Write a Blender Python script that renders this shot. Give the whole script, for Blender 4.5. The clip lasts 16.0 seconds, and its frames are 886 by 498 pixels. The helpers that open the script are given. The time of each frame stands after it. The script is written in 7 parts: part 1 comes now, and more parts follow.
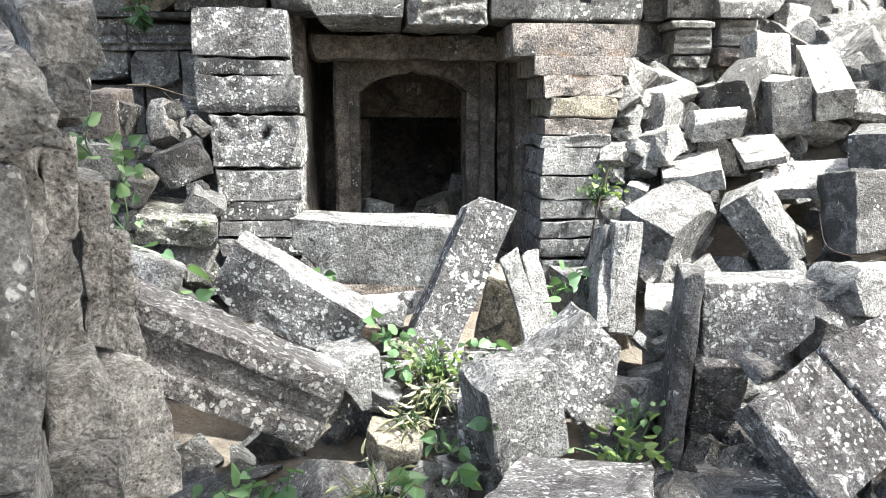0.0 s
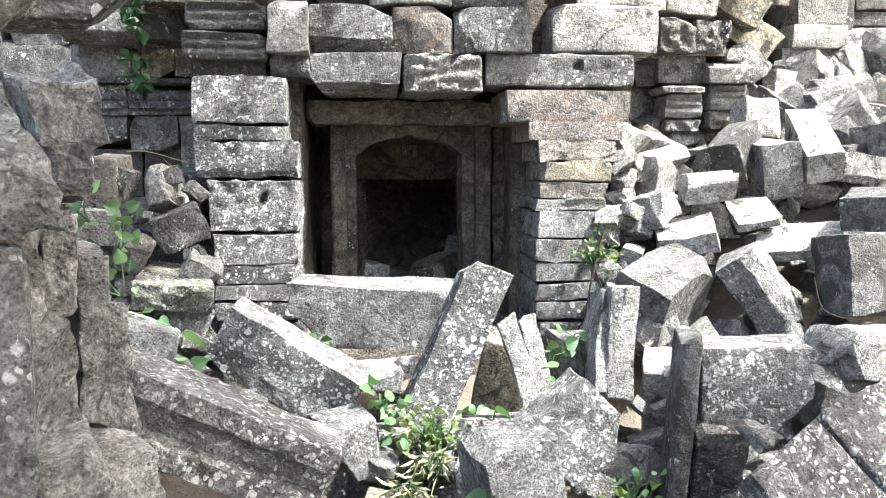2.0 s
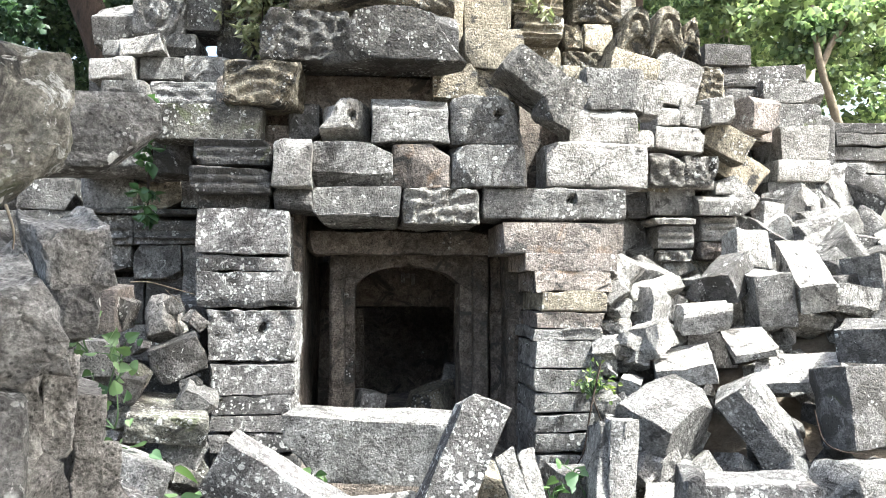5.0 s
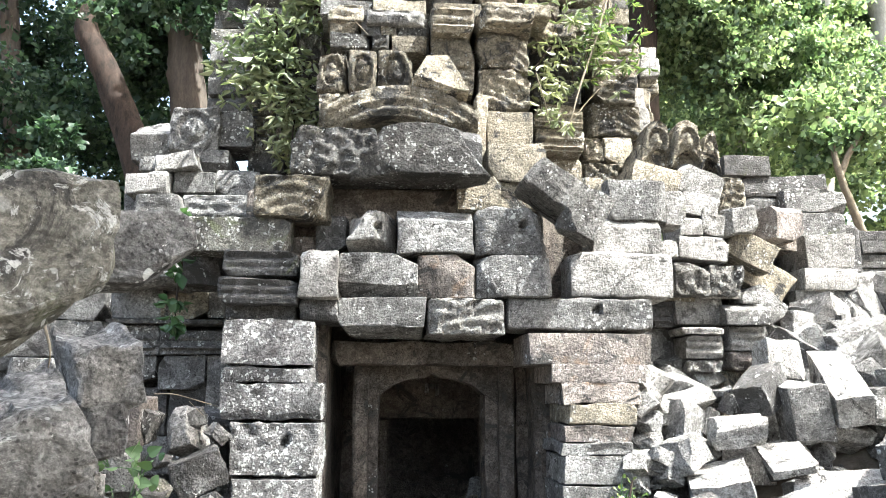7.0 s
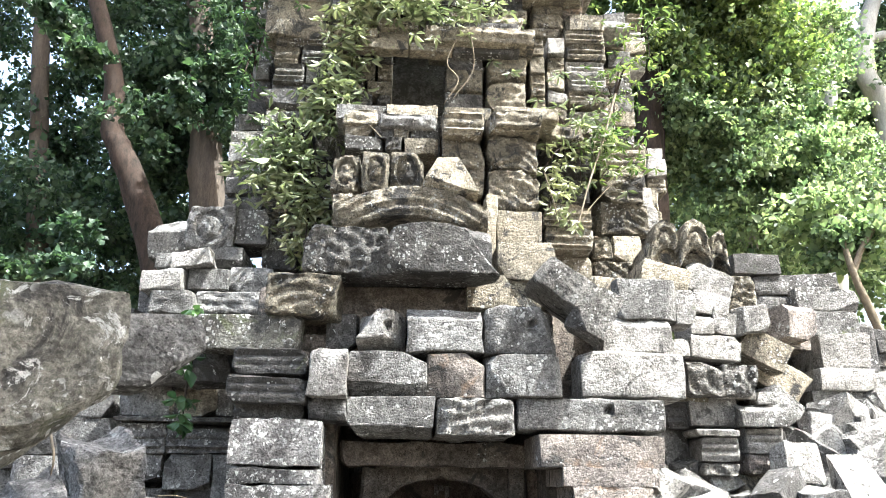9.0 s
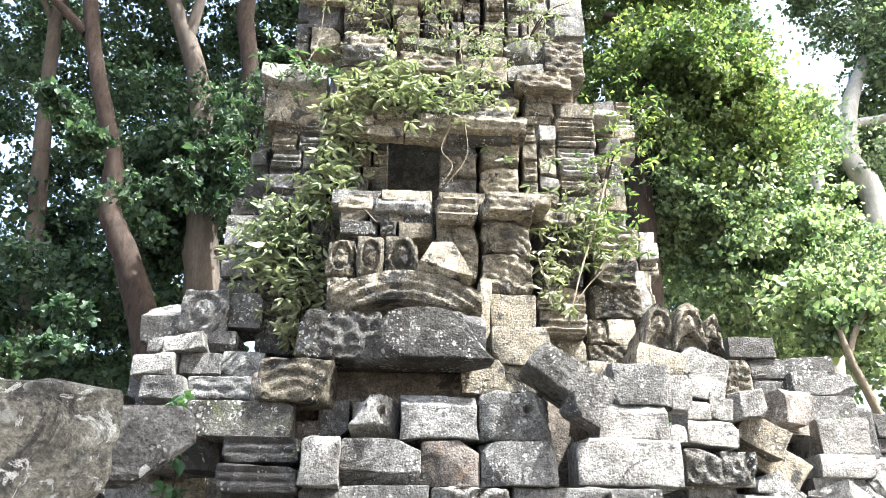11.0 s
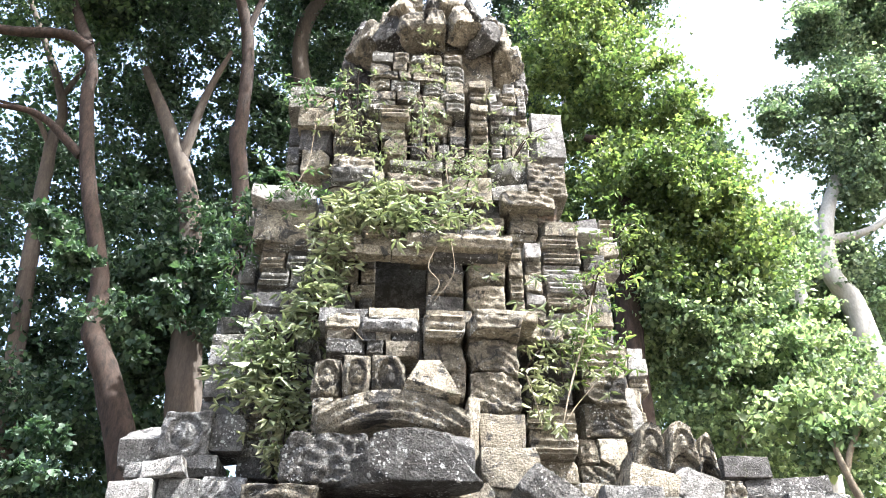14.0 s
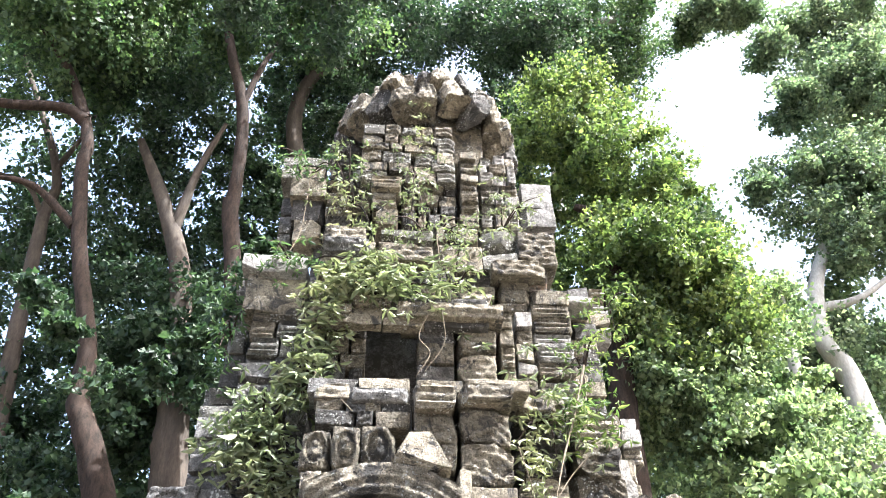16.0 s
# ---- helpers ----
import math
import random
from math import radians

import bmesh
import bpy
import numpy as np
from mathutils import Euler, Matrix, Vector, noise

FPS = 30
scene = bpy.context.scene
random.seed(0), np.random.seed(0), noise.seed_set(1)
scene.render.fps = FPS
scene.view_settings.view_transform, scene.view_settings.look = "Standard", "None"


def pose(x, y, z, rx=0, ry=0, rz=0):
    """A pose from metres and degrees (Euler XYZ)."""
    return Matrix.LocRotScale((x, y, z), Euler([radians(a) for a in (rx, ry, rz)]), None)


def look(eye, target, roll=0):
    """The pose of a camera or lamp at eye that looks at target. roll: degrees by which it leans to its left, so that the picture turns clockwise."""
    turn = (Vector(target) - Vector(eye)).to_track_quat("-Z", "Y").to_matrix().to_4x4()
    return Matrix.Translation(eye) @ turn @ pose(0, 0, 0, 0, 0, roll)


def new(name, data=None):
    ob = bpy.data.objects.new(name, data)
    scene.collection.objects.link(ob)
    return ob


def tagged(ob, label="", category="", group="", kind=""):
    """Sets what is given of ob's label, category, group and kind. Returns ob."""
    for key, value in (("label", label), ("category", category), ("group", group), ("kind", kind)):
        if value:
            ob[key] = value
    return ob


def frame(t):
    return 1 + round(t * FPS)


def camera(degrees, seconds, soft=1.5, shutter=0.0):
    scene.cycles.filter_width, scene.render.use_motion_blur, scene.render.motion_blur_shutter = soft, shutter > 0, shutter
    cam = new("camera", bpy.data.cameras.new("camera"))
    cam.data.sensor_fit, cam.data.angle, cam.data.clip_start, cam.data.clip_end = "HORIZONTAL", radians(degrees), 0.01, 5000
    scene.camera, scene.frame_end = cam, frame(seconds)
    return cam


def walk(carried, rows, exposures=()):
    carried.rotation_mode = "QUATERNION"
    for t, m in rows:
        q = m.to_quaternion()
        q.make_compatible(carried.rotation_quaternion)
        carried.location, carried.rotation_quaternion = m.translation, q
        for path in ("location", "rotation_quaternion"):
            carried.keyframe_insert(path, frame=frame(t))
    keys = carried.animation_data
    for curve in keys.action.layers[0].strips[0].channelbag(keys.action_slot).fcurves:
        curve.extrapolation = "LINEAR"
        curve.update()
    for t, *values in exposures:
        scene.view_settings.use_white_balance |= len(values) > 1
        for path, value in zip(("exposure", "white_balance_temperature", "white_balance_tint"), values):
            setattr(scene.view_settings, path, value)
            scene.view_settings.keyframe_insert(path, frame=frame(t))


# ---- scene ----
cam = camera(60.5, 16.0, soft=0.5)
PATH = [
    (0, (-0.039, 1.328, 2.071), (0.147, 3.287, 1.713), -0.0),
    (0.5, (-0.046, 1.332, 2.082), (0.148, 3.295, 1.747), 0.1),
    (1, (-0.046, 1.332, 2.096), (0.148, 3.3, 1.796), -0.0),
    (1.5, (-0.051, 1.338, 2.112), (0.148, 3.311, 1.85), -0.0),
    (2, (-0.052, 1.335, 2.123), (0.151, 3.313, 1.908), -0.1),
    (2.5, (-0.052, 1.329, 2.135), (0.156, 3.311, 1.963), -0.1),
    (3, (-0.055, 1.322, 2.152), (0.159, 3.307, 2.029), 0.0),
    (3.5, (-0.054, 1.307, 2.165), (0.163, 3.294, 2.095), 0.0),
    (4, (-0.051, 1.301, 2.172), (0.168, 3.289, 2.156), 0.1),
    (6.5, (-0.074, 1.28, 2.193), (0.099, 3.248, 2.5), 0.1),
    (7, (-0.078, 1.283, 2.203), (0.071, 3.241, 2.584), 0.2),
    (7.5, (-0.066, 1.264, 2.205), (0.053, 3.207, 2.665), 0.5),
    (8, (-0.062, 1.261, 2.215), (0.049, 3.191, 2.729), 0.6),
    (8.5, (-0.064, 1.245, 2.224), (0.046, 3.16, 2.793), 0.7),
    (9, (-0.056, 1.237, 2.228), (0.052, 3.136, 2.846), 0.7),
    (11.5, (-0.055, 1.196, 2.257), (0.064, 2.996, 3.12), 0.5),
    (12, (-0.058, 1.19, 2.263), (0.065, 2.966, 3.172), 0.4),
    (12.5, (-0.047, 1.183, 2.267), (0.08, 2.939, 3.216), 0.3),
    (13, (-0.047, 1.175, 2.264), (0.078, 2.91, 3.252), 0.0),
    (13.5, (-0.052, 1.198, 2.264), (0.079, 2.904, 3.3), -0.1),
    (14, (-0.056, 1.19, 2.259), (0.082, 2.867, 3.342), -0.3),
    (14.5, (-0.055, 1.191, 2.252), (0.085, 2.835, 3.381), -0.6),
    (15, (-0.038, 1.188, 2.262), (0.104, 2.804, 3.431), -0.6),
    (15.5, (-0.041, 1.183, 2.26), (0.106, 2.775, 3.462), -0.6),
    (16, (-0.042, 1.182, 2.254), (0.109, 2.751, 3.484), -0.9),
]
walk(cam, [(t, look(e, a, r)) for t, e, a, r in PATH], exposures=[(0, 2.36, 6000, 7), (4, 2.38, 6000, 7), (9, 2.47, 6000, 8), (12.5, 2.52, 5950, 10), (16, 2.38, 5900, 13)])

# ---- light ----
SUN = Vector((0.46, -0.24, 0.86)).normalized()
world = bpy.data.worlds.new("sky")
scene.world = world
world.use_nodes = True
wn = world.node_tree
sky = wn.nodes.new("ShaderNodeTexSky")
sky.sky_type, sky.sun_disc = "NISHITA", False
sky.sun_elevation = math.asin(SUN.z)
sky.sun_rotation = math.atan2(SUN.x, SUN.y)
sky.dust_density, sky.air_density, sky.ozone_density = 9.0, 1.3, 0.6
wn.nodes["Background"].inputs["Strength"].default_value = 0.165
wn.links.new(sky.outputs[0], wn.nodes["Background"].inputs["Color"])
lamp = bpy.data.lights.new("sun", "SUN")
lamp.energy, lamp.angle, lamp.color = 4.8, radians(0.55), (1.0, 0.965, 0.90)
new("sun", lamp).matrix_world = look(SUN * 40, (0, 0, 0))


# ---- materials ----
def node(nt, kind, **values):
    n = nt.nodes.new(kind)
    for k, v in values.items():
        n.inputs[k].default_value = v
    return n


def ramp(nt, source, a, b, lo=(0, 0, 0, 1), hi=(1, 1, 1, 1)):
    r = nt.nodes.new("ShaderNodeValToRGB")
    r.color_ramp.elements[0].position, r.color_ramp.elements[0].color = a, lo
    r.color_ramp.elements[1].position, r.color_ramp.elements[1].color = b, hi
    nt.links.new(source, r.inputs[0])
    return r.outputs[0]


def blend(nt, factor, a, b, how="MIX"):
    m = nt.nodes.new("ShaderNodeMix")
    m.data_type, m.blend_type = "RGBA", how
    for socket, v in ((m.inputs[0], factor), (m.inputs[6], a), (m.inputs[7], b)):
        if isinstance(v, bpy.types.NodeSocket):
            nt.links.new(v, socket)
        else:
            socket.default_value = v
    return m.outputs[2]


def rgb(r, g, b):
    return (r, g, b, 1)


def sandstone(name, light, dark, lichen=0.5, moss=0.2, soot=0.4, rust=0.0, relief=0.95, carved=False):
    """Weathered sandstone: grain, pits, pale lichen discs, dark algae and green moss."""
    mat = bpy.data.materials.new(name)
    mat.use_nodes = True
    nt = mat.node_tree
    out = nt.nodes["Principled BSDF"]
    coord, info = nt.nodes.new("ShaderNodeTexCoord"), nt.nodes.new("ShaderNodeObjectInfo")
    shift = nt.nodes.new("ShaderNodeVectorMath")
    shift.operation = "MULTIPLY_ADD"
    nt.links.new(info.outputs["Random"], shift.inputs[0])
    shift.inputs[1].default_value = (31.0, 57.0, 83.0)
    nt.links.new(coord.outputs["Object"], shift.inputs[2])
    p = shift.outputs[0]

    def noise_at(scale, detail=6.0, rough=0.6, warp=0.0):
        n = node(nt, "ShaderNodeTexNoise", Scale=scale, Detail=detail, Roughness=rough, Distortion=warp)
        nt.links.new(p, n.inputs["Vector"])
        return n.outputs[0]

    big, mid, fine = noise_at(2.3, 4), noise_at(9.0, 8, 0.7, 0.6), noise_at(55.0, 5, 0.75)
    colour = blend(nt, ramp(nt, big, 0.35, 0.65), rgb(*dark), rgb(*light))
    colour = blend(nt, ramp(nt, mid, 0.3, 0.75), blend(nt, 1.0, colour, rgb(0.72, 0.715, 0.71), "MULTIPLY"), colour)
    # blotches a hand wide, and runs of rain down the faces
    colour = blend(nt, ramp(nt, noise_at(6.3, 7, 0.7, 1.0), 0.44, 0.53), blend(nt, 1.0, colour, rgb(0.68, 0.675, 0.67), "MULTIPLY"), colour)
    run = nt.nodes.new("ShaderNodeMapping")
    run.inputs["Scale"].default_value = (9.0, 9.0, 2.6)
    nt.links.new(p, run.inputs[0])
    streak = node(nt, "ShaderNodeTexNoise", Scale=1.0, Detail=6.0, Roughness=0.65)
    nt.links.new(run.outputs[0], streak.inputs["Vector"])
    colour = blend(nt, ramp(nt, streak.outputs[0], 0.56, 0.64), colour, blend(nt, 1.0, colour, rgb(0.8, 0.8, 0.8), "MULTIPLY"))
    hue = node(nt, "ShaderNodeHueSaturation")
    value = nt.nodes.new("ShaderNodeMapRange")
    value.inputs["To Min"].default_value, value.inputs["To Max"].default_value = 0.78, 1.2
    nt.links.new(info.outputs["Random"], value.inputs["Value"])
    nt.links.new(value.outputs[0], hue.inputs["Value"])
    nt.links.new(colour, hue.inputs["Color"])
    colour = hue.outputs[0]
    speck = noise_at(31.0, 9, 0.82, 0.5)
    colour = blend(nt, 1.0, colour, ramp(nt, speck, 0.43, 0.57, rgb(0.66, 0.66, 0.66), rgb(1.28, 1.28, 1.28)), "MULTIPLY")
    colour = blend(nt, 1.0, colour, ramp(nt, noise_at(85.0, 6, 0.8), 0.42, 0.58, rgb(0.74, 0.74, 0.74), rgb(1.22, 1.22, 1.22)), "MULTIPLY")
    # black algae in broad ragged stains
    colour = blend(nt, ramp(nt, noise_at(3.7, 9, 0.72, 1.2), 0.63 - 0.22 * soot, 0.68 - 0.19 * soot), colour, rgb(0.062, 0.06, 0.056))
    # moss film
    colour = blend(nt, ramp(nt, noise_at(4.9, 6, 0.65, 0.8), 0.70 - 0.22 * moss, 0.84 - 0.2 * moss), colour, rgb(0.115, 0.135, 0.065))
    if rust:
        colour = blend(nt, ramp(nt, noise_at(3.1, 5, 0.6, 0.5), 0.6 - 0.3 * rust, 0.72 - 0.25 * rust), colour, rgb(0.34, 0.235, 0.155))
    # lichen: discs of two sizes, in patches
    patch = ramp(nt, noise_at(3.3, 4), 0.66 - 0.26 * lichen, 0.72 - 0.24 * lichen)
    for scale, size in ((19.0, 0.34), (46.0, 0.42)):
        v = node(nt, "ShaderNodeTexVoronoi", Scale=scale, Randomness=1.0)
        warp = nt.nodes.new("ShaderNodeVectorMath")
        warp.operation = "MULTIPLY_ADD"
        n = node(nt, "ShaderNodeTexNoise", Scale=26.0, Detail=3.0)
        nt.links.new(p, n.inputs["Vector"])
        nt.links.new(n.outputs["Color"], warp.inputs[0])
        warp.inputs[1].default_value = (0.03, 0.03, 0.03)
        nt.links.new(p, warp.inputs[2])
        nt.links.new(warp.outputs[0], v.inputs["Vector"])
        spot = ramp(nt, v.outputs["Distance"], size - 0.06, size, rgb(1, 1, 1), rgb(0, 0, 0))
        pick = nt.nodes.new("ShaderNodeSeparateColor")
        nt.links.new(v.outputs["Color"], pick.inputs[0])
        some = ramp(nt, pick.outputs[0], 0.78 - 0.25 * lichen, 0.8 - 0.25 * lichen)
        f = blend(nt, 1.0, blend(nt, 1.0, spot, some, "MULTIPLY"), patch, "MULTIPLY")
        f = blend(nt, 1.0, f, rgb(0.85, 0.85, 0.85), "MULTIPLY")
        colour = blend(nt, f, colour, rgb(0.55, 0.56, 0.53))
    flake = ramp(nt, noise_at(13.0, 9, 0.8, 0.9), 0.69 - 0.15 * lichen, 0.715 - 0.145 * lichen)
    colour = blend(nt, flake, colour, rgb(0.54, 0.55, 0.52))
    pock = node(nt, "ShaderNodeTexVoronoi", Scale=58.0, Randomness=1.0)
    nt.links.new(p, pock.inputs["Vector"])
    pitted = blend(nt, 1.0, ramp(nt, pock.outputs["Distance"], 0.2, 0.3, rgb(1, 1, 1), rgb(0, 0, 0)), ramp(nt, noise_at(5.1, 5, 0.7), 0.42, 0.56), "MULTIPLY")
    colour = blend(nt, pitted, colour, blend(nt, 1.0, colour, rgb(0.4, 0.4, 0.4), "MULTIPLY"))
    nt.links.new(colour, out.inputs["Base Color"])
    out.inputs["Roughness"].default_value = 0.93
    out.inputs["Specular IOR Level"].default_value = 0.18
    # relief
    pits = node(nt, "ShaderNodeTexVoronoi", Scale=42.0)
    nt.links.new(p, pits.inputs["Vector"])
    hole = ramp(nt, pits.outputs["Distance"], 0.05, 0.4)
    height = blend(nt, 0.14, blend(nt, 0.4, blend(nt, 0.5, mid, speck), fine), hole)
    bump = node(nt, "ShaderNodeBump", Strength=relief, Distance=0.07)
    nt.links.new(height, bump.inputs["Height"])
    if carved:
        # worn scrollwork: rings round scattered centres, cut by cell edges
        cells = node(nt, "ShaderNodeTexVoronoi", Scale=13.0)
        bend = nt.nodes.new("ShaderNodeVectorMath")
        bend.operation = "MULTIPLY_ADD"
        n = node(nt, "ShaderNodeTexNoise", Scale=7.0, Detail=4.0)
        nt.links.new(p, n.inputs["Vector"])
        nt.links.new(n.outputs["Color"], bend.inputs[0])
        bend.inputs[1].default_value = (0.22, 0.22, 0.22)
        nt.links.new(p, bend.inputs[2])
        nt.links.new(bend.outputs[0], cells.inputs["Vector"])
        rings = nt.nodes.new("ShaderNodeMath")
        rings.operation = "SINE"
        many = nt.nodes.new("ShaderNodeMath")
        many.operation = "MULTIPLY"
        many.inputs[1].default_value = 22.0
        nt.links.new(cells.outputs["Distance"], many.inputs[0])
        nt.links.new(many.outputs[0], rings.inputs[0])
        worn = blend(nt, 0.5, ramp(nt, rings.outputs[0], 0.0, 0.8), ramp(nt, mid, 0.35, 0.65))
        deep = node(nt, "ShaderNodeBump", Strength=0.8, Distance=0.04)
        nt.links.new(worn, deep.inputs["Height"])
        nt.links.new(bump.outputs[0], deep.inputs["Normal"])
        bump = deep
    nt.links.new(bump.outputs[0], out.inputs["Normal"])
    return mat


def leafy(name, dark, bright, through_light=0.45):
    mat = bpy.data.materials.new(name)
    mat.use_nodes = True
    nt = mat.node_tree
    nt.nodes.remove(nt.nodes["Principled BSDF"])
    geo = nt.nodes.new("ShaderNodeNewGeometry")
    colour = ramp(nt, geo.outputs["Random Per Island"], 0.0, 1.0, rgb(*dark), rgb(*bright))
    n = node(nt, "ShaderNodeTexNoise", Scale=0.7, Detail=3.0)
    nt.links.new(geo.outputs["Position"], n.inputs["Vector"])
    colour = blend(nt, ramp(nt, n.outputs[0], 0.35, 0.7), blend(nt, 1.0, colour, rgb(0.6, 0.72, 0.7), "MULTIPLY"), colour)
    face = nt.nodes.new("ShaderNodeBsdfPrincipled")
    face.inputs["Roughness"].default_value = 0.5
    face.inputs["Specular IOR Level"].default_value = 0.4
    back = nt.nodes.new("ShaderNodeBsdfTranslucent")
    nt.links.new(colour, face.inputs["Base Color"])
    nt.links.new(blend(nt, 1.0, colour, rgb(1.15, 1.25, 0.8), "MULTIPLY"), back.inputs["Color"])
    mix = node(nt, "ShaderNodeMixShader", Fac=through_light)
    nt.links.new(face.outputs[0], mix.inputs[1])
    nt.links.new(back.outputs[0], mix.inputs[2])
    nt.links.new(mix.outputs[0], nt.nodes["Material Output"].inputs["Surface"])
    return mat


def rough_mat(name, a, b, scale=8.0, relief=0.4, stretch=(1, 1, 1), roughness=0.9):
    mat = bpy.data.materials.new(name)
    mat.use_nodes = True
    nt = mat.node_tree
    out = nt.nodes["Principled BSDF"]
    coord, m = nt.nodes.new("ShaderNodeTexCoord"), nt.nodes.new("ShaderNodeMapping")
    m.inputs["Scale"].default_value = stretch
    nt.links.new(coord.outputs["Object"], m.inputs[0])
    n1, n2 = node(nt, "ShaderNodeTexNoise", Scale=scale, Detail=8.0, Roughness=0.7), node(nt, "ShaderNodeTexNoise", Scale=scale * 7, Detail=5.0, Roughness=0.7)
    for n in (n1, n2):
        nt.links.new(m.outputs[0], n.inputs["Vector"])
    c = blend(nt, ramp(nt, n1.outputs[0], 0.3, 0.7), rgb(*a), rgb(*b))
    c = blend(nt, ramp(nt, n2.outputs[0], 0.3, 0.7), blend(nt, 1.0, c, rgb(0.65, 0.65, 0.65), "MULTIPLY"), c)
    nt.links.new(c, out.inputs["Base Color"])
    out.inputs["Roughness"].default_value = roughness
    out.inputs["Specular IOR Level"].default_value = 0.2
    bump = node(nt, "ShaderNodeBump", Strength=relief, Distance=0.04)
    nt.links.new(blend(nt, 0.5, n1.outputs[0], n2.outputs[0]), bump.inputs["Height"])
    nt.links.new(bump.outputs[0], out.inputs["Normal"])
    return mat


GREY = sandstone("grey_sandstone", (0.305, 0.303, 0.288), (0.19, 0.188, 0.18), 0.55, 0.1, 0.35)
SPOT = sandstone("spotted_sandstone", (0.225, 0.219, 0.212), (0.145, 0.142, 0.138), 0.85, 0.05, 0.35)
PALE = sandstone("pale_sandstone", (0.45, 0.442, 0.415), (0.32, 0.312, 0.292), 0.45, 0.05, 0.25)
DARK = sandstone("blackened_sandstone", (0.19, 0.188, 0.18), (0.115, 0.113, 0.11), 0.4, 0.3, 0.6)
WARM = sandstone("brown_sandstone", (0.41, 0.37, 0.285), (0.25, 0.228, 0.178), 0.5, 0.3, 0.42)
RUST = sandstone("reddish_sandstone", (0.37, 0.33, 0.29), (0.25, 0.225, 0.205), 0.45, 0.05, 0.35, 0.08)
MOSSY = sandstone("mossy_sandstone", (0.26, 0.255, 0.22), (0.16, 0.157, 0.138), 0.65, 0.6, 0.5)
WARM_CARVED = sandstone("carved_brown_sandstone", (0.41, 0.37, 0.285), (0.24, 0.218, 0.17), 0.5, 0.3, 0.44, carved=True)
DARK_CARVED = sandstone("carved_blackened_sandstone", (0.21, 0.205, 0.19), (0.12, 0.117, 0.11), 0.6, 0.3, 0.55, carved=True)
GREY_CARVED = sandstone("carved_grey_sandstone", (0.37, 0.36, 0.33), (0.23, 0.223, 0.207), 0.5, 0.1, 0.35, carved=True)
BOULDER = sandstone("algae_stained_sandstone", (0.3, 0.292, 0.25), (0.185, 0.182, 0.152), 0.9, 0.7, 0.34)
INNER = sandstone("sooty_inner_stone", (0.27, 0.235, 0.20), (0.14, 0.125, 0.11), 0.1, 0.1, 0.4)
EARTH = rough_mat("leaf_littered_earth", (0.09, 0.075, 0.058), (0.19, 0.165, 0.13), 5.0, 0.8)
BARK = rough_mat("reddish_brown_bark", (0.014, 0.012, 0.010), (0.068, 0.047, 0.036), 10.0, 1.0, (1, 1, 0.3))
TWIG = rough_mat("dry_tan_stem", (0.12, 0.10, 0.07), (0.26, 0.22, 0.16), 9.0, 0.4)
PALE_BARK = rough_mat("pale_grey_bark", (0.3, 0.29, 0.26), (0.52, 0.51, 0.47), 3.0, 0.4, (1, 1, 0.4))
DARK_BARK = rough_mat("dark_bark", (0.05, 0.043, 0.036), (0.115, 0.095, 0.075), 4.0, 0.6, (1, 1, 0.25))
LEAF_DEEP = leafy("deep_green_leaves", (0.02, 0.042, 0.028), (0.08, 0.125, 0.065), 0.4)
LEAF_MID = leafy("mid_green_leaves", (0.035, 0.07, 0.036), (0.14, 0.2, 0.085), 0.45)
LEAF_YELLOW = leafy("yellow_green_leaves", (0.05, 0.085, 0.034), (0.25, 0.3, 0.1), 0.5)
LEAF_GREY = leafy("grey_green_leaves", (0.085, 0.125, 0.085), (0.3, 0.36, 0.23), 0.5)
# leaf green lightened to stand for sun and haze on trees beyond the ruin
LEAF_HAZE = leafy("haze_lightened_leaves", (0.075, 0.115, 0.07), (0.36, 0.42, 0.235), 0.55)
LEAF_VINE = leafy("pale_vine_leaves", (0.13, 0.15, 0.075), (0.38, 0.385, 0.24), 0.3)
LEAF_WEED = leafy("fresh_weed_leaves", (0.045, 0.095, 0.042), (0.13, 0.2, 0.085), 0.3)
GRASS = leafy("dry_grass", (0.26, 0.245, 0.13), (0.5, 0.46, 0.28), 0.3)


# ---- shapes ----
def finish(name, verts, faces, mat, parent=None, smooth=True, sharp=20):
    me = bpy.data.meshes.new(name)
    me.from_pydata(verts.tolist() if hasattr(verts, "tolist") else verts, [], faces)
    me.materials.append(mat)
    if smooth:
        me.polygons.foreach_set("use_smooth", [True] * len(me.polygons))
        me.set_sharp_from_angle(angle=radians(sharp))
    ob = new(name, me)
    ob.parent = parent
    return ob


GRIDS = {}


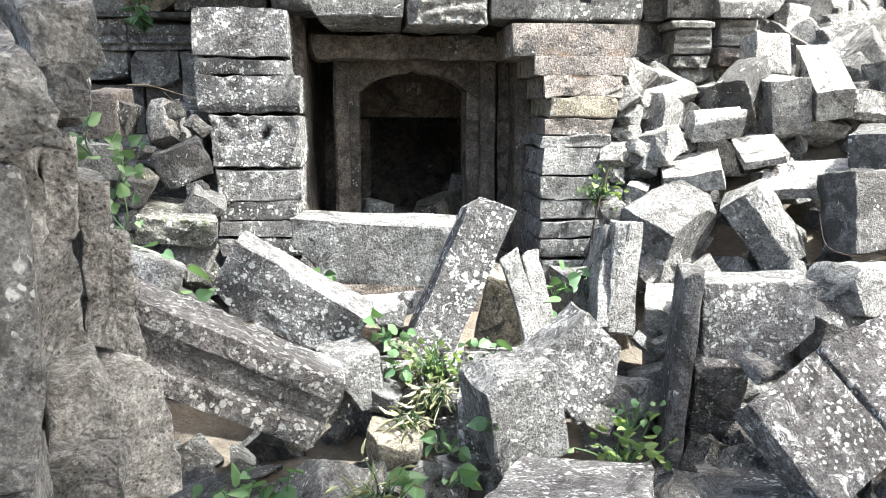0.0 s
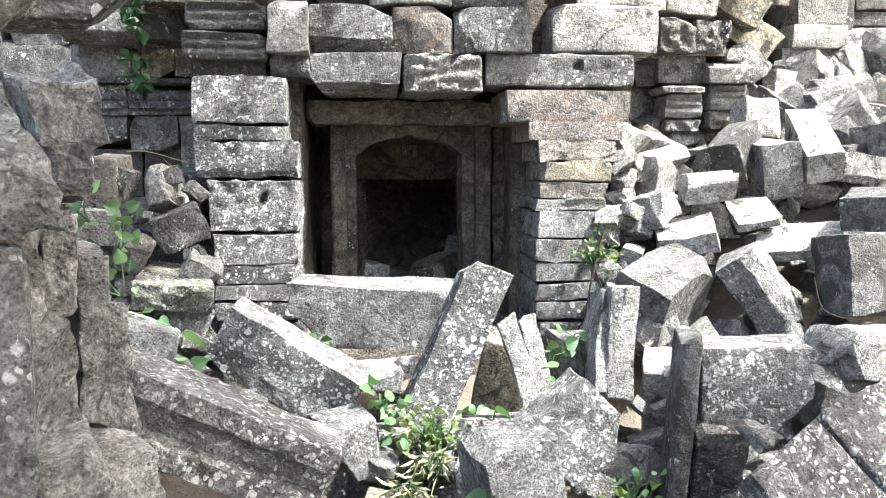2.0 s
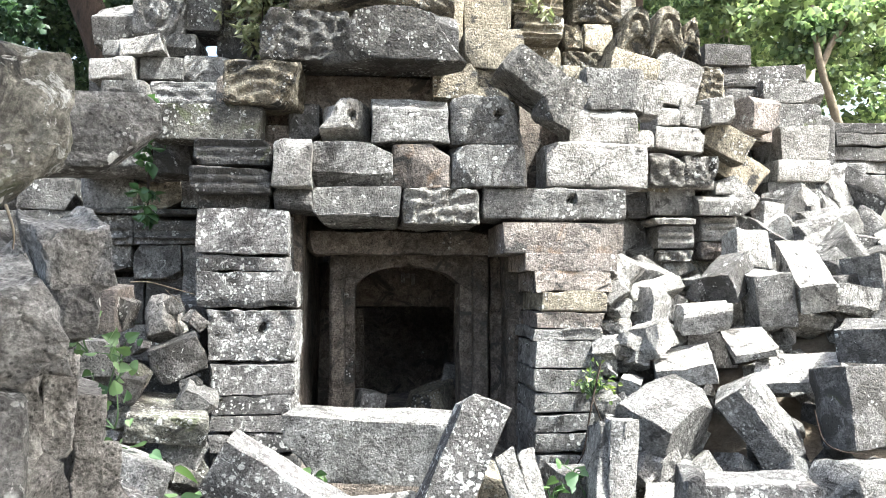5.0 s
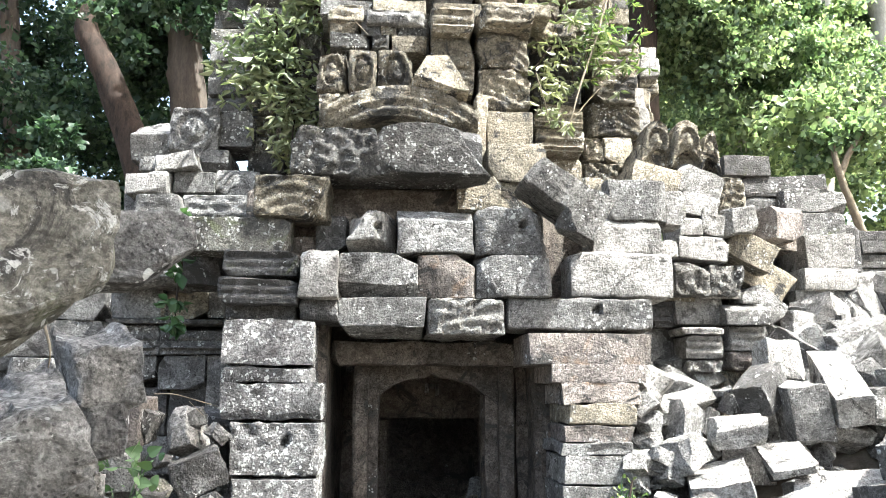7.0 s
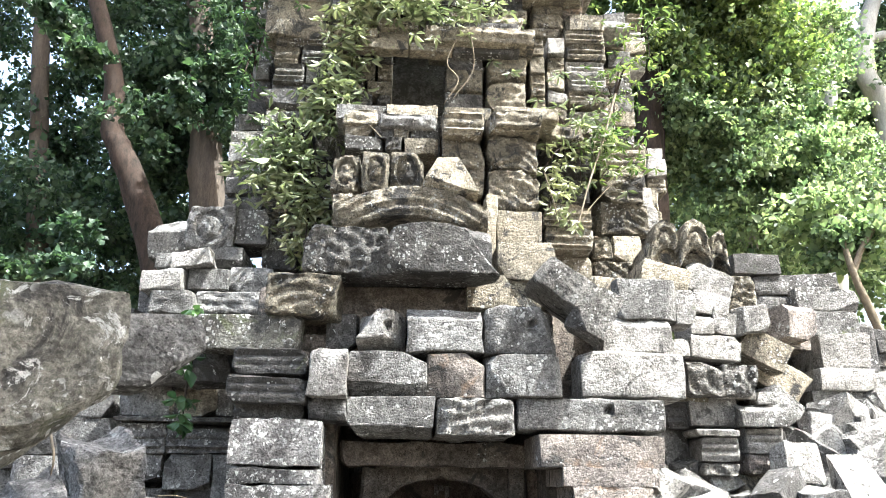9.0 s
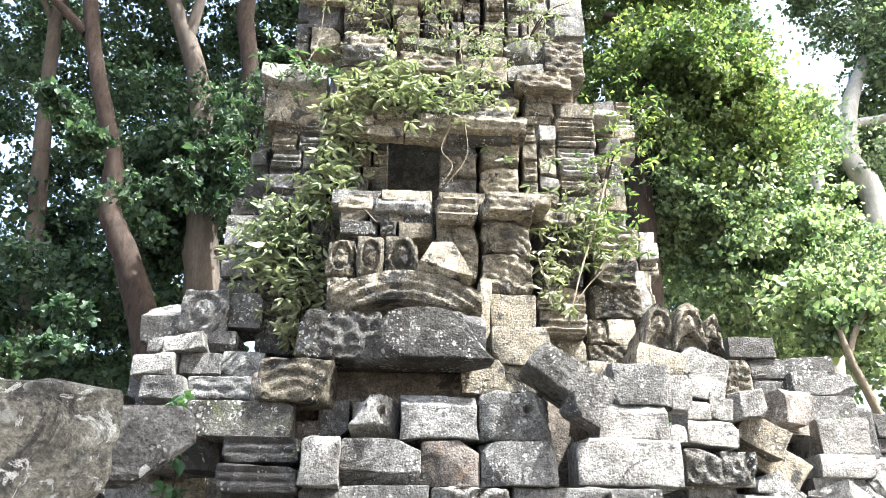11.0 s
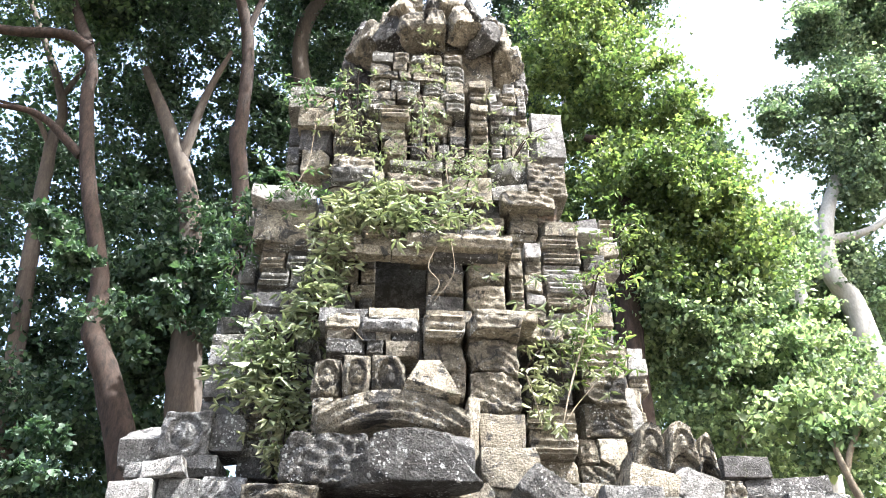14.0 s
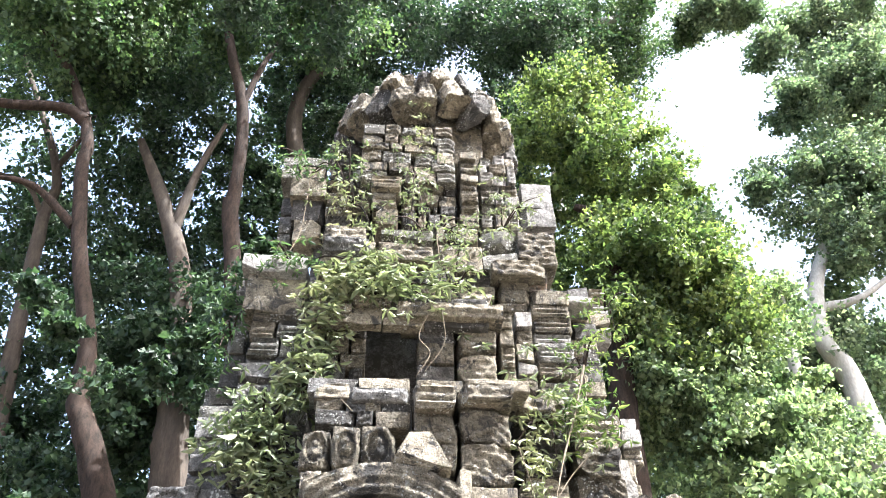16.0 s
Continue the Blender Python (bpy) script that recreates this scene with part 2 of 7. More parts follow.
def lattice(nx, ny, nz):
    """Surface points and quads of a box of nx x ny x nz cells."""
    if (nx, ny, nz) in GRIDS:
        return GRIDS[nx, ny, nz]
    index, pts, faces = {}, [], []

    def at(i, j, k):
        if (i, j, k) not in index:
            index[i, j, k] = len(pts)
            pts.append((i, j, k))
        return index[i, j, k]

    for j in range(ny):
        for i in range(nx):
            faces.append((at(i, j, 0), at(i, j + 1, 0), at(i + 1, j + 1, 0), at(i + 1, j, 0)))
            faces.append((at(i, j, nz), at(i + 1, j, nz), at(i + 1, j + 1, nz), at(i, j + 1, nz)))
    for k in range(nz):
        for i in range(nx):
            faces.append((at(i, 0, k), at(i + 1, 0, k), at(i + 1, 0, k + 1), at(i, 0, k + 1)))
            faces.append((at(i, ny, k), at(i, ny, k + 1), at(i + 1, ny, k + 1), at(i + 1, ny, k)))
        for j in range(ny):
            faces.append((at(0, j, k), at(0, j, k + 1), at(0, j + 1, k + 1), at(0, j + 1, k)))
            faces.append((at(nx, j, k), at(nx, j + 1, k), at(nx, j + 1, k + 1), at(nx, j, k + 1)))
    GRIDS[nx, ny, nz] = np.array(pts), faces
    return GRIDS[nx, ny, nz]


def carve_bands(q, h):
    z = q[:, 2] / h[2]
    return 0.014 * np.sin(z * 9.0) + 0.009 * np.sin(z * 21.0 + 1)


def carve_floral(q, h):
    """Worn scrollwork in low relief."""
    rng = np.random.default_rng(int(1000 * h[0] + 700 * h[2]))
    a = np.zeros(len(q))
    for i in range(8):
        t = rng.uniform(0, 6.3)
        f = rng.uniform(35, 85)
        a += np.sin((q[:, 0] * np.cos(t) + q[:, 2] * np.sin(t)) * f + rng.uniform(0, 6.3) + 2.0 * np.sin(q[:, 0] * 14 + i) * np.sin(q[:, 2] * 17))
    return 0.014 * np.tanh(0.8 * a)


def carve_arc(q, h):
    r = np.hypot(q[:, 0], (q[:, 2] + 1.1 * h[0]))
    return 0.012 * np.sin(r * 75) + 0.006 * np.sin(q[:, 0] * 40)


def carve_figure(q, h):
    """A seated figure in a ring, worn down."""
    x, z = q[:, 0] / h[0], q[:, 2] / h[2]
    r = np.hypot(x, z * 0.9)
    body = 0.034 * np.exp(-(x / 0.3) ** 2 - ((z + 0.25) / 0.3) ** 2) + 0.03 * np.exp(-(x / 0.16) ** 2 - ((z - 0.25) / 0.18) ** 2)
    return body + 0.02 * np.exp(-((r - 0.75) / 0.1) ** 2) - 0.022 * np.exp(-((r - 0.56) / 0.1) ** 2) + 0.008 * np.sin(x * 17) * np.sin(z * 13)


def carve_socket(q, h):
    """A round lifting hole, and a faintly uneven face."""
    r = np.hypot(q[:, 0] - 0.25 * h[0], q[:, 2] - 0.3 * h[2])
    return -0.07 * (r < 0.026) + 0.003 * np.sin(q[:, 0] * 37 + 1) * np.sin(q[:, 2] * 43)


def carve_lines(q, h):
    return 0.007 * np.sin(q[:, 2] * 75) + 0.005 * np.sin(q[:, 0] * 31 + q[:, 2] * 50)


def stone_verts(sx, sy, sz, seed, cell=0.07, rough=0.012, edge=0.02, cuts=2, cut=0.1, taper=0.0, carve=None, most=16, bow=0.0, chop=()):
    """A worn block: bevelled box with uneven faces, broken corners and, if asked, a carved front."""
    rng = np.random.default_rng(seed)
    h = np.array([sx, sy, sz]) / 2
    r = min(edge, 0.35 * h.min())
    n = [int(np.clip(round(2 * a / cell), 1, most)) + 2 for a in h]
    if carve:
        n[1] = 4
    pts, faces = lattice(*n)
    q = np.zeros(pts.shape)
    for a in range(3):
        line = np.concatenate([[-h[a]], np.linspace(-h[a] + r, h[a] - r, n[a] - 1), [h[a]]])
        q[:, a] = line[pts[:, a]]
    core = np.clip(q, -(h - r), h - r)
    d = q - core
    length = np.linalg.norm(d, axis=1, keepdims=True)
    way = d / np.maximum(length, 1e-9)
    q = core + way * r
    if taper:
        q[:, 0] *= 1 - taper * (q[:, 2] / h[2])
    if bow:
        q[:, 2] += bow * (0.5 - (q[:, 0] / h[0]) ** 2)
    out = np.zeros(len(q))
    for i in range(12):
        f = 6.0 * 1.36 ** i
        k = rng.normal(size=3) * f
        out += np.sin(q @ k + rng.uniform(0, 6.3)) * rough * 0.75 / (1 + 0.22 * i)
    size = np.clip(np.sort(h)[0] / 0.12, 0.4, 1.5)
    skew = 1 + 0.05 * rng.normal(size=3)
    for i in range(cuts):
        s = rng.choice([-1.0, 1.0], 3)
        w = s * rng.uniform(0.05, 1.0, 3)
        w[rng.integers(3)] *= rng.choice([0.0, 1.0])
        w /= np.linalg.norm(w) + 1e-9
        limit = np.abs(w) @ h - rng.uniform(0.15, 1.0) * cut * size
        q -= np.maximum(0, q @ w - limit)[:, None] * w
    for nx, ny, nz, part_left in chop:
        w = np.array([nx, ny, nz], float)
        w /= np.linalg.norm(w)
        q -= np.maximum(0, q @ w - part_left * (np.abs(w) @ h))[:, None] * w
    if carve:
        front = np.clip(-way[:, 1], 0, 1) * (np.abs(q[:, 0]) < h[0] - r) * (np.abs(q[:, 2]) < h[2] - 0.5 * r)
        q[:, 1] -= front * carve(q, h)
    q += way * out[:, None] * size
    return q * skew if rough > 0.015 else q, faces


def hewn_verts(sx, sy, sz, seed, cell=0.09, rough=0.004, edge=0.01, cuts=2, cut=0.1, taper=0.0, bow=0.0, chop=(), jitter=0.035):
    """A broken block: flat faces and crisp breaks, with worn edges and slightly uneven faces."""
    rng = np.random.default_rng(seed)
    h = np.array([sx, sy, sz]) / 2
    bm = bmesh.new()
    bmesh.ops.create_cube(bm, size=1.0, matrix=Matrix.Diagonal((sx, sy, sz, 1)))
    for v in bm.verts:
        v.co.x *= 1 - taper * (1 if v.co.z > 0 else -1)
        v.co += Vector(rng.normal(size=3) * jitter * h)
    planes = []
    size = np.clip(h.min() / 0.12, 0.4, 1.5)
    for i in range(cuts):
        w = rng.choice([-1.0, 1.0], 3) * rng.uniform(0.15, 1.0, 3)
        w[rng.integers(3)] *= rng.choice([0.0, 0.15, 1.0])
        w /= np.linalg.norm(w) + 1e-9
        planes.append((w, np.abs(w) @ h - rng.uniform(0.2, 1.0) * cut * size))
    for nx, ny, nz, left in chop:
        w = np.array([nx, ny, nz], float)
        w /= np.linalg.norm(w)
        planes.append((w, left * (np.abs(w) @ h)))
    for w, limit in planes:
        r = bmesh.ops.bisect_plane(bm, geom=bm.verts[:] + bm.edges[:] + bm.faces[:], plane_co=w * limit, plane_no=w, clear_outer=True)
        edges = [e for e in r["geom_cut"] if isinstance(e, bmesh.types.BMEdge)]
        if len(edges) > 2:
            bmesh.ops.contextual_create(bm, geom=edges)
    bmesh.ops.bevel(bm, geom=bm.edges[:], offset=edge, segments=2, profile=0.6, affect="EDGES", clamp_overlap=True)
    bmesh.ops.triangulate(bm, faces=bm.faces[:])
    for _ in range(3):
        far = [e for e in bm.edges if e.calc_length() > 1.7 * cell]
        if not far or len(bm.faces) > 2500:
            break
        bmesh.ops.subdivide_edges(bm, edges=far, cuts=1)
        bmesh.ops.triangulate(bm, faces=bm.faces[:])
    bmesh.ops.recalc_face_normals(bm, faces=bm.faces[:])
    bm.verts.index_update()
    q = np.array([v.co[:] for v in bm.verts])
    faces = [tuple(v.index for v in f.verts) for f in bm.faces]
    bm.free()
    if bow:
        q[:, 2] += bow * (0.5 - (q[:, 0] / h[0]) ** 2) * (0.5 + 0.5 * q[:, 2] / h[2])
    for i in range(10):
        k = rng.normal(size=3) * 8.0 * 1.36 ** i
        q += np.outer(np.sin(q @ k + rng.uniform(0, 6.3)), rng.normal(size=3)) * rough * 0.8 / (1 + 0.3 * i)
    return q, faces


SEED = [100]


def block(parent, x0, x1, z0, z1, y, depth=0.4, mat=GREY, tilt=0.0, turn=0.0, lean=0.0, name="block", carve=None, cell=0.09, cuts=5, cut=0.06, rough=0.0055, edge=0.012, taper=0.0, label="", bow=0.0):
    """One laid stone, its front at y."""
    SEED[0] += 1
    if carve:
        v, f = stone_verts(x1 - x0 - 0.009, depth, z1 - z0 - 0.009, SEED[0], 0.021, rough, edge, cuts, cut, taper, carve, 38, bow)
    else:
        v, f = hewn_verts(x1 - x0 - 0.005, depth, z1 - z0 - 0.003, SEED[0], 0.075, rough, edge, cuts, cut, taper, bow, (), 0.012)
    ob = finish(name, v, f, mat, parent, sharp=75 if carve else 20)
    ob.matrix_basis = pose((x0 + x1) / 2, y + depth / 2, (z0 + z1) / 2, lean, tilt, turn)
    if label:
        tagged(ob, label)
    return ob


def masonry(parent, x0, x1, z0, z1, y, depth=0.45, mats=(GREY,), course=0.3, width=0.45, loose=0.02, holes=0.0, carve=None, seed=1):
    """Courses of laid stones between two corners."""
    rng = random.Random(seed * 77 + 5)
    rows = max(1, round((z1 - z0) / course))
    cuts = [z0 + (z1 - z0) * (i + (rng.uniform(-0.18, 0.18) if 0 < i < rows else 0)) / rows for i in range(rows + 1)]
    for a, b in zip(cuts, cuts[1:]):
        n = max(1, round((x1 - x0) / width * rng.uniform(0.8, 1.25)))
        xs = [x0 + (x1 - x0) * (i + (rng.uniform(-0.25, 0.25) if 0 < i < n else 0)) / n for i in range(n + 1)]
        for c, d in zip(xs, xs[1:]):
            if rng.random() < holes:
                continue
            e = 0.5 * loose
            block(parent, c + rng.uniform(0, e), d - rng.uniform(0, e), a, b - rng.uniform(0, 0.4 * e), y + rng.uniform(-loose, loose), depth, rng.choice(mats),
                  rng.uniform(-20, 20) * loose, rng.uniform(-60, 60) * loose, rng.uniform(-30, 30) * loose, carve=carve if carve and rng.random() < 0.6 else None, cuts=2, cut=0.08)


def core(parent, x0, x1, y0, y1, z0, z1, mat=DARK, name="core"):
    """The fill behind the facing stones."""
    SEED[0] += 1
    v, f = stone_verts(x1 - x0, y1 - y0, z1 - z0, SEED[0], 0.5, 0.01, 0.05, 0, 0.1)
    ob = finish(name, v, f, mat, parent)
    ob.location = ((x0 + x1) / 2, (y0 + y1) / 2, (z0 + z1) / 2)
    return ob


def fallen(x, y, z, sx, sy, sz, rx=0, ry=0, rz=0, mat=GREY, label="weathered grey sandstone block fallen among the rubble", cuts=4, cut=0.12, rough=0.006, edge=0.012, carve=None, taper=0.0, bow=0.0, chop=(), name="fallen_block", cell=0.055):
    """A fallen stone, a thing of its own."""
    SEED[0] += 1
    if carve:
        v, f = stone_verts(sx, sy, sz, SEED[0], 0.03, rough, edge, cuts, cut, taper, carve, 34, bow, chop)
    else:
        v, f = hewn_verts(sx, sy, sz, SEED[0], cell, rough, edge, cuts, cut, taper, bow, chop)
    ob = finish(name, v, f, mat, sharp=45 if carve else 20)
    ob.matrix_basis = pose(x, y, z, rx, ry, rz)
    return tagged(ob, label, "stone block", "fallen temple blocks")


def holder(name, label, category, at=(0, 0, 0), kind="", group=""):
    ob = new(name)
    ob.empty_display_size = 0.1
    return tagged(ob, label, category, group, kind)


def tube(path, radii, sides=9, seed=0, lump=0.12):
    """Verts and faces of a tapered limb along a path, smoothed between its points."""
    rng = np.random.default_rng(seed)
    p, r = np.array(path, float), np.array(radii, float)
    t = np.linspace(0, len(p) - 1, (len(p) - 1) * 5 + 1)
    i = np.minimum(t.astype(int), len(p) - 2)
    f = (t - i)[:, None]
    pad = np.vstack([2 * p[0] - p[1], p, 2 * p[-1] - p[-2]])
    a, b, c, d = pad[i], pad[i + 1], pad[i + 2], pad[i + 3]
    line = 0.5 * (2 * b + (c - a) * f + (2 * a - 5 * b + 4 * c - d) * f ** 2 + (3 * b - a - 3 * c + d) * f ** 3)
    rad = np.interp(t, np.arange(len(p)), r)
    way = np.gradient(line, axis=0)
    way /= np.linalg.norm(way, axis=1, keepdims=True)
    side = np.cross(way, [0.13, 0.97, 0.21])
    side /= np.linalg.norm(side, axis=1, keepdims=True)
    up = np.cross(side, way)
    ang = np.linspace(0, 2 * np.pi, sides, endpoint=False)
    wob = 1 + lump * rng.normal(size=(len(t), sides)) * 0.5
    ring = line[:, None] + (rad[:, None] * wob)[..., None] * (np.cos(ang)[None, :, None] * side[:, None] + np.sin(ang)[None, :, None] * up[:, None])
    n = sides
    faces = [(k * n + j, k * n + (j + 1) % n, (k + 1) * n + (j + 1) % n, (k + 1) * n + j) for k in range(len(t) - 1) for j in range(n)]
    faces.append(tuple(range(n))[::-1])
    faces.append(tuple((len(t) - 1) * n + j for j in range(n)))
    return ring.reshape(-1, 3), faces


def joined(pieces):
    verts, faces, base = [], [], 0
    for v, f in pieces:
        verts.append(v)
        faces += [tuple(i + base for i in q) for q in f]
        base += len(v)
    return np.vstack(verts), faces


def leaves(name, spots, size, mat, parent=None, seed=0, droop=0.3, slim=0.42, vary=0.35, outward=None, outline=((0, 0), (0.45, 1), (1, 0))):
    """Single folded leaves at the spots, in one mesh. outline: half a leaf, from stalk to tip."""
    rng = np.random.default_rng(seed)
    n = len(spots)
    d = rng.normal(size=(n, 3))
    if outward is not None:
        d = d * 0.6 + outward
    d[:, 2] -= droop
    d /= np.linalg.norm(d, axis=1, keepdims=True) + 1e-9
    s = np.cross(d, rng.normal(size=(n, 3)))
    s /= np.linalg.norm(s, axis=1, keepdims=True) + 1e-9
    u = np.cross(d, s)
    L = size * (1 + vary * rng.normal(size=(n, 1))).clip(0.35, 2)
    half = outline[1:-1]
    shape = [(0, 0)] + [(a, b) for a, b in half] + [(1, 0)] + [(a, -b) for a, b in reversed(half)]
    rows = [spots + d * L * a + s * L * slim * b + u * L * (0.16 * abs(b) - 0.14 * a * a) for a, b in shape]
    k = len(shape)
    v = np.stack(rows, axis=1).reshape(-1, 3)
    fan = []
    m = len(half)
    for i in range(m + 1):
        fan += [0, i, i + 1] if i > 0 else []
    for i in range(m + 1, k - 1):
        fan += [0, i, i + 1]
    count = len(fan) // 3
    me = bpy.data.meshes.new(name)
    me.vertices.add(k * n)
    me.vertices.foreach_set("co", v.ravel())
    me.loops.add(3 * count * n)
    me.loops.foreach_set("vertex_index", (np.arange(n)[:, None] * k + np.array(fan)).ravel())
    me.polygons.add(count * n)
    me.polygons.foreach_set("loop_start", np.arange(0, 3 * count * n, 3))
    me.materials.append(mat)
    me.update(calc_edges=True)
    me.validate()
    ob = new(name, me)
    ob.parent = parent
    return ob


HEART = ((0, 0), (-0.08, 0.5), (0.08, 0.95), (0.35, 1.0), (0.65, 0.62), (0.88, 0.2), (1, 0))
LANCE = ((0, 0), (0.2, 0.7), (0.5, 1.0), (0.8, 0.5), (1, 0))


def clumps(centres, radii, per, seed, twigs=16):
    """Spots round the twig ends of clumps: small sprays with gaps between them, each clump of its own proportions."""
    rng = np.random.default_rng(seed)
    n = len(centres)
    shape = np.repeat(rng.uniform((0.7, 0.7, 0.4), (1.5, 1.3, 0.95), (n, 3)), twigs, axis=0)
    r = np.repeat(np.array(radii, float), twigs)[:, None]
    g = rng.normal(size=(n * twigs, 3))
    g /= np.linalg.norm(g, axis=1, keepdims=True)
    ends = np.repeat(np.array(centres, float), twigs, axis=0) + g * r * shape * rng.uniform(0.1, 1.15, size=(len(g), 1)) ** 0.6
    k = max(4, per // twigs)
    wide = np.repeat(r * rng.uniform(0.14, 0.3, (len(r), 1)), k, axis=0)
    return np.repeat(ends, k, axis=0) + rng.normal(size=(len(ends) * k, 3)) * wide * np.array([1, 1, 0.45])


# ---- ground ----
def smooth(a, b, t):
    t = np.clip((t - a) / (b - a), 0, 1)
    return t * t * (3 - 2 * t)


def rise(x, y):
    """Height of the ground under the rubble."""
    h = 0.36 + 0.4 * smooth(5.2, 6.2, y) * (1 - smooth(9, 14, y))
    h = h + 1.55 * smooth(1.2, 4.2, x) * smooth(4.8, 7.6, y) * (1 - smooth(10, 16, y)) * (1 - smooth(7, 12, x))
    h = h + 0.45 * smooth(-0.9, -2.0, x) * smooth(4.6, 6.0, y) * (1 - smooth(9, 14, y))
    h = h + 0.06 * np.sin(x * 2.3 + 1) * np.sin(y * 2.9) + 0.03 * np.sin(x * 7.1 + y * 3) * np.sin(y * 6.3 - x)
    return h


def ground_sheet():
    a = np.concatenate([-np.geomspace(400, 9, 14), np.linspace(-8, 8, 81), np.geomspace(9, 400, 14)])
    x, y = np.meshgrid(a, a + 5)
    z = rise(x, y)
    n = len(a)
    v = np.stack([x, y, z], axis=-1).reshape(-1, 3)
    f = [(j * n + i, j * n + i + 1, (j + 1) * n + i + 1, (j + 1) * n + i) for j in range(n - 1) for i in range(n - 1)]
    return tagged(finish("ground", v, f, EARTH), "bare brown earth with leaf litter between fallen stones", "ground", kind="structure")


ground_sheet()

# ---- temple ----
def carve_beam(q, h):
    z = q[:, 2] / h[2]
    return 0.05 * (z < -0.35) + 0.03 * (z > 0.35) - 0.02 * np.exp(-((z + 0.3) / 0.05) ** 2)


porch = holder("porch", "ruined sandstone porch with a dark doorway half buried in rubble", "temple porch", kind="structure")
block(porch, -1.078, -0.517, 2.385, 2.659, 6.05, 0.55, SPOT, cuts=2, cut=0.03, edge=0.008)
block(porch, -1.070, -0.518, 2.282, 2.374, 6.05, 0.55, SPOT, cuts=2, cut=0.03, edge=0.008)
block(porch, -1.072, -0.458, 2.061, 2.282, 6.05, 0.55, SPOT, cuts=2, cut=0.03, edge=0.008)
block(porch, -1.001, -0.460, 1.729, 2.047, 6.05, 0.55, SPOT, cuts=2, cut=0.03, edge=0.008, carve=carve_socket)
block(porch, -0.977, -0.469, 1.531, 1.722, 6.05, 0.55, SPOT, cuts=2, cut=0.03, edge=0.008)
block(porch, -0.966, -0.477, 1.409, 1.524, 6.05, 0.55, SPOT, cuts=2, cut=0.03, edge=0.008)
block(porch, -0.974, -0.471, 1.304, 1.402, 6.05, 0.55, SPOT, cuts=2, cut=0.03, edge=0.008)
block(porch, -0.992, -0.458, 1.171, 1.297, 6.05, 0.55, SPOT, cuts=2, cut=0.03, edge=0.008)
masonry(porch, -0.945, -0.433, 0.537, 1.170, 6.05, 0.5, (GREY, DARK), course=0.25)
block(porch, -1.150, -0.659, 2.971, 3.156, 6.3, 0.5, DARK, carve=carve_bands)
block(porch, -1.151, -0.641, 2.779, 2.954, 6.2, 0.5, DARK, carve=carve_bands)
block(porch, -1.123, -0.653, 2.689, 2.798, 6.35, 0.5, DARK)
block(porch, -0.634, -0.381, 2.820, 3.135, 6.15, 0.5, PALE, cuts=4)
block(porch, -0.634, -0.382, 2.683, 2.834, 6.25, 0.5, DARK, cuts=4)
block(porch, -1.430, -0.727, 3.148, 3.388, 6.35, 0.5, MOSSY)
block(porch, -2.116, -1.565, 2.993, 3.210, 6.9, 0.5, GREY)
block(porch, -1.538, -1.253, 2.985, 3.220, 6.8, 0.4, DARK)
block(porch, -0.385, 0.186, 2.600, 2.844, 6.28, 0.5, GREY, taper=-0.03, cuts=3)
block(porch, 0.184, 0.720, 2.592, 2.848, 6.25, 0.5, GREY_CARVED, carve=carve_floral, cuts=4)
block(porch, 0.736, 1.736, 2.641, 2.859, 6.3, 0.5, GREY, cuts=3, cut=0.04, carve=carve_socket)
block(porch, -0.389, 0.134, 2.842, 3.139, 6.27, 0.45, GREY)
block(porch, 0.135, 0.527, 2.852, 3.138, 6.29, 0.45, RUST)
block(porch, 0.531, 1.042, 2.854, 3.142, 6.26, 0.45, GREY)
block(porch, -0.343, -0.017, 3.143, 3.437, 6.3, 0.45, PALE, cuts=4, cut=0.12, carve=carve_socket)
block(porch, -0.568, -0.358, 3.194, 3.455, 6.55, 0.4, DARK)
block(porch, -0.010, 0.511, 3.141, 3.454, 6.28, 0.45, GREY)
block(porch, 0.521, 1.049, 3.142, 3.475, 6.3, 0.45, GREY, cuts=4, cut=0.12, carve=carve_socket)
block(porch, 1.193, 1.927, 2.878, 3.206, 6.35, 0.5, PALE, cuts=3)
block(porch, 0.862, 1.678, 2.411, 2.619, 6.22, 0.6, RUST, cuts=2, cut=0.03, edge=0.008)
block(porch, 1.005, 1.634, 2.299, 2.410, 6.2, 0.6, RUST, cuts=2, cut=0.03, edge=0.008)
block(porch, 1.081, 1.596, 2.157, 2.299, 6.2, 0.6, RUST, cuts=2, cut=0.03, edge=0.008)
block(porch, 1.119, 1.559, 2.023, 2.157, 6.2, 0.6, WARM, cuts=2, cut=0.03, edge=0.008)
block(porch, 1.082, 1.529, 1.919, 2.023, 6.2, 0.6, RUST, cuts=2, cut=0.03, edge=0.008)
block(porch, 1.063, 1.529, 1.836, 1.919, 6.2, 0.6, GREY, cuts=2, cut=0.03, edge=0.008)
block(porch, 1.071, 1.530, 1.657, 1.829, 6.2, 0.6, GREY, cuts=2, cut=0.03, edge=0.008)
block(porch, 1.064, 1.524, 1.499, 1.649, 6.2, 0.6, GREY, cuts=2, cut=0.03, edge=0.008)
block(porch, 1.065, 1.506, 1.364, 1.492, 6.2, 0.6, GREY, cuts=2, cut=0.03, edge=0.008)
block(porch, 1.066, 1.518, 1.243, 1.356, 6.2, 0.6, GREY, cuts=2, cut=0.03, edge=0.008)
block(porch, 1.058, 1.488, 1.108, 1.236, 6.2, 0.6, GREY, cuts=2, cut=0.03, edge=0.008)
block(porch, 1.067, 1.470, 0.972, 1.100, 6.2, 0.6, GREY, cuts=2, cut=0.03, edge=0.008)
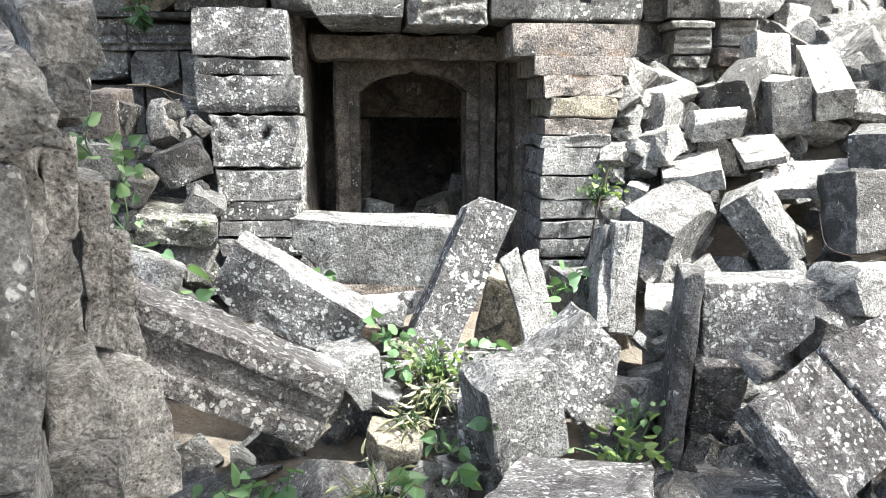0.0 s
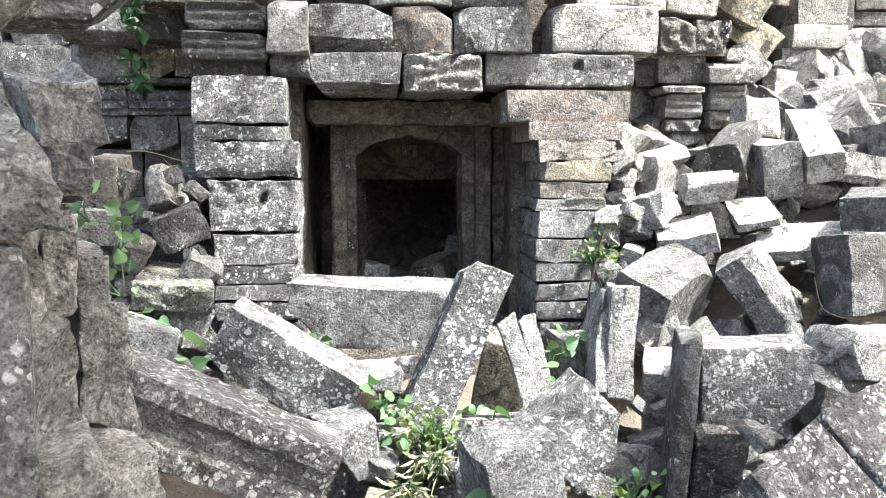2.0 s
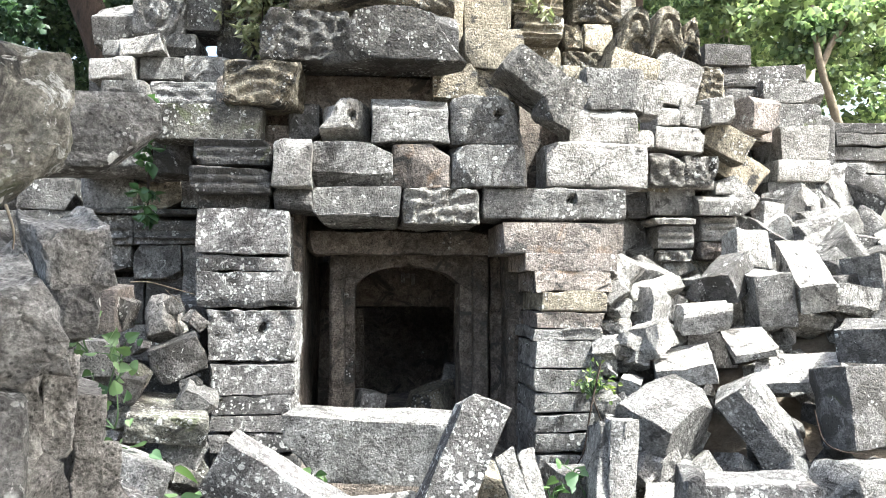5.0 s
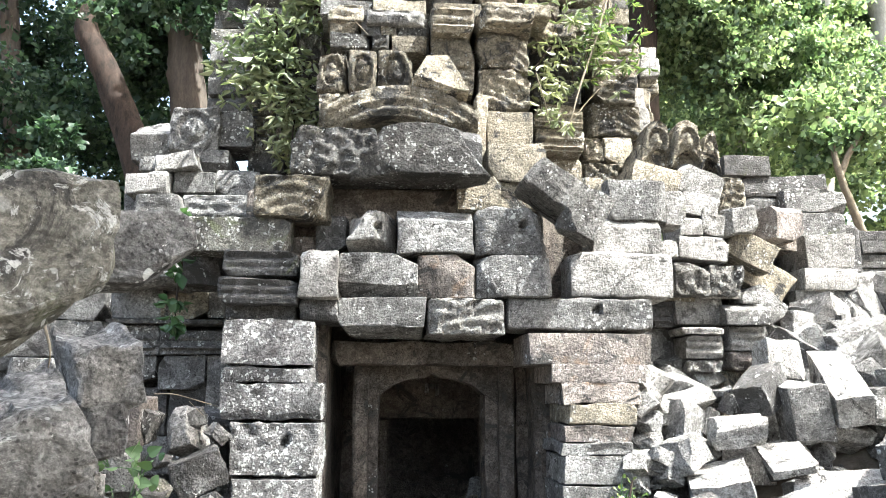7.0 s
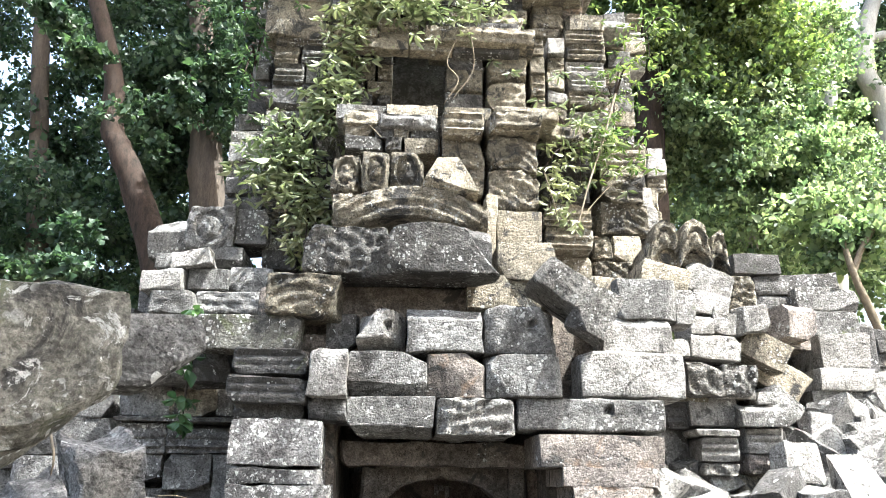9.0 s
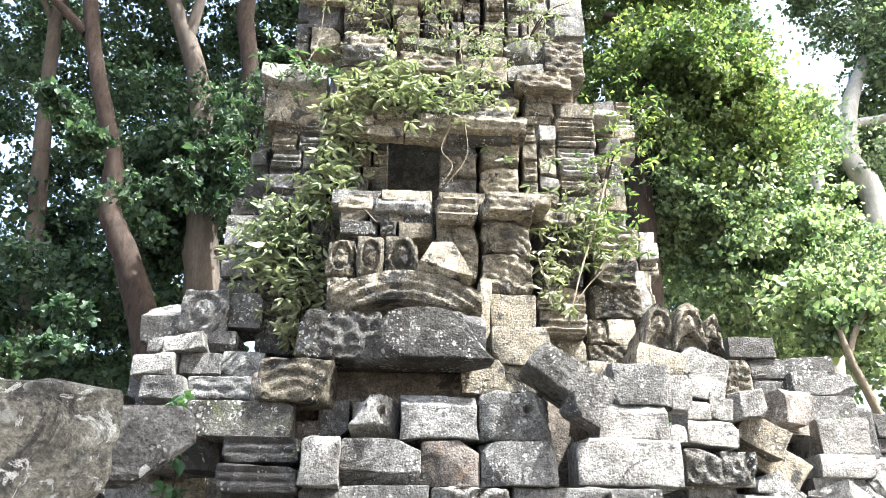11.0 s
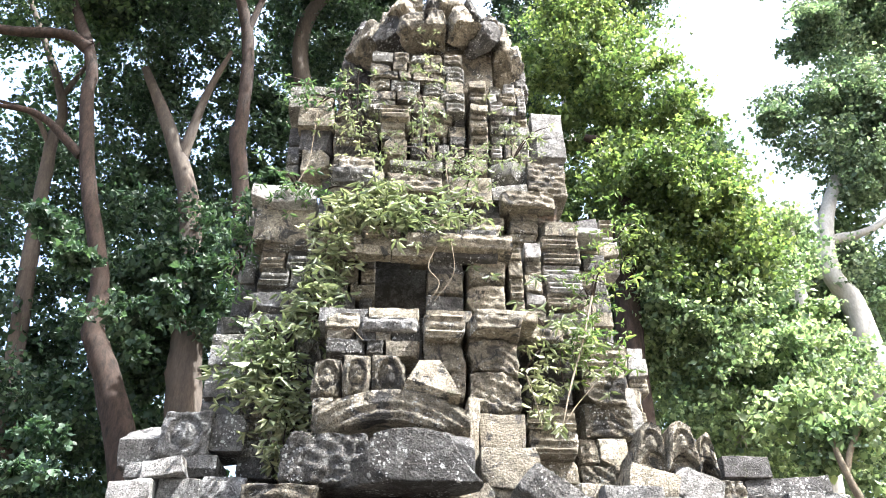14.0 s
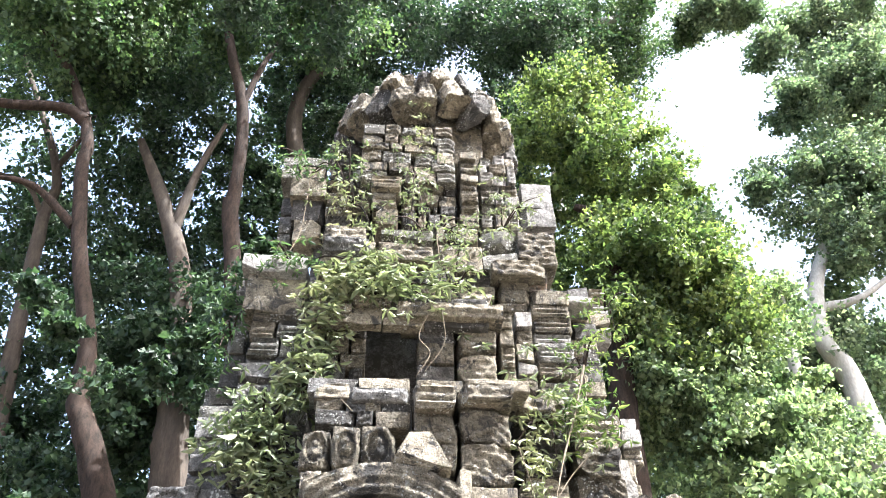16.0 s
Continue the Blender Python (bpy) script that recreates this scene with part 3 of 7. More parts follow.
masonry(porch, 1.068, 1.492, 0.409, 0.972, 6.2, 0.5, (GREY, DARK), course=0.2)
block(porch, -0.978, -0.468, 3.385, 3.674, 6.3, 0.5, WARM_CARVED, carve=carve_arc, cuts=3, cut=0.14)
block(porch, -0.578, 0.170, 3.587, 3.878, 7.0, 0.4, DARK, lean=-14)
block(porch, 0.102, 0.564, 3.589, 3.880, 6.95, 0.4, WARM, lean=-10)
block(porch, 0.435, 0.756, 3.530, 3.787, 6.6, 0.5, WARM, cuts=4)
block(porch, -0.756, -0.141, 3.702, 4.054, 6.38, 0.6, DARK_CARVED, carve=carve_floral, cuts=4)
block(porch, -0.144, 0.612, 3.785, 4.147, 6.6, 0.5, DARK)
block(porch, -0.235, 0.518, 3.681, 4.000, 6.22, 0.4, DARK_CARVED, taper=0.3, bow=0.1, cuts=4, cut=0.1)
block(porch, 0.654, 1.100, 3.756, 4.051, 6.6, 0.4, WARM, cuts=4)
block(porch, 0.721, 1.102, 3.554, 3.793, 6.65, 0.4, WARM, cuts=4)
block(porch, 1.371, 1.888, 3.163, 3.480, 6.45, 0.5, PALE, cuts=3)
block(porch, 1.519, 1.954, 3.452, 3.753, 6.5, 0.5, GREY, cuts=3)
block(porch, 1.335, 1.574, 3.504, 3.809, 6.65, 0.4, WARM, cuts=3)
block(porch, 1.960, 2.113, 3.446, 3.697, 6.55, 0.3, PALE, cuts=3)
block(porch, 0.842, 1.346, 3.474, 3.704, 6.15, 0.42, GREY_CARVED, tilt=36, cuts=4, name="serpent_block")
block(porch, 1.113, 1.387, 3.252, 3.576, 6.1, 0.36, GREY_CARVED, tilt=28, cuts=5, cut=0.16, name="serpent_block")
# deep doorway: reveals, inner frame with a cusped lintel, second door and dark chamber
core(porch, -1.10, -0.47, 6.58, 9.3, 0.3, 3.3, INNER, "side_wall")
core(porch, 1.00, 1.72, 6.78, 9.3, 0.3, 3.3, INNER, "side_wall")
core(porch, -1.10, 1.72, 6.72, 9.3, 2.74, 3.7, INNER, "vault")
core(porch, -1.10, 1.72, 9.9, 10.2, 0.3, 3.3, INNER, "back_wall")
core(porch, -0.5, 1.0, 6.3, 9.9, 0.2, 1.0, INNER, "floor_slab")
block(porch, 0.279, 0.319, 2.235, 2.315, 8.04, 0.07, PALE, name="lime_drip")
block(porch, 0.324, 0.364, 2.265, 2.315, 8.04, 0.07, PALE, name="lime_drip")
block(porch, 0.369, 0.414, 2.215, 2.315, 8.04, 0.07, PALE, name="lime_drip")
block(porch, -0.303, -0.187, 0.617, 2.432, 7.0, 0.3, INNER, name="door_post")
block(porch, -0.197, -0.112, 0.592, 2.415, 7.08, 0.3, INNER, name="door_post")
block(porch, 0.681, 0.787, 0.566, 2.420, 7.08, 0.3, INNER, name="door_post")
block(porch, 0.775, 0.905, 0.584, 2.438, 7.0, 0.3, INNER, name="door_post")
block(porch, 0.922, 1.020, 0.553, 2.443, 7.1, 0.3, INNER, name="door_post")
block(porch, -0.460, 1.029, 2.426, 2.588, 6.8, 0.4, INNER, name="inner_lintel")
block(porch, -0.436, 1.130, 2.013, 2.412, 8.1, 0.4, INNER, name="inner_lintel")
block(porch, -0.445, -0.043, 0.303, 2.013, 8.15, 0.4, INNER, name="door_post")
block(porch, 0.807, 1.141, 0.266, 2.010, 8.15, 0.4, INNER, name="door_post")


def cusped_lintel(x0, x1, z0, z1, y, depth):
    """A lintel whose underside rises in two shoulders to a point."""
    n = 40
    xs = np.linspace(x0, x1, n + 1)
    u = np.abs(2 * (xs - x0) / (x1 - x0) - 1)
    low = z0 + (z1 - z0) * 0.72 * np.where(u < 0.1, 0.86 + 1.4 * (0.1 - u), np.where(u < 0.62, 0.86 - 0.9 * (u - 0.1) ** 2, np.where(u < 0.9, 0.6 - 1.6 * (u - 0.62), 0.15 - 1.5 * (u - 0.9))))
    v, f = [], []
    for x, z in zip(xs, low):
        v += [(x, y, z), (x, y, z1), (x, y + depth, z1), (x, y + depth, z)]
    for i in range(n):
        a, b = 4 * i, 4 * i + 4
        f += [(a, b, b + 1, a + 1), (a + 1, b + 1, b + 2, a + 2), (a + 2, b + 2, b + 3, a + 3), (a + 3, b + 3, b, a)]
    return finish("cusped_lintel", np.array(v), f, INNER, porch)


cusped_lintel(-0.210, 0.791, 2.130, 2.472, 7.06, 0.3)
core(porch, -0.5, 1.0, 7.1, 7.5, 2.472, 2.9, INNER, 'inner_lintel')

wing_right = holder("wing_wall", "collapsed sandstone wing wall with carved pilasters in bright sun", "temple wall", kind="structure")
block(wing_right, 2.063, 2.307, 4.203, 4.466, 7.2, 0.28, WARM_CARVED, taper=0.3, bow=0.1, carve=carve_figure, name="antefix")
block(wing_right, 2.305, 2.550, 4.180, 4.459, 7.2, 0.28, WARM_CARVED, taper=0.3, bow=0.1, carve=carve_figure, name="antefix")
block(wing_right, 2.549, 2.701, 4.136, 4.389, 7.2, 0.28, WARM_CARVED, taper=0.3, bow=0.1, carve=carve_figure, name="antefix")
block(wing_right, 2.029, 2.606, 4.057, 4.280, 7.3, 0.5, WARM, tilt=6, cuts=3)
block(wing_right, 1.942, 2.355, 3.897, 4.103, 7.2, 0.5, WARM, tilt=14, cuts=3)
block(wing_right, 2.311, 2.726, 3.829, 4.074, 7.2, 0.5, PALE, tilt=22, cuts=4)
block(wing_right, 2.710, 2.955, 3.678, 4.043, 7.3, 0.5, WARM_CARVED, cuts=4, carve=carve_floral)
block(wing_right, 3.107, 3.563, 4.268, 4.472, 8.0, 0.4, DARK, cuts=3)
block(wing_right, 3.296, 4.106, 4.089, 4.290, 8.0, 0.5, DARK, tilt=-3)
block(wing_right, 3.297, 3.692, 3.930, 4.084, 8.0, 0.5, DARK)
block(wing_right, 3.628, 4.218, 3.896, 4.136, 7.9, 0.5, GREY, tilt=-3, cuts=3)
block(wing_right, 3.198, 3.532, 3.548, 3.849, 7.5, 0.5, RUST, tilt=4, turn=18, cuts=3)
block(wing_right, 3.308, 3.597, 3.499, 3.591, 7.7, 0.4, RUST, cuts=4)
block(wing_right, 3.678, 4.136, 3.631, 3.873, 7.8, 0.5, GREY, cuts=3)
block(wing_right, 3.671, 4.159, 3.339, 3.653, 7.7, 0.5, PALE, tilt=-3, cuts=3)
block(wing_right, 3.605, 4.114, 3.134, 3.330, 7.65, 0.5, PALE, cuts=3)
block(wing_right, 3.541, 3.998, 2.906, 3.139, 7.7, 0.5, GREY, cuts=3)
block(wing_right, 3.544, 4.105, 2.624, 2.899, 7.7, 0.5, GREY, cuts=3)
block(wing_right, 2.321, 2.621, 3.652, 3.822, 7.1, 0.4, PALE, tilt=10, cuts=3)
block(wing_right, 2.257, 2.451, 3.472, 3.638, 7.05, 0.4, PALE, cuts=3)
block(wing_right, 2.455, 2.661, 3.496, 3.673, 7.1, 0.4, PALE, cuts=3, tilt=5)
block(wing_right, 2.701, 2.997, 3.533, 3.752, 7.2, 0.4, PALE, cuts=4, tilt=-8)
block(wing_right, 2.039, 2.181, 3.260, 3.400, 6.9, 0.4, PALE, cuts=3)
block(wing_right, 2.242, 2.654, 3.276, 3.493, 7.05, 0.45, PALE, tilt=5, cuts=3)
block(wing_right, 2.767, 3.190, 3.293, 3.538, 7.3, 0.45, WARM, tilt=28, cuts=3)
block(wing_right, 2.969, 3.412, 3.064, 3.350, 7.5, 0.45, WARM, tilt=34, cuts=3)
block(wing_right, 2.171, 2.466, 2.977, 3.238, 7.0, 0.45, GREY_CARVED, cuts=3, carve=carve_floral)
block(wing_right, 2.478, 2.773, 2.989, 3.240, 7.05, 0.45, GREY_CARVED, cuts=3, carve=carve_floral)
block(wing_right, 2.895, 3.277, 2.844, 3.096, 7.4, 0.45, GREY, tilt=38, cuts=3)
block(wing_right, 2.037, 2.234, 2.743, 2.969, 7.2, 0.5, DARK, carve=carve_bands)
block(wing_right, 2.229, 2.619, 2.764, 2.990, 7.15, 0.5, GREY)
block(wing_right, 2.222, 2.574, 2.683, 2.745, 7.05, 0.5, PALE, carve=carve_lines)
block(wing_right, 2.261, 2.579, 2.490, 2.688, 7.1, 0.5, PALE, carve=carve_bands)
block(wing_right, 2.279, 2.579, 2.392, 2.491, 7.12, 0.5, GREY_CARVED, carve=carve_floral, cuts=4)
block(wing_right, 2.115, 2.284, 2.409, 2.757, 7.35, 0.4, DARK, carve=carve_bands)
block(wing_right, 2.592, 2.967, 2.759, 2.929, 7.05, 0.5, GREY, cuts=4)
block(wing_right, 2.648, 2.963, 2.564, 2.769, 7.15, 0.5, PALE, carve=carve_bands)
block(wing_right, 2.663, 2.980, 2.383, 2.566, 7.18, 0.5, RUST, carve=carve_floral, cuts=4)
block(wing_right, 2.756, 2.917, 2.936, 3.035, 7.1, 0.4, GREY)
block(wing_right, 2.019, 2.392, 2.964, 3.099, 7.15, 0.4, WARM, cuts=3)
block(wing_right, 2.371, 2.755, 2.986, 3.098, 7.1, 0.4, PALE, cuts=3)
masonry(wing_right, 2.099, 3.142, 1.990, 2.409, 7.3, 0.5, (GREY, WARM))
masonry(wing_right, 4.936, 6.441, 3.155, 3.974, 8.9, 0.5, (DARK, GREY), course=0.13, width=0.6, loose=0.05, seed=43)
core(wing_right, 1.75, 3.2, 7.65, 9.6, 0.4, 3.5)
core(wing_right, 3.1, 4.6, 8.3, 9.8, 0.4, 3.9)

wing_left = holder("wing_wall", "dark moulded sandstone wing wall with a stepped broken top", "temple wall", kind="structure")
block(wing_left, -2.210, -1.797, 2.780, 3.023, 7.25, 0.4, GREY)
block(wing_left, -1.797, -1.445, 2.785, 3.030, 7.25, 0.4, WARM)
block(wing_left, -1.452, -1.277, 2.791, 3.017, 7.28, 0.4, GREY)
block(wing_left, -2.186, -1.258, 2.734, 2.776, 7.18, 0.4, GREY, carve=carve_lines, name="moulding")
block(wing_left, -2.214, -1.793, 2.502, 2.738, 7.25, 0.4, GREY, carve=carve_bands)
block(wing_left, -1.796, -1.276, 2.506, 2.744, 7.26, 0.4, GREY, carve=carve_bands)
block(wing_left, -2.470, -1.805, 2.300, 2.503, 7.28, 0.4, GREY)
block(wing_left, -1.794, -1.439, 2.242, 2.506, 7.27, 0.4, GREY)
block(wing_left, -1.437, -1.244, 2.096, 2.509, 7.29, 0.4, GREY)
masonry(wing_left, -2.494, -1.296, 1.622, 2.268, 7.32, 0.4, (DARK, GREY))
masonry(wing_left, -2.999, -2.268, 2.268, 3.036, 7.4, 0.4, (DARK, GREY))
masonry(wing_left, -3.954, -2.322, 3.072, 3.733, 7.7, 0.4, (DARK, GREY), seed=41)
masonry(wing_left, -3.913, -3.015, 2.051, 3.052, 7.6, 0.4, (DARK, GREY), seed=42)
block(wing_left, -2.332, -1.978, 4.224, 4.692, 7.75, 0.5, GREY, cuts=4, cut=0.2)
block(wing_left, -1.995, -1.570, 4.304, 4.713, 7.8, 0.5, GREY, carve=carve_figure, cuts=3)
block(wing_left, -1.582, -1.278, 4.385, 4.701, 7.85, 0.5, GREY, cuts=3)
block(wing_left, -2.196, -2.017, 4.086, 4.219, 7.7, 0.5, GREY, cuts=3)
block(wing_left, -2.048, -1.704, 4.083, 4.235, 7.6, 0.5, PALE, tilt=-10, cuts=3)
block(wing_left, -1.766, -1.469, 4.140, 4.319, 7.8, 0.5, GREY, cuts=3)
block(wing_left, -2.252, -1.915, 3.853, 4.041, 7.55, 0.5, PALE, cuts=3, tilt=-3)
block(wing_left, -1.911, -1.550, 3.903, 4.091, 7.7, 0.5, GREY, cuts=3)
block(wing_left, -1.560, -1.194, 3.886, 4.132, 7.75, 0.5, GREY, cuts=3)
block(wing_left, -2.145, -1.763, 3.650, 3.833, 7.5, 0.5, GREY, cuts=3)
block(wing_left, -1.788, -1.152, 3.667, 3.863, 7.6, 0.5, GREY, cuts=3, carve=carve_lines)
core(wing_left, -3.4, -1.05, 7.7, 9.4, 0.3, 3.1)
core(wing_left, -2.5, -1.05, 8.25, 9.4, 3.0, 4.1)

tower = holder("tower", "tall ruined sandstone sanctuary tower in stepped tiers with ferns growing on it", "temple tower", kind="structure")
masonry(tower, -1.813, -1.428, 4.849, 5.710, 8.25, 0.5, (DARK, MOSSY, GREY), course=0.19, width=0.30, seed=2, loose=0.035)
masonry(tower, -1.353, -0.718, 4.175, 5.608, 8.0, 0.5, (DARK_CARVED, MOSSY, WARM_CARVED), course=0.19, width=0.30, carve=carve_floral, seed=3, loose=0.035)
masonry(tower, -1.863, -1.498, 4.643, 6.050, 8.55, 0.5, (DARK, MOSSY, GREY), course=0.20, width=0.30, seed=31, loose=0.035)
masonry(tower, -1.489, -1.076, 4.515, 6.202, 8.3, 0.5, (DARK, MOSSY, WARM), course=0.20, width=0.30, seed=32, loose=0.035)
block(tower, -0.639, -0.322, 4.275, 4.577, 7.0, 0.5, WARM_CARVED, carve=carve_floral, cuts=4)
block(tower, -0.662, -0.407, 4.596, 4.931, 7.05, 0.5, WARM_CARVED, carve=carve_figure)
block(tower, -0.407, -0.174, 4.597, 4.952, 7.03, 0.5, WARM_CARVED, carve=carve_figure)
block(tower, -0.175, 0.116, 4.615, 4.972, 7.05, 0.5, WARM_CARVED, carve=carve_figure)
masonry(tower, -0.588, 0.245, 5.076, 5.400, 7.30, 0.5, (WARM_CARVED, DARK_CARVED), course=0.16, width=0.27, loose=0.03, carve=carve_floral, seed=71)
block(tower, 0.265, 0.637, 5.213, 5.433, 7.2, 0.5, WARM, carve=carve_bands)
block(tower, 0.273, 0.647, 4.937, 5.263, 7.3, 0.5, WARM_CARVED, carve=carve_arc)
block(tower, 0.507, 0.645, 4.702, 4.941, 7.3, 0.5, WARM_CARVED, carve=carve_floral, cuts=4)
block(tower, 0.657, 1.138, 5.276, 5.453, 7.2, 0.5, WARM, carve=carve_bands)
block(tower, 0.672, 1.150, 4.954, 5.316, 7.3, 0.5, WARM_CARVED, carve=carve_arc)
block(tower, 0.670, 1.129, 4.573, 4.943, 7.3, 0.5, WARM_CARVED, carve=carve_floral, cuts=4)
block(tower, 0.733, 1.129, 4.250, 4.545, 7.25, 0.5, WARM, cuts=3)
block(tower, 0.629, 0.723, 4.009, 4.625, 7.1, 0.4, WARM, cuts=3)
block(tower, -0.601, 0.628, 4.238, 4.500, 6.85, 0.5, WARM_CARVED, carve=carve_arc, bow=0.17, cell=0.04, name="arched_moulding")
block(tower, 0.131, 0.461, 4.524, 4.817, 6.8, 0.35, WARM, taper=0.5, cuts=4, cut=0.12)
block(tower, 1.255, 1.749, 5.399, 5.682, 7.75, 0.5, WARM, carve=carve_bands)
block(tower, 1.255, 1.761, 5.103, 5.448, 7.85, 0.5, DARK)
block(tower, 1.258, 1.719, 4.871, 5.103, 7.85, 0.5, DARK, carve=carve_bands)
block(tower, 1.231, 1.708, 4.597, 4.832, 7.75, 0.5, WARM, carve=carve_bands)
block(tower, 1.205, 1.656, 4.313, 4.543, 7.6, 0.5, WARM, carve=carve_bands)
block(tower, 1.269, 1.687, 4.135, 4.378, 7.8, 0.5, WARM)
block(tower, 1.780, 2.314, 5.276, 5.567, 7.9, 0.5, WARM, carve=carve_bands)
block(tower, 1.816, 2.245, 4.890, 5.254, 7.85, 0.5, WARM_CARVED, carve=carve_lines)
block(tower, 1.746, 2.292, 4.589, 4.910, 7.9, 0.5, WARM_CARVED, carve=carve_arc)
block(tower, 1.719, 1.905, 4.322, 4.566, 7.85, 0.5, WARM_CARVED, carve=carve_floral, cuts=4)
block(tower, 1.904, 2.177, 4.296, 4.573, 7.85, 0.5, WARM)
block(tower, 1.704, 2.140, 4.095, 4.300, 7.8, 0.5, WARM_CARVED, carve=carve_floral, cuts=4)
masonry(tower, 2.285, 2.449, 4.530, 5.182, 8.1, 0.4, (WARM, PALE), width=0.3, course=0.21, loose=0.035)
masonry(tower, -1.798, -1.423, 5.632, 6.021, 8.5, 0.5, (DARK, MOSSY), course=0.21, width=0.32, seed=4, loose=0.035)
block(tower, -1.576, -0.928, 6.872, 7.371, 8.3, 0.6, WARM)
block(tower, -1.653, -0.924, 7.282, 7.568, 8.2, 0.7, PALE, cuts=4, cut=0.12)
masonry(tower, -1.480, -0.912, 5.958, 6.926, 8.35, 0.6, (WARM_CARVED, WARM_CARVED, DARK_CARVED, MOSSY), course=0.21, width=0.37, carve=carve_bands, seed=5, loose=0.035)
masonry(tower, -1.769, -1.548, 6.128, 7.638, 8.7, 0.6, (MOSSY, DARK), course=0.21, width=0.30, seed=6, loose=0.035)
masonry(tower, -0.871, -0.201, 5.900, 6.880, 8.1, 0.5, (WARM_CARVED, WARM_CARVED, DARK_CARVED, MOSSY), course=0.21, width=0.26, carve=carve_bands, seed=7, loose=0.035)
masonry(tower, 0.328, 0.725, 5.868, 6.554, 7.95, 0.5, (WARM_CARVED, DARK_CARVED), course=0.21, width=0.37, carve=carve_lines, seed=8, loose=0.035)
block(tower, 0.753, 1.158, 6.211, 6.515, 7.95, 0.5, WARM_CARVED, carve=carve_lines)
block(tower, 0.744, 1.140, 5.869, 6.198, 7.95, 0.5, WARM_CARVED, carve=carve_lines)
masonry(tower, 1.199, 1.368, 5.841, 6.781, 8.05, 0.5, (WARM_CARVED,), course=0.21, width=0.30, carve=carve_bands, seed=9, loose=0.035)
masonry(tower, 1.384, 1.592, 5.874, 6.823, 8.1, 0.5, (WARM_CARVED, PALE), course=0.21, width=0.30, carve=carve_lines, seed=10, loose=0.035)
masonry(tower, 1.629, 2.070, 5.738, 7.249, 8.25, 0.5, (WARM_CARVED, PALE), course=0.20, width=0.37, carve=carve_bands, seed=11, loose=0.035)
masonry(tower, 2.171, 2.470, 5.922, 7.432, 8.6, 0.5, (WARM, DARK), course=0.20, width=0.30, seed=12, loose=0.035)
masonry(tower, -0.806, 1.088, 6.460, 6.815, 7.85, 0.16, (WARM, DARK), course=0.13, width=0.44, seed=13, loose=0.035)
masonry(tower, -0.689, 0.236, 5.457, 5.597, 7.4, 0.6, (WARM, GREY), course=0.14, width=0.37, seed=14, loose=0.035)
masonry(tower, 0.275, 1.331, 5.465, 5.587, 7.35, 0.6, (WARM,), course=0.14, width=0.44, seed=15, loose=0.035)
masonry(tower, -0.811, -0.250, 7.078, 7.439, 8.3, 0.6, (WARM_CARVED, WARM_CARVED, DARK_CARVED, MOSSY), course=0.21, width=0.37, carve=carve_lines, seed=16, loose=0.035)
masonry(tower, -0.121, 1.240, 7.092, 7.457, 8.25, 0.6, (WARM_CARVED, WARM_CARVED, DARK_CARVED, MOSSY), course=0.21, width=0.37, carve=carve_floral, seed=17, loose=0.035)
masonry(tower, 1.280, 1.879, 6.954, 7.678, 8.3, 0.6, (RUST, WARM_CARVED, WARM_CARVED), course=0.15, width=0.33, carve=carve_lines, seed=18, loose=0.035)
block(tower, -0.795, -0.267, 7.825, 8.064, 8.2, 0.6, WARM_CARVED, cuts=4, cut=0.12, carve=carve_lines)
block(tower, -0.725, -0.165, 7.597, 7.829, 8.2, 0.6, WARM, cuts=4, cut=0.12)
block(tower, -0.094, 0.523, 7.823, 8.107, 8.2, 0.6, MOSSY, cuts=4, cut=0.12)
block(tower, -0.125, 0.455, 7.595, 7.820, 8.2, 0.6, WARM, cuts=4, cut=0.12)
block(tower, 0.556, 1.064, 7.813, 8.089, 8.2, 0.6, WARM, cuts=4, cut=0.12)
block(tower, 0.487, 1.104, 7.431, 7.812, 8.2, 0.6, WARM, cuts=4, cut=0.12)
block(tower, 1.116, 1.573, 7.756, 8.084, 8.2, 0.6, MOSSY, cuts=4, cut=0.12)
block(tower, 1.103, 1.518, 7.489, 7.755, 8.2, 0.6, MOSSY, cuts=4, cut=0.12)
block(tower, 1.530, 1.995, 7.569, 8.082, 8.2, 0.6, WARM_CARVED, cuts=4, cut=0.12, carve=carve_lines)
block(tower, -0.785, -0.183, 7.353, 7.594, 8.2, 0.6, WARM, cuts=4, cut=0.12)
block(tower, -0.156, 0.467, 7.384, 7.595, 8.2, 0.6, MOSSY, cuts=4, cut=0.12)
masonry(tower, -1.520, -0.894, 9.426, 9.828, 8.9, 0.6, (MOSSY, WARM), course=0.21, width=0.32, seed=19, loose=0.035)
block(tower, -1.347, -0.862, 9.060, 9.383, 8.85, 0.6, WARM, cuts=3)
block(tower, -1.304, -0.883, 8.726, 9.148, 8.95, 0.6, DARK, cuts=3)
block(tower, -1.253, -0.891, 8.395, 8.725, 8.95, 0.6, WARM, cuts=3)
masonry(tower, -1.480, -1.294, 8.452, 9.263, 9.1, 0.5, (MOSSY, DARK), course=0.17, width=0.22, seed=20, loose=0.035)
masonry(tower, -0.856, -0.256, 8.550, 9.844, 8.85, 0.6, (WARM_CARVED, WARM_CARVED, DARK_CARVED, MOSSY), course=0.20, width=0.30, carve=carve_bands, seed=21, loose=0.035)
block(tower, -0.269, 0.126, 8.975, 9.173, 8.5, 0.5, WARM, carve=carve_bands)
block(tower, -0.231, 0.104, 8.678, 9.067, 8.6, 0.5, WARM, carve=carve_bands)
block(tower, -0.190, 0.096, 8.426, 8.679, 8.6, 0.5, WARM)
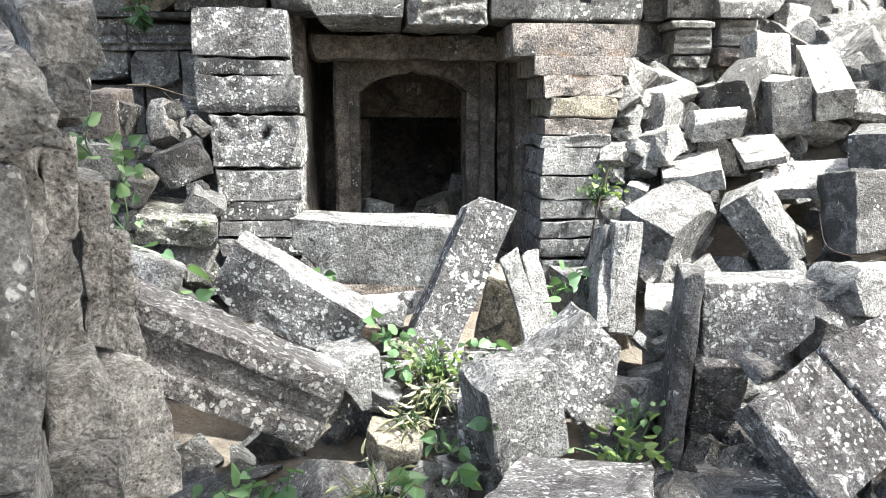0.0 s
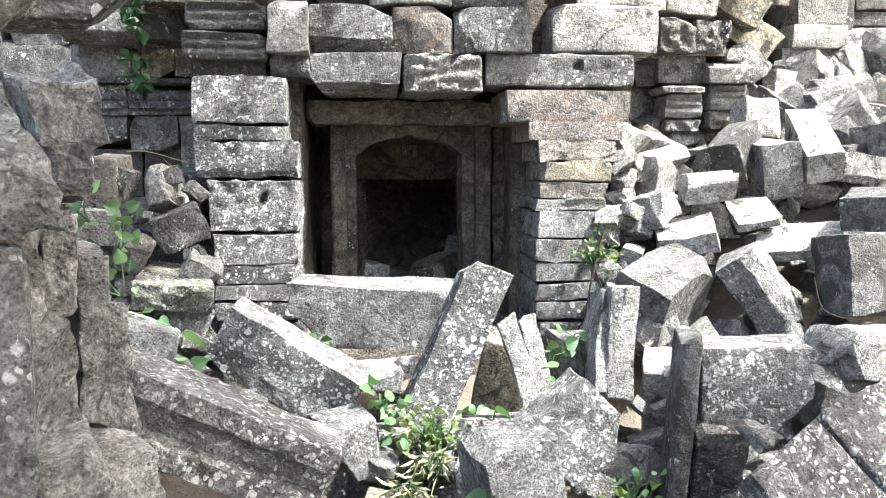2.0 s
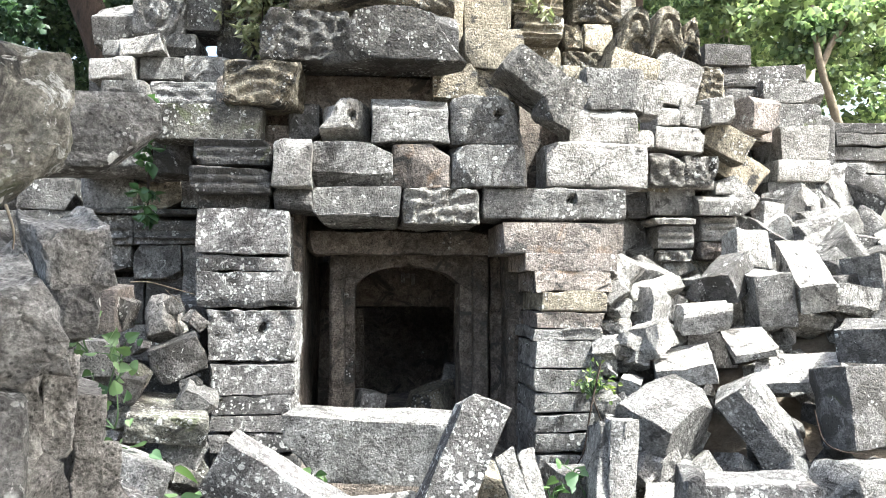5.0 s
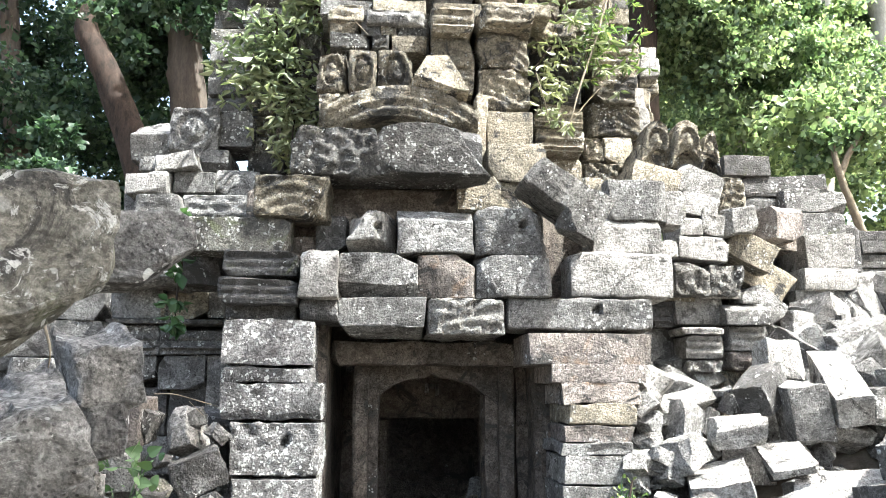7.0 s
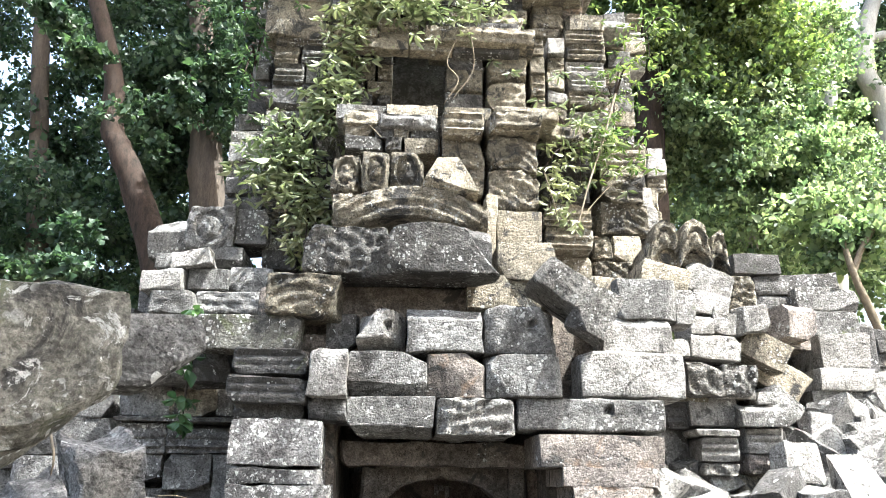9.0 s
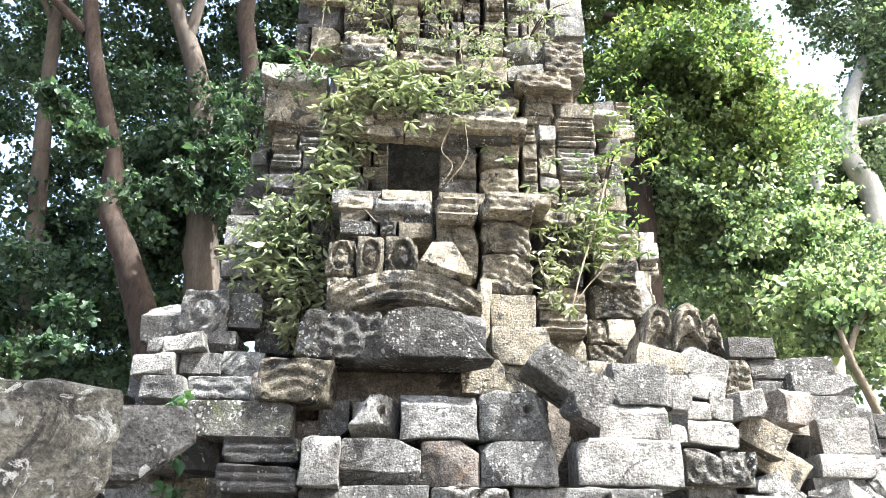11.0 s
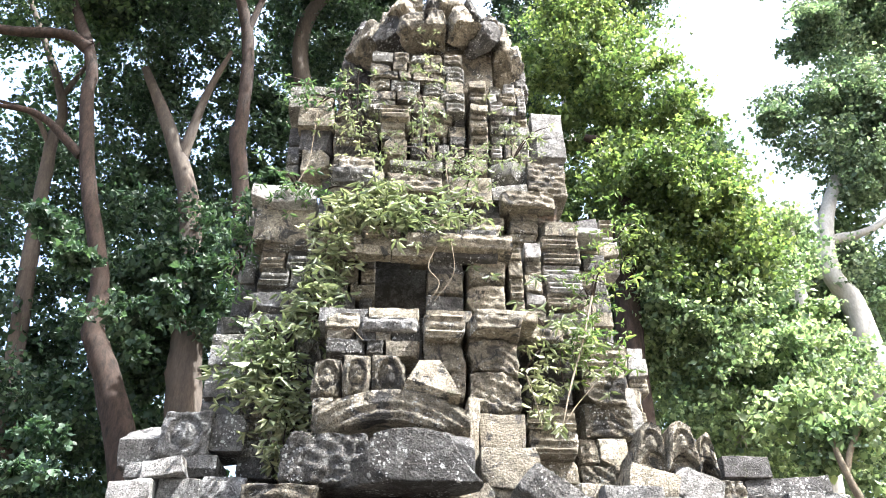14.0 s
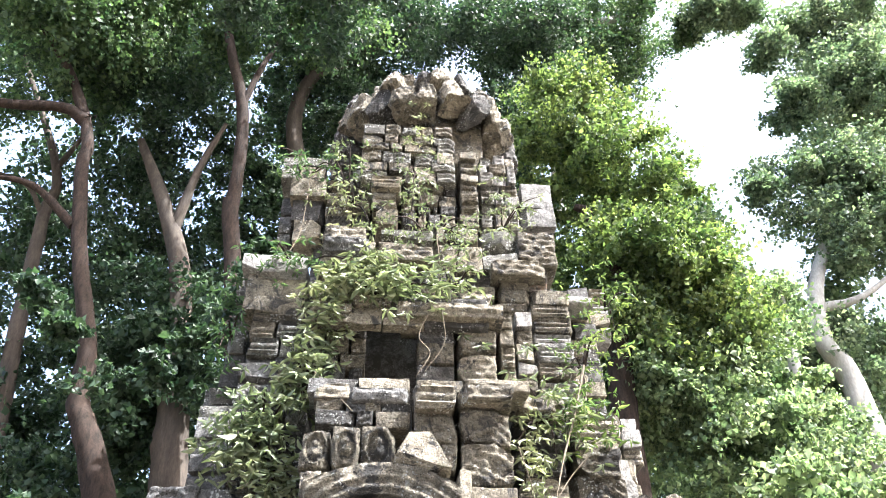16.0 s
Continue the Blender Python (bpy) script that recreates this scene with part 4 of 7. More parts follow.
masonry(tower, 0.139, 0.872, 8.525, 9.344, 8.75, 0.5, (WARM_CARVED, DARK_CARVED, WARM_CARVED), course=0.21, width=0.21, carve=carve_floral, seed=22, loose=0.035)
masonry(tower, -0.431, 0.867, 9.232, 10.309, 8.65, 0.6, (WARM_CARVED, MOSSY, WARM_CARVED), course=0.18, width=0.33, carve=carve_arc, seed=23, loose=0.035)
masonry(tower, 0.917, 1.176, 8.514, 9.866, 8.7, 0.5, (WARM_CARVED,), course=0.14, width=0.30, carve=carve_bands, seed=24, loose=0.035)
masonry(tower, 1.224, 1.759, 8.703, 10.043, 8.9, 0.5, (WARM_CARVED, PALE, MOSSY), course=0.18, width=0.22, carve=carve_bands, seed=25, loose=0.035)
block(tower, 1.825, 2.258, 9.160, 9.625, 9.0, 0.6, GREY, cuts=3, cut=0.15)
block(tower, 1.796, 2.268, 8.838, 9.162, 9.0, 0.6, GREY, cuts=2)
masonry(tower, 2.204, 2.666, 5.224, 5.746, 8.35, 0.4, (WARM, PALE, GREY), course=0.2, width=0.26, loose=0.04, carve=carve_bands, seed=60)
masonry(tower, 1.975, 2.537, 4.621, 5.175, 8.20, 0.4, (WARM_CARVED, WARM, PALE), course=0.2, width=0.26, loose=0.04, carve=carve_bands, seed=61)
masonry(tower, 2.208, 2.716, 6.927, 7.682, 8.75, 0.4, (WARM, PALE, DARK), course=0.2, width=0.26, loose=0.04, carve=carve_bands, seed=62)
masonry(tower, 2.076, 2.498, 5.866, 6.912, 8.70, 0.4, (WARM, PALE, MOSSY), course=0.2, width=0.26, loose=0.04, carve=carve_bands, seed=63)
masonry(tower, -1.799, -1.568, 4.955, 5.898, 8.65, 0.4, (DARK, MOSSY, GREY), course=0.2, width=0.26, loose=0.04, carve=carve_bands, seed=64)
masonry(tower, 1.320, 1.909, 4.391, 5.173, 8.25, 0.4, (WARM_CARVED, WARM), course=0.2, width=0.26, loose=0.04, carve=carve_bands, seed=65)
masonry(tower, 1.748, 2.210, 5.746, 6.680, 8.40, 0.4, (WARM_CARVED, PALE, WARM), course=0.2, width=0.26, loose=0.04, carve=carve_bands, seed=66)
masonry(tower, -0.878, -0.704, 5.906, 6.740, 8.15, 0.4, (WARM, DARK, MOSSY), course=0.2, width=0.26, loose=0.04, carve=carve_bands, seed=67)
block(tower, -0.616, -0.298, 5.325, 5.494, 7.30, 0.5, WARM, cuts=5, cut=0.1, carve=carve_lines, name="cornice")
block(tower, -0.286, 0.239, 5.275, 5.434, 7.25, 0.5, GREY, cuts=5, cut=0.1, carve=carve_lines, name="cornice")
block(tower, 0.288, 0.653, 5.319, 5.472, 7.20, 0.5, WARM, cuts=5, cut=0.1, carve=carve_lines, name="cornice")
block(tower, 0.665, 1.148, 5.288, 5.456, 7.15, 0.5, WARM_CARVED, cuts=5, cut=0.1, carve=carve_lines, name="cornice")
block(tower, 1.252, 1.617, 5.407, 5.572, 7.60, 0.5, WARM, cuts=5, cut=0.1, carve=carve_lines, name="cornice")
block(tower, 1.822, 2.328, 5.362, 5.556, 7.95, 0.5, WARM, cuts=5, cut=0.1, carve=carve_lines, name="cornice")
block(tower, 0.107, 1.223, 6.524, 6.702, 7.75, 0.5, WARM, cuts=5, cut=0.1, carve=carve_lines, name="cornice")
block(tower, -0.755, -0.197, 7.553, 7.763, 8.05, 0.5, GREY, cuts=5, cut=0.1, carve=carve_lines, name="cornice")
block(tower, -0.091, 0.508, 7.454, 7.664, 8.05, 0.5, WARM, cuts=5, cut=0.1, carve=carve_lines, name="cornice")
block(tower, 1.181, 1.838, 7.350, 7.570, 8.10, 0.5, WARM, cuts=5, cut=0.1, carve=carve_lines, name="cornice")
block(tower, 1.719, 2.391, 7.088, 7.296, 8.30, 0.5, PALE, cuts=5, cut=0.1, carve=carve_lines, name="cornice")
block(tower, -0.708, -0.269, 7.770, 7.962, 8.10, 0.5, WARM, cuts=5, cut=0.1, carve=carve_lines, name="cornice")
block(tower, 0.676, 1.135, 6.765, 6.928, 7.90, 0.5, WARM, cuts=5, cut=0.1, carve=carve_lines, name="cornice")
core(tower, -1.15, 2.4, 8.5, 12.5, 3.0, 5.4)
core(tower, -0.35, 1.1, 7.7, 9.0, 3.2, 5.2)
core(tower, -1.2, 2.1, 8.85, 12.2, 5.3, 7.75)
core(tower, -1.0, 1.75, 9.15, 11.8, 7.7, 9.6)
# lotus crown in rings of lumpy petals
CROWN = Vector((0.52, 10.10, 11.40))
for ring, (radius, z, n, w, h) in enumerate(((1.24, -0.28, 22, 0.35, 0.62), (1.14, 0.16, 20, 0.34, 0.42), (0.78, 0.52, 15, 0.33, 0.3), (0.35, 0.66, 7, 0.32, 0.26))):
    for i in range(n):
        a = 2 * math.pi * (i + 0.5 * (ring % 2)) / n
        SEED[0] += 1
        v, f = stone_verts(w, 0.5, h, SEED[0], 0.045, 0.014, 0.09, 4, 0.16, 0.14, bow=0.06)
        ob = finish("crown_petal", v, f, (WARM_CARVED, WARM, DARK_CARVED)[(i * 7 + ring) % 3], tower)
        ob.matrix_basis = pose(CROWN.x + radius * math.sin(a), CROWN.y - radius * math.cos(a), CROWN.z + z, -8 - 16 * ring, 6 * math.sin(i * 5), math.degrees(a))
core(tower, CROWN.x - 0.85, CROWN.x + 0.85, CROWN.y - 0.85, CROWN.y + 0.85, CROWN.z - 1.2, CROWN.z + 0.45, WARM, "crown_core")

# ---- rubble ----
fallen(0.066, 5.750, 1.272, 1.087, 0.34, 0.361, 3, 3, -5, GREY, cuts=1, cut=0.06, chop=((-1, 0, -1, 0.72),), label='long pale-topped sandstone block lying across the doorway sill')
fallen(-0.440, 5.150, 1.125, 0.738, 0.220, 0.314, 8, 32, -5, SPOT, 'carved slab tipped against the pillar foot', cuts=3, cut=0.1)
fallen(0.401, 5.252, 1.166, 0.241, 0.199, 0.908, -4, 25, 1, SPOT, 'leaning sandstone slab with ivy propped against the sill block', cuts=3, cut=0.08)
fallen(0.737, 5.123, 1.098, 0.107, 0.100, 0.504, -19, -17, -3, PALE, 'thin pale slab leaning in a pair beside the sill', cuts=1, cut=0.05)
fallen(0.827, 5.143, 1.106, 0.095, 0.100, 0.491, -23, -8, 3, PALE, 'thin pale slab leaning in a pair beside the sill', cuts=1, cut=0.05)
fallen(1.310, 5.250, 1.176, 0.149, 0.140, 0.608, -10, 4, -5, PALE, 'upright narrow pale slab standing in the rubble', cuts=2, cut=0.08)
fallen(1.211, 5.331, 1.167, 0.071, 0.199, 0.566, -18, 8, 0, GREY, 'weathered grey sandstone block fallen among the rubble', cuts=3, cut=0.08)
fallen(1.749, 5.748, 1.392, 0.365, 0.528, 0.337, 21, 25, -48, GREY, 'large tilted pale sandstone block with a broken corner', cuts=2, cut=0.08)
fallen(2.042, 6.099, 1.657, 0.370, 0.439, 0.157, 13, -11, -21, PALE, 'pale sunlit block behind a larger tilted one', cuts=3, cut=0.1)
fallen(2.319, 5.659, 1.387, 0.510, 0.259, 0.243, 26, 53, -14, GREY, 'large tipped block with one sunlit face', cuts=2, cut=0.08, chop=((0, -1, 1, 0.72),))
fallen(1.858, 4.919, 1.040, 0.526, 0.476, 0.414, -4, 0, -16, SPOT, 'squared lichen-spotted block standing on rubble', cuts=1, cut=0.04, chop=((1, 0, -0.9, 0.62),))
fallen(1.464, 4.804, 0.755, 0.108, 0.395, 1.123, -1, 4, -20, DARK, 'tall dark upright slab beside a squared block', cuts=2, cut=0.05)
fallen(1.682, 4.919, 0.663, 0.246, 0.301, 0.569, 25, -2, -8, SPOT, 'grey wedge-shaped block under a squared one', cuts=2, cut=0.05, chop=((1, 0, -0.7, 0.5),))
fallen(1.647, 4.444, 0.342, 0.393, 0.854, 0.186, -9, -6, -16, GREY, 'flat grey slab low in the rubble', cuts=2, cut=0.05)
fallen(1.727, 4.058, 0.789, 0.446, 0.487, 0.139, 48, -21, 23, SPOT, 'lichen-spotted slab sloping down in a pair', cuts=1, cut=0.04)
fallen(2.148, 4.256, 0.943, 0.457, 0.461, 0.140, 36, -14, 17, SPOT, 'lichen-spotted slab sloping down in a pair', cuts=1, cut=0.04)
fallen(0.541, 4.350, 0.843, 0.331, 0.359, 0.386, 2, -10, 12, GREY, 'squared brown-grey sandstone block amid the rubble', cuts=2, cut=0.05)
fallen(0.915, 4.755, 0.898, 0.387, 0.355, 0.349, -8, -42, 4, SPOT, 'tilted speckled block resting on a corner', cuts=2, cut=0.08)
fallen(0.667, 3.796, 0.664, 0.535, 0.571, 0.200, -9, -4, -20, SPOT, 'broad rounded block half sunk in the ground', cuts=4, cut=0.16, edge=0.05)
fallen(-0.154, 4.850, 0.819, 0.256, 0.300, 0.273, 3, -5, 27, GREY, 'small squared block wedged between larger stones', cuts=4, cut=0.1)
fallen(-0.217, 4.100, 0.560, 0.353, 0.252, 0.329, -53, -44, -29, GREY, 'angular broken block at the edge of the weeds', cuts=3, cut=0.12)
fallen(0.050, 4.501, 0.609, 0.251, 0.268, 0.143, 9, 7, -13, WARM, 'flat brown broken stone', cuts=4, cut=0.12)
fallen(0.478, 4.648, 0.654, 0.196, 0.453, 0.336, -7, -6, -24, GREY, 'weathered grey sandstone block fallen among the rubble', cuts=3, cut=0.1)
fallen(1.605, 5.401, 0.821, 0.191, 0.261, 0.472, 14, -1, -20, PALE, 'pale squared block sunlit on top', cuts=3, cut=0.08)
fallen(-1.107, 5.647, 1.469, 0.382, 0.563, 0.150, 6, 7, 11, MOSSY, 'mossy squared block beside the pillar', cuts=2, cut=0.06)
fallen(-1.123, 5.855, 1.776, 0.284, 0.218, 0.211, 2, -20, 20, DARK, 'dark tilted block beside the pillar', cuts=2, cut=0.06)
fallen(-1.326, 5.698, 1.664, 0.148, 0.418, 0.143, 9, 21, 9, DARK, 'dark broken block with a grey top in the rubble', cuts=3, cut=0.08)
fallen(-1.518, 5.900, 2.056, 0.183, 0.304, 0.254, 6, 2, -5, RUST, 'upright reddish squared stub', cuts=2, cut=0.04)
fallen(-1.240, 6.000, 1.991, 0.155, 0.300, 0.236, -15, -14, -9, PALE, 'pale broken stone in the sun', cuts=6, cut=0.14)
fallen(2.883, 6.900, 2.453, 0.306, 0.300, 0.289, -10, 2, 4, PALE, 'upright sunlit block on the rubble mound', cuts=2, cut=0.06)
fallen(2.856, 6.501, 2.109, 0.280, 0.280, 0.401, 10, -11, -7, GREY, 'rough squared block on the rubble mound', cuts=2, cut=0.06)
fallen(2.608, 6.599, 2.256, 0.220, 0.357, 0.225, 30, -4, -54, DARK, 'dark broken block on the mound', cuts=2, cut=0.1)
fallen(3.186, 6.597, 2.286, 0.249, 0.685, 0.225, 30, -5, -18, PALE, 'tipped block with a sunlit top on the mound', cuts=2, cut=0.06)
fallen(2.095, 6.901, 2.288, 0.459, 0.277, 0.125, 14, 20, -8, GREY, 'long grey block lying slantwise on the mound', cuts=2, cut=0.06)
fallen(2.262, 6.302, 1.980, 0.345, 0.280, 0.182, 7, -4, -12, PALE, 'pitted pale block on the mound', cuts=4, cut=0.08)
fallen(2.549, 6.200, 1.811, 0.283, 0.379, 0.049, 21, -10, -15, PALE, 'flat pale slab sunlit on the mound', cuts=3, cut=0.06)
fallen(2.728, 5.951, 1.640, 0.505, 0.340, 0.085, 27, -6, -34, PALE, 'broad flat sunlit slab on the mound', cuts=4, cut=0.06)
fallen(3.039, 5.701, 1.862, 0.282, 0.399, 0.209, 8, -4, -41, DARK, 'dark pitted block on the mound', cuts=3, cut=0.08)
fallen(2.871, 5.600, 1.473, 0.389, 0.361, 0.465, -9, 1, 12, DARK, 'dark upright block under the mound top', cuts=3, cut=0.08)
fallen(-0.844, 2.969, 1.618, 0.129, 0.289, 0.672, -5, 4, 25, GREY, 'tall dark upright stone beside the path', cuts=3, cut=0.06, rough=0.012, edge=0.03, cell=0.03)
fallen(-0.916, 3.309, 1.896, 0.086, 0.295, 0.353, 2, 2, 28, PALE, 'upright weathered slab in the shaded stone pile', cuts=4, cut=0.06, rough=0.012, edge=0.025, cell=0.03)
fallen(-0.874, 3.409, 1.887, 0.090, 0.295, 0.297, 1, 2, 29, PALE, 'pale grey upright slab in the shaded stone pile', cuts=5, cut=0.06, rough=0.012, edge=0.025, cell=0.03)
fallen(-0.972, 3.375, 1.553, 0.166, 0.301, 0.475, 18, -15, 59, PALE, 'pale split sandstone face in the shaded stone pile', cuts=6, cut=0.08, rough=0.012, edge=0.02, cell=0.03)
fallen(-0.896, 3.685, 1.644, 0.080, 0.297, 0.509, 1, 2, 28, PALE, 'upright weathered slab in the shaded stone pile', cuts=4, cut=0.06, rough=0.01, edge=0.02, cell=0.03)
fallen(-0.866, 3.370, 1.317, 0.155, 0.294, 0.221, 3, -3, 32, PALE, 'pale split sandstone face in the shaded stone pile', cuts=5, cut=0.07, rough=0.01, edge=0.02, cell=0.03)
fallen(-0.860, 3.787, 1.427, 0.077, 0.296, 0.576, -2, 1, 28, PALE, 'upright weathered slab in the shaded stone pile', cuts=4, cut=0.07, rough=0.01, edge=0.02, cell=0.03)
fallen(-0.831, 3.659, 1.113, 0.188, 0.296, 0.489, 10, -12, 42, PALE, 'grey slanting slab at the foot of the pile', cuts=3, cut=0.07, rough=0.012, edge=0.03, cell=0.03)
fallen(-0.831, 3.311, 1.150, 0.190, 0.293, 0.147, 0, 8, 22, GREY, 'dark rough stone at the foot of the pile', cuts=4, cut=0.07, rough=0.012, edge=0.03, cell=0.03)
fallen(-0.846, 2.997, 2.111, 0.193, 0.323, 0.185, 21, -12, 30, GREY, 'rough squared stone in the shaded stone pile', cuts=3, cut=0.06, rough=0.012, edge=0.03, cell=0.03)
fallen(-0.835, 3.374, 2.272, 0.165, 0.291, 0.156, 18, -14, 31, GREY, 'broad ledge stone in the shaded stone pile', cuts=4, cut=0.08, rough=0.012, edge=0.03, cell=0.03)
fallen(-0.839, 3.407, 2.118, 0.113, 0.354, 0.147, 1, -3, 28, GREY, 'rough layered stone in the shaded stone pile', cuts=5, cut=0.08, rough=0.014, edge=0.03, cell=0.03)
fallen(-0.775, 2.700, 2.420, 0.360, 0.300, 0.330, 0, 3, 27, BOULDER, 'large lichen-stained boulder jutting out above the path', cuts=3, cut=0.05, rough=0.008, edge=0.04, cell=0.025, chop=((1, 0, -1, 0.46), (0, -1, -1, 0.75)))
fallen(-0.903, 3.750, 2.640, 0.390, 0.360, 0.235, 0, -4, 24, GREY, 'grey squared beam jutting from the pile', cuts=3, cut=0.04, rough=0.006, edge=0.02, cell=0.025, chop=((1, 0, -1.4, 0.5),))
fallen(-0.700, 4.450, 1.050, 1.033, 0.36, 0.32, -6, 26, 3, SPOT, cuts=1, cut=0.06, carve=carve_beam, label='long moulded sandstone beam lying slantwise')
fallen(0.746, 5.650, 0.885, 0.305, 0.3, 0.508, 8, 12, -10, WARM)
fallen(1.193, 5.600, 0.974, 0.273, 0.4, 0.341, 4, 0, 10, GREY)
fallen(2.717, 5.300, 1.072, 0.551, 0.4, 0.275, -4, 3, 8, GREY)
fallen(2.637, 5.250, 0.862, 0.547, 0.34, 0.328, 6, 3, -8, DARK)
fallen(1.605, 4.300, 0.944, 0.234, 0.2, 0.176, 10, 10, 20, GREY, cuts=6, cut=0.2, edge=0.05, carve=carve_floral)
fallen(-1.141, 5.100, 1.226, 0.299, 0.35, 0.299, -4, 18, 10, GREY)
fallen(-1.194, 6.400, 1.969, 0.310, 0.3, 0.271, 4, 10, 0, DARK)
fallen(-1.561, 5.700, 1.799, 0.310, 0.3, 0.207, 0, 0, 10, GREY)
fallen(-1.098, 5.700, 1.169, 0.375, 0.3, 0.239, -4, 0, 10, MOSSY)
fallen(-1.135, 4.900, 0.956, 0.435, 0.36, 0.464, 6, 18, 0, DARK)
fallen(0.056, 5.500, 0.976, 0.353, 0.3, 0.160, -14, 0, 10, PALE)
fallen(0.592, 5.200, 0.728, 0.586, 0.4, 0.154, -14, 2, 6, PALE)
fallen(0.130, 5.100, 0.715, 0.298, 0.3, 0.179, -10, 2, 6, GREY)
fallen(1.264, 5.000, 0.604, 0.248, 0.3, 0.186, -10, 2, 30, PALE)
fallen(1.523, 5.200, 0.632, 0.296, 0.3, 0.263, 6, -22, -10, GREY)
fallen(1.990, 6.450, 2.019, 0.287, 0.27, 0.275, -4, 20, 20, GREY, cuts=4)
fallen(2.001, 6.600, 2.155, 0.408, 0.27, 0.147, -24, -16, 5, PALE, cuts=3)
fallen(1.833, 6.200, 1.832, 0.225, 0.27, 0.190, -10, -24, 30, PALE, cuts=4)
fallen(3.768, 7.300, 2.658, 0.560, 0.32, 0.254, -6, -20, 10, GREY, cuts=4)
fallen(3.823, 7.000, 2.462, 0.404, 0.32, 0.389, 8, -40, -10, DARK, cuts=3)
fallen(3.522, 6.600, 2.097, 0.416, 0.27, 0.208, -4, 8, 10, GREY, cuts=4)
fallen(3.208, 6.700, 1.954, 0.411, 0.27, 0.182, -24, 8, 10, PALE, cuts=4)
fallen(3.516, 7.500, 2.786, 0.373, 0.27, 0.282, -10, 10, 30, PALE, cuts=4)
fallen(3.752, 7.600, 2.803, 0.553, 0.35, 0.332, -10, 20, 30, PALE, cuts=4)
fallen(4.218, 7.900, 3.058, 0.474, 0.35, 0.355, -10, -30, 30, GREY, cuts=4)
fallen(1.567, 6.170, 1.362, 0.103, 0.13, 0.080, -25, -23, -9, GREY, cuts=4, label='small broken stone in the spill beside the pilaster')
fallen(1.698, 6.190, 1.833, 0.134, 0.13, 0.103, 1, 18, 9, PALE, cuts=4, label='small broken stone in the spill beside the pilaster')
fallen(1.643, 6.300, 2.154, 0.184, 0.13, 0.142, -16, -38, -6, PALE, cuts=4, label='small broken stone in the spill beside the pilaster')
fallen(1.676, 6.340, 1.860, 0.195, 0.13, 0.150, 12, -7, -28, GREY, cuts=4, label='small broken stone in the spill beside the pilaster')
fallen(1.797, 6.400, 2.290, 0.165, 0.13, 0.127, 12, -33, 3, PALE, cuts=4, label='small broken stone in the spill beside the pilaster')
fallen(1.613, 6.420, 2.267, 0.196, 0.13, 0.151, -17, 34, -22, PALE, cuts=4, label='small broken stone in the spill beside the pilaster')
fallen(1.691, 6.310, 1.793, 0.096, 0.13, 0.074, -21, 34, 18, GREY, cuts=4, label='small broken stone in the spill beside the pilaster')
fallen(1.674, 6.130, 1.451, 0.121, 0.13, 0.093, -3, -23, -20, PALE, cuts=4, label='small broken stone in the spill beside the pilaster')
fallen(1.762, 6.460, 2.256, 0.175, 0.13, 0.134, 11, 23, 24, PALE, cuts=4, label='small broken stone in the spill beside the pilaster')
fallen(1.681, 6.300, 2.034, 0.131, 0.13, 0.101, 12, -31, 24, GREY, cuts=4, label='small broken stone in the spill beside the pilaster')
fallen(1.783, 6.350, 1.785, 0.132, 0.13, 0.102, -12, 3, -12, PALE, cuts=4, label='small broken stone in the spill beside the pilaster')
fallen(1.620, 6.370, 1.913, 0.135, 0.13, 0.104, -4, -18, 10, PALE, cuts=4, label='small broken stone in the spill beside the pilaster')
fallen(1.496, 6.040, 1.412, 0.178, 0.13, 0.137, 19, -20, -2, GREY, cuts=4, label='small broken stone in the spill beside the pilaster')
fallen(1.559, 6.250, 1.528, 0.133, 0.13, 0.102, 6, 15, -11, PALE, cuts=4, label='small broken stone in the spill beside the pilaster')
fallen(1.532, 6.180, 1.776, 0.133, 0.13, 0.102, -26, -4, -28, PALE, cuts=4, label='small broken stone in the spill beside the pilaster')
fallen(1.526, 6.230, 1.670, 0.174, 0.13, 0.134, -21, 24, 22, GREY, cuts=4, label='small broken stone in the spill beside the pilaster')
fallen(1.635, 6.020, 1.364, 0.094, 0.13, 0.073, -22, 3, 9, PALE, cuts=4, label='small broken stone in the spill beside the pilaster')
fallen(1.705, 6.370, 2.229, 0.127, 0.13, 0.098, -7, -40, 23, PALE, cuts=4, label='small broken stone in the spill beside the pilaster')
fallen(1.586, 6.250, 1.444, 0.095, 0.13, 0.073, 18, 34, -18, GREY, cuts=4, label='small broken stone in the spill beside the pilaster')
fallen(1.513, 6.040, 1.373, 0.134, 0.13, 0.103, 8, -12, 23, PALE, cuts=4, label='small broken stone in the spill beside the pilaster')
fallen(1.683, 6.110, 1.548, 0.130, 0.13, 0.100, 16, 17, -24, PALE, cuts=4, label='small broken stone in the spill beside the pilaster')
fallen(1.736, 6.360, 1.817, 0.103, 0.13, 0.079, 6, 10, 6, GREY, cuts=4, label='small broken stone in the spill beside the pilaster')
fallen(1.647, 6.360, 2.300, 0.098, 0.13, 0.075, -17, -40, 36, PALE, cuts=4, label='small broken stone in the spill beside the pilaster')
fallen(1.709, 6.430, 2.333, 0.136, 0.13, 0.104, -25, 36, 24, PALE, cuts=4, label='small broken stone in the spill beside the pilaster')
fallen(1.714, 6.220, 1.767, 0.146, 0.13, 0.112, -6, 26, -15, GREY, cuts=4, label='small broken stone in the spill beside the pilaster')
fallen(1.536, 6.290, 1.718, 0.192, 0.13, 0.147, -5, -12, 40, PALE, cuts=4, label='small broken stone in the spill beside the pilaster')
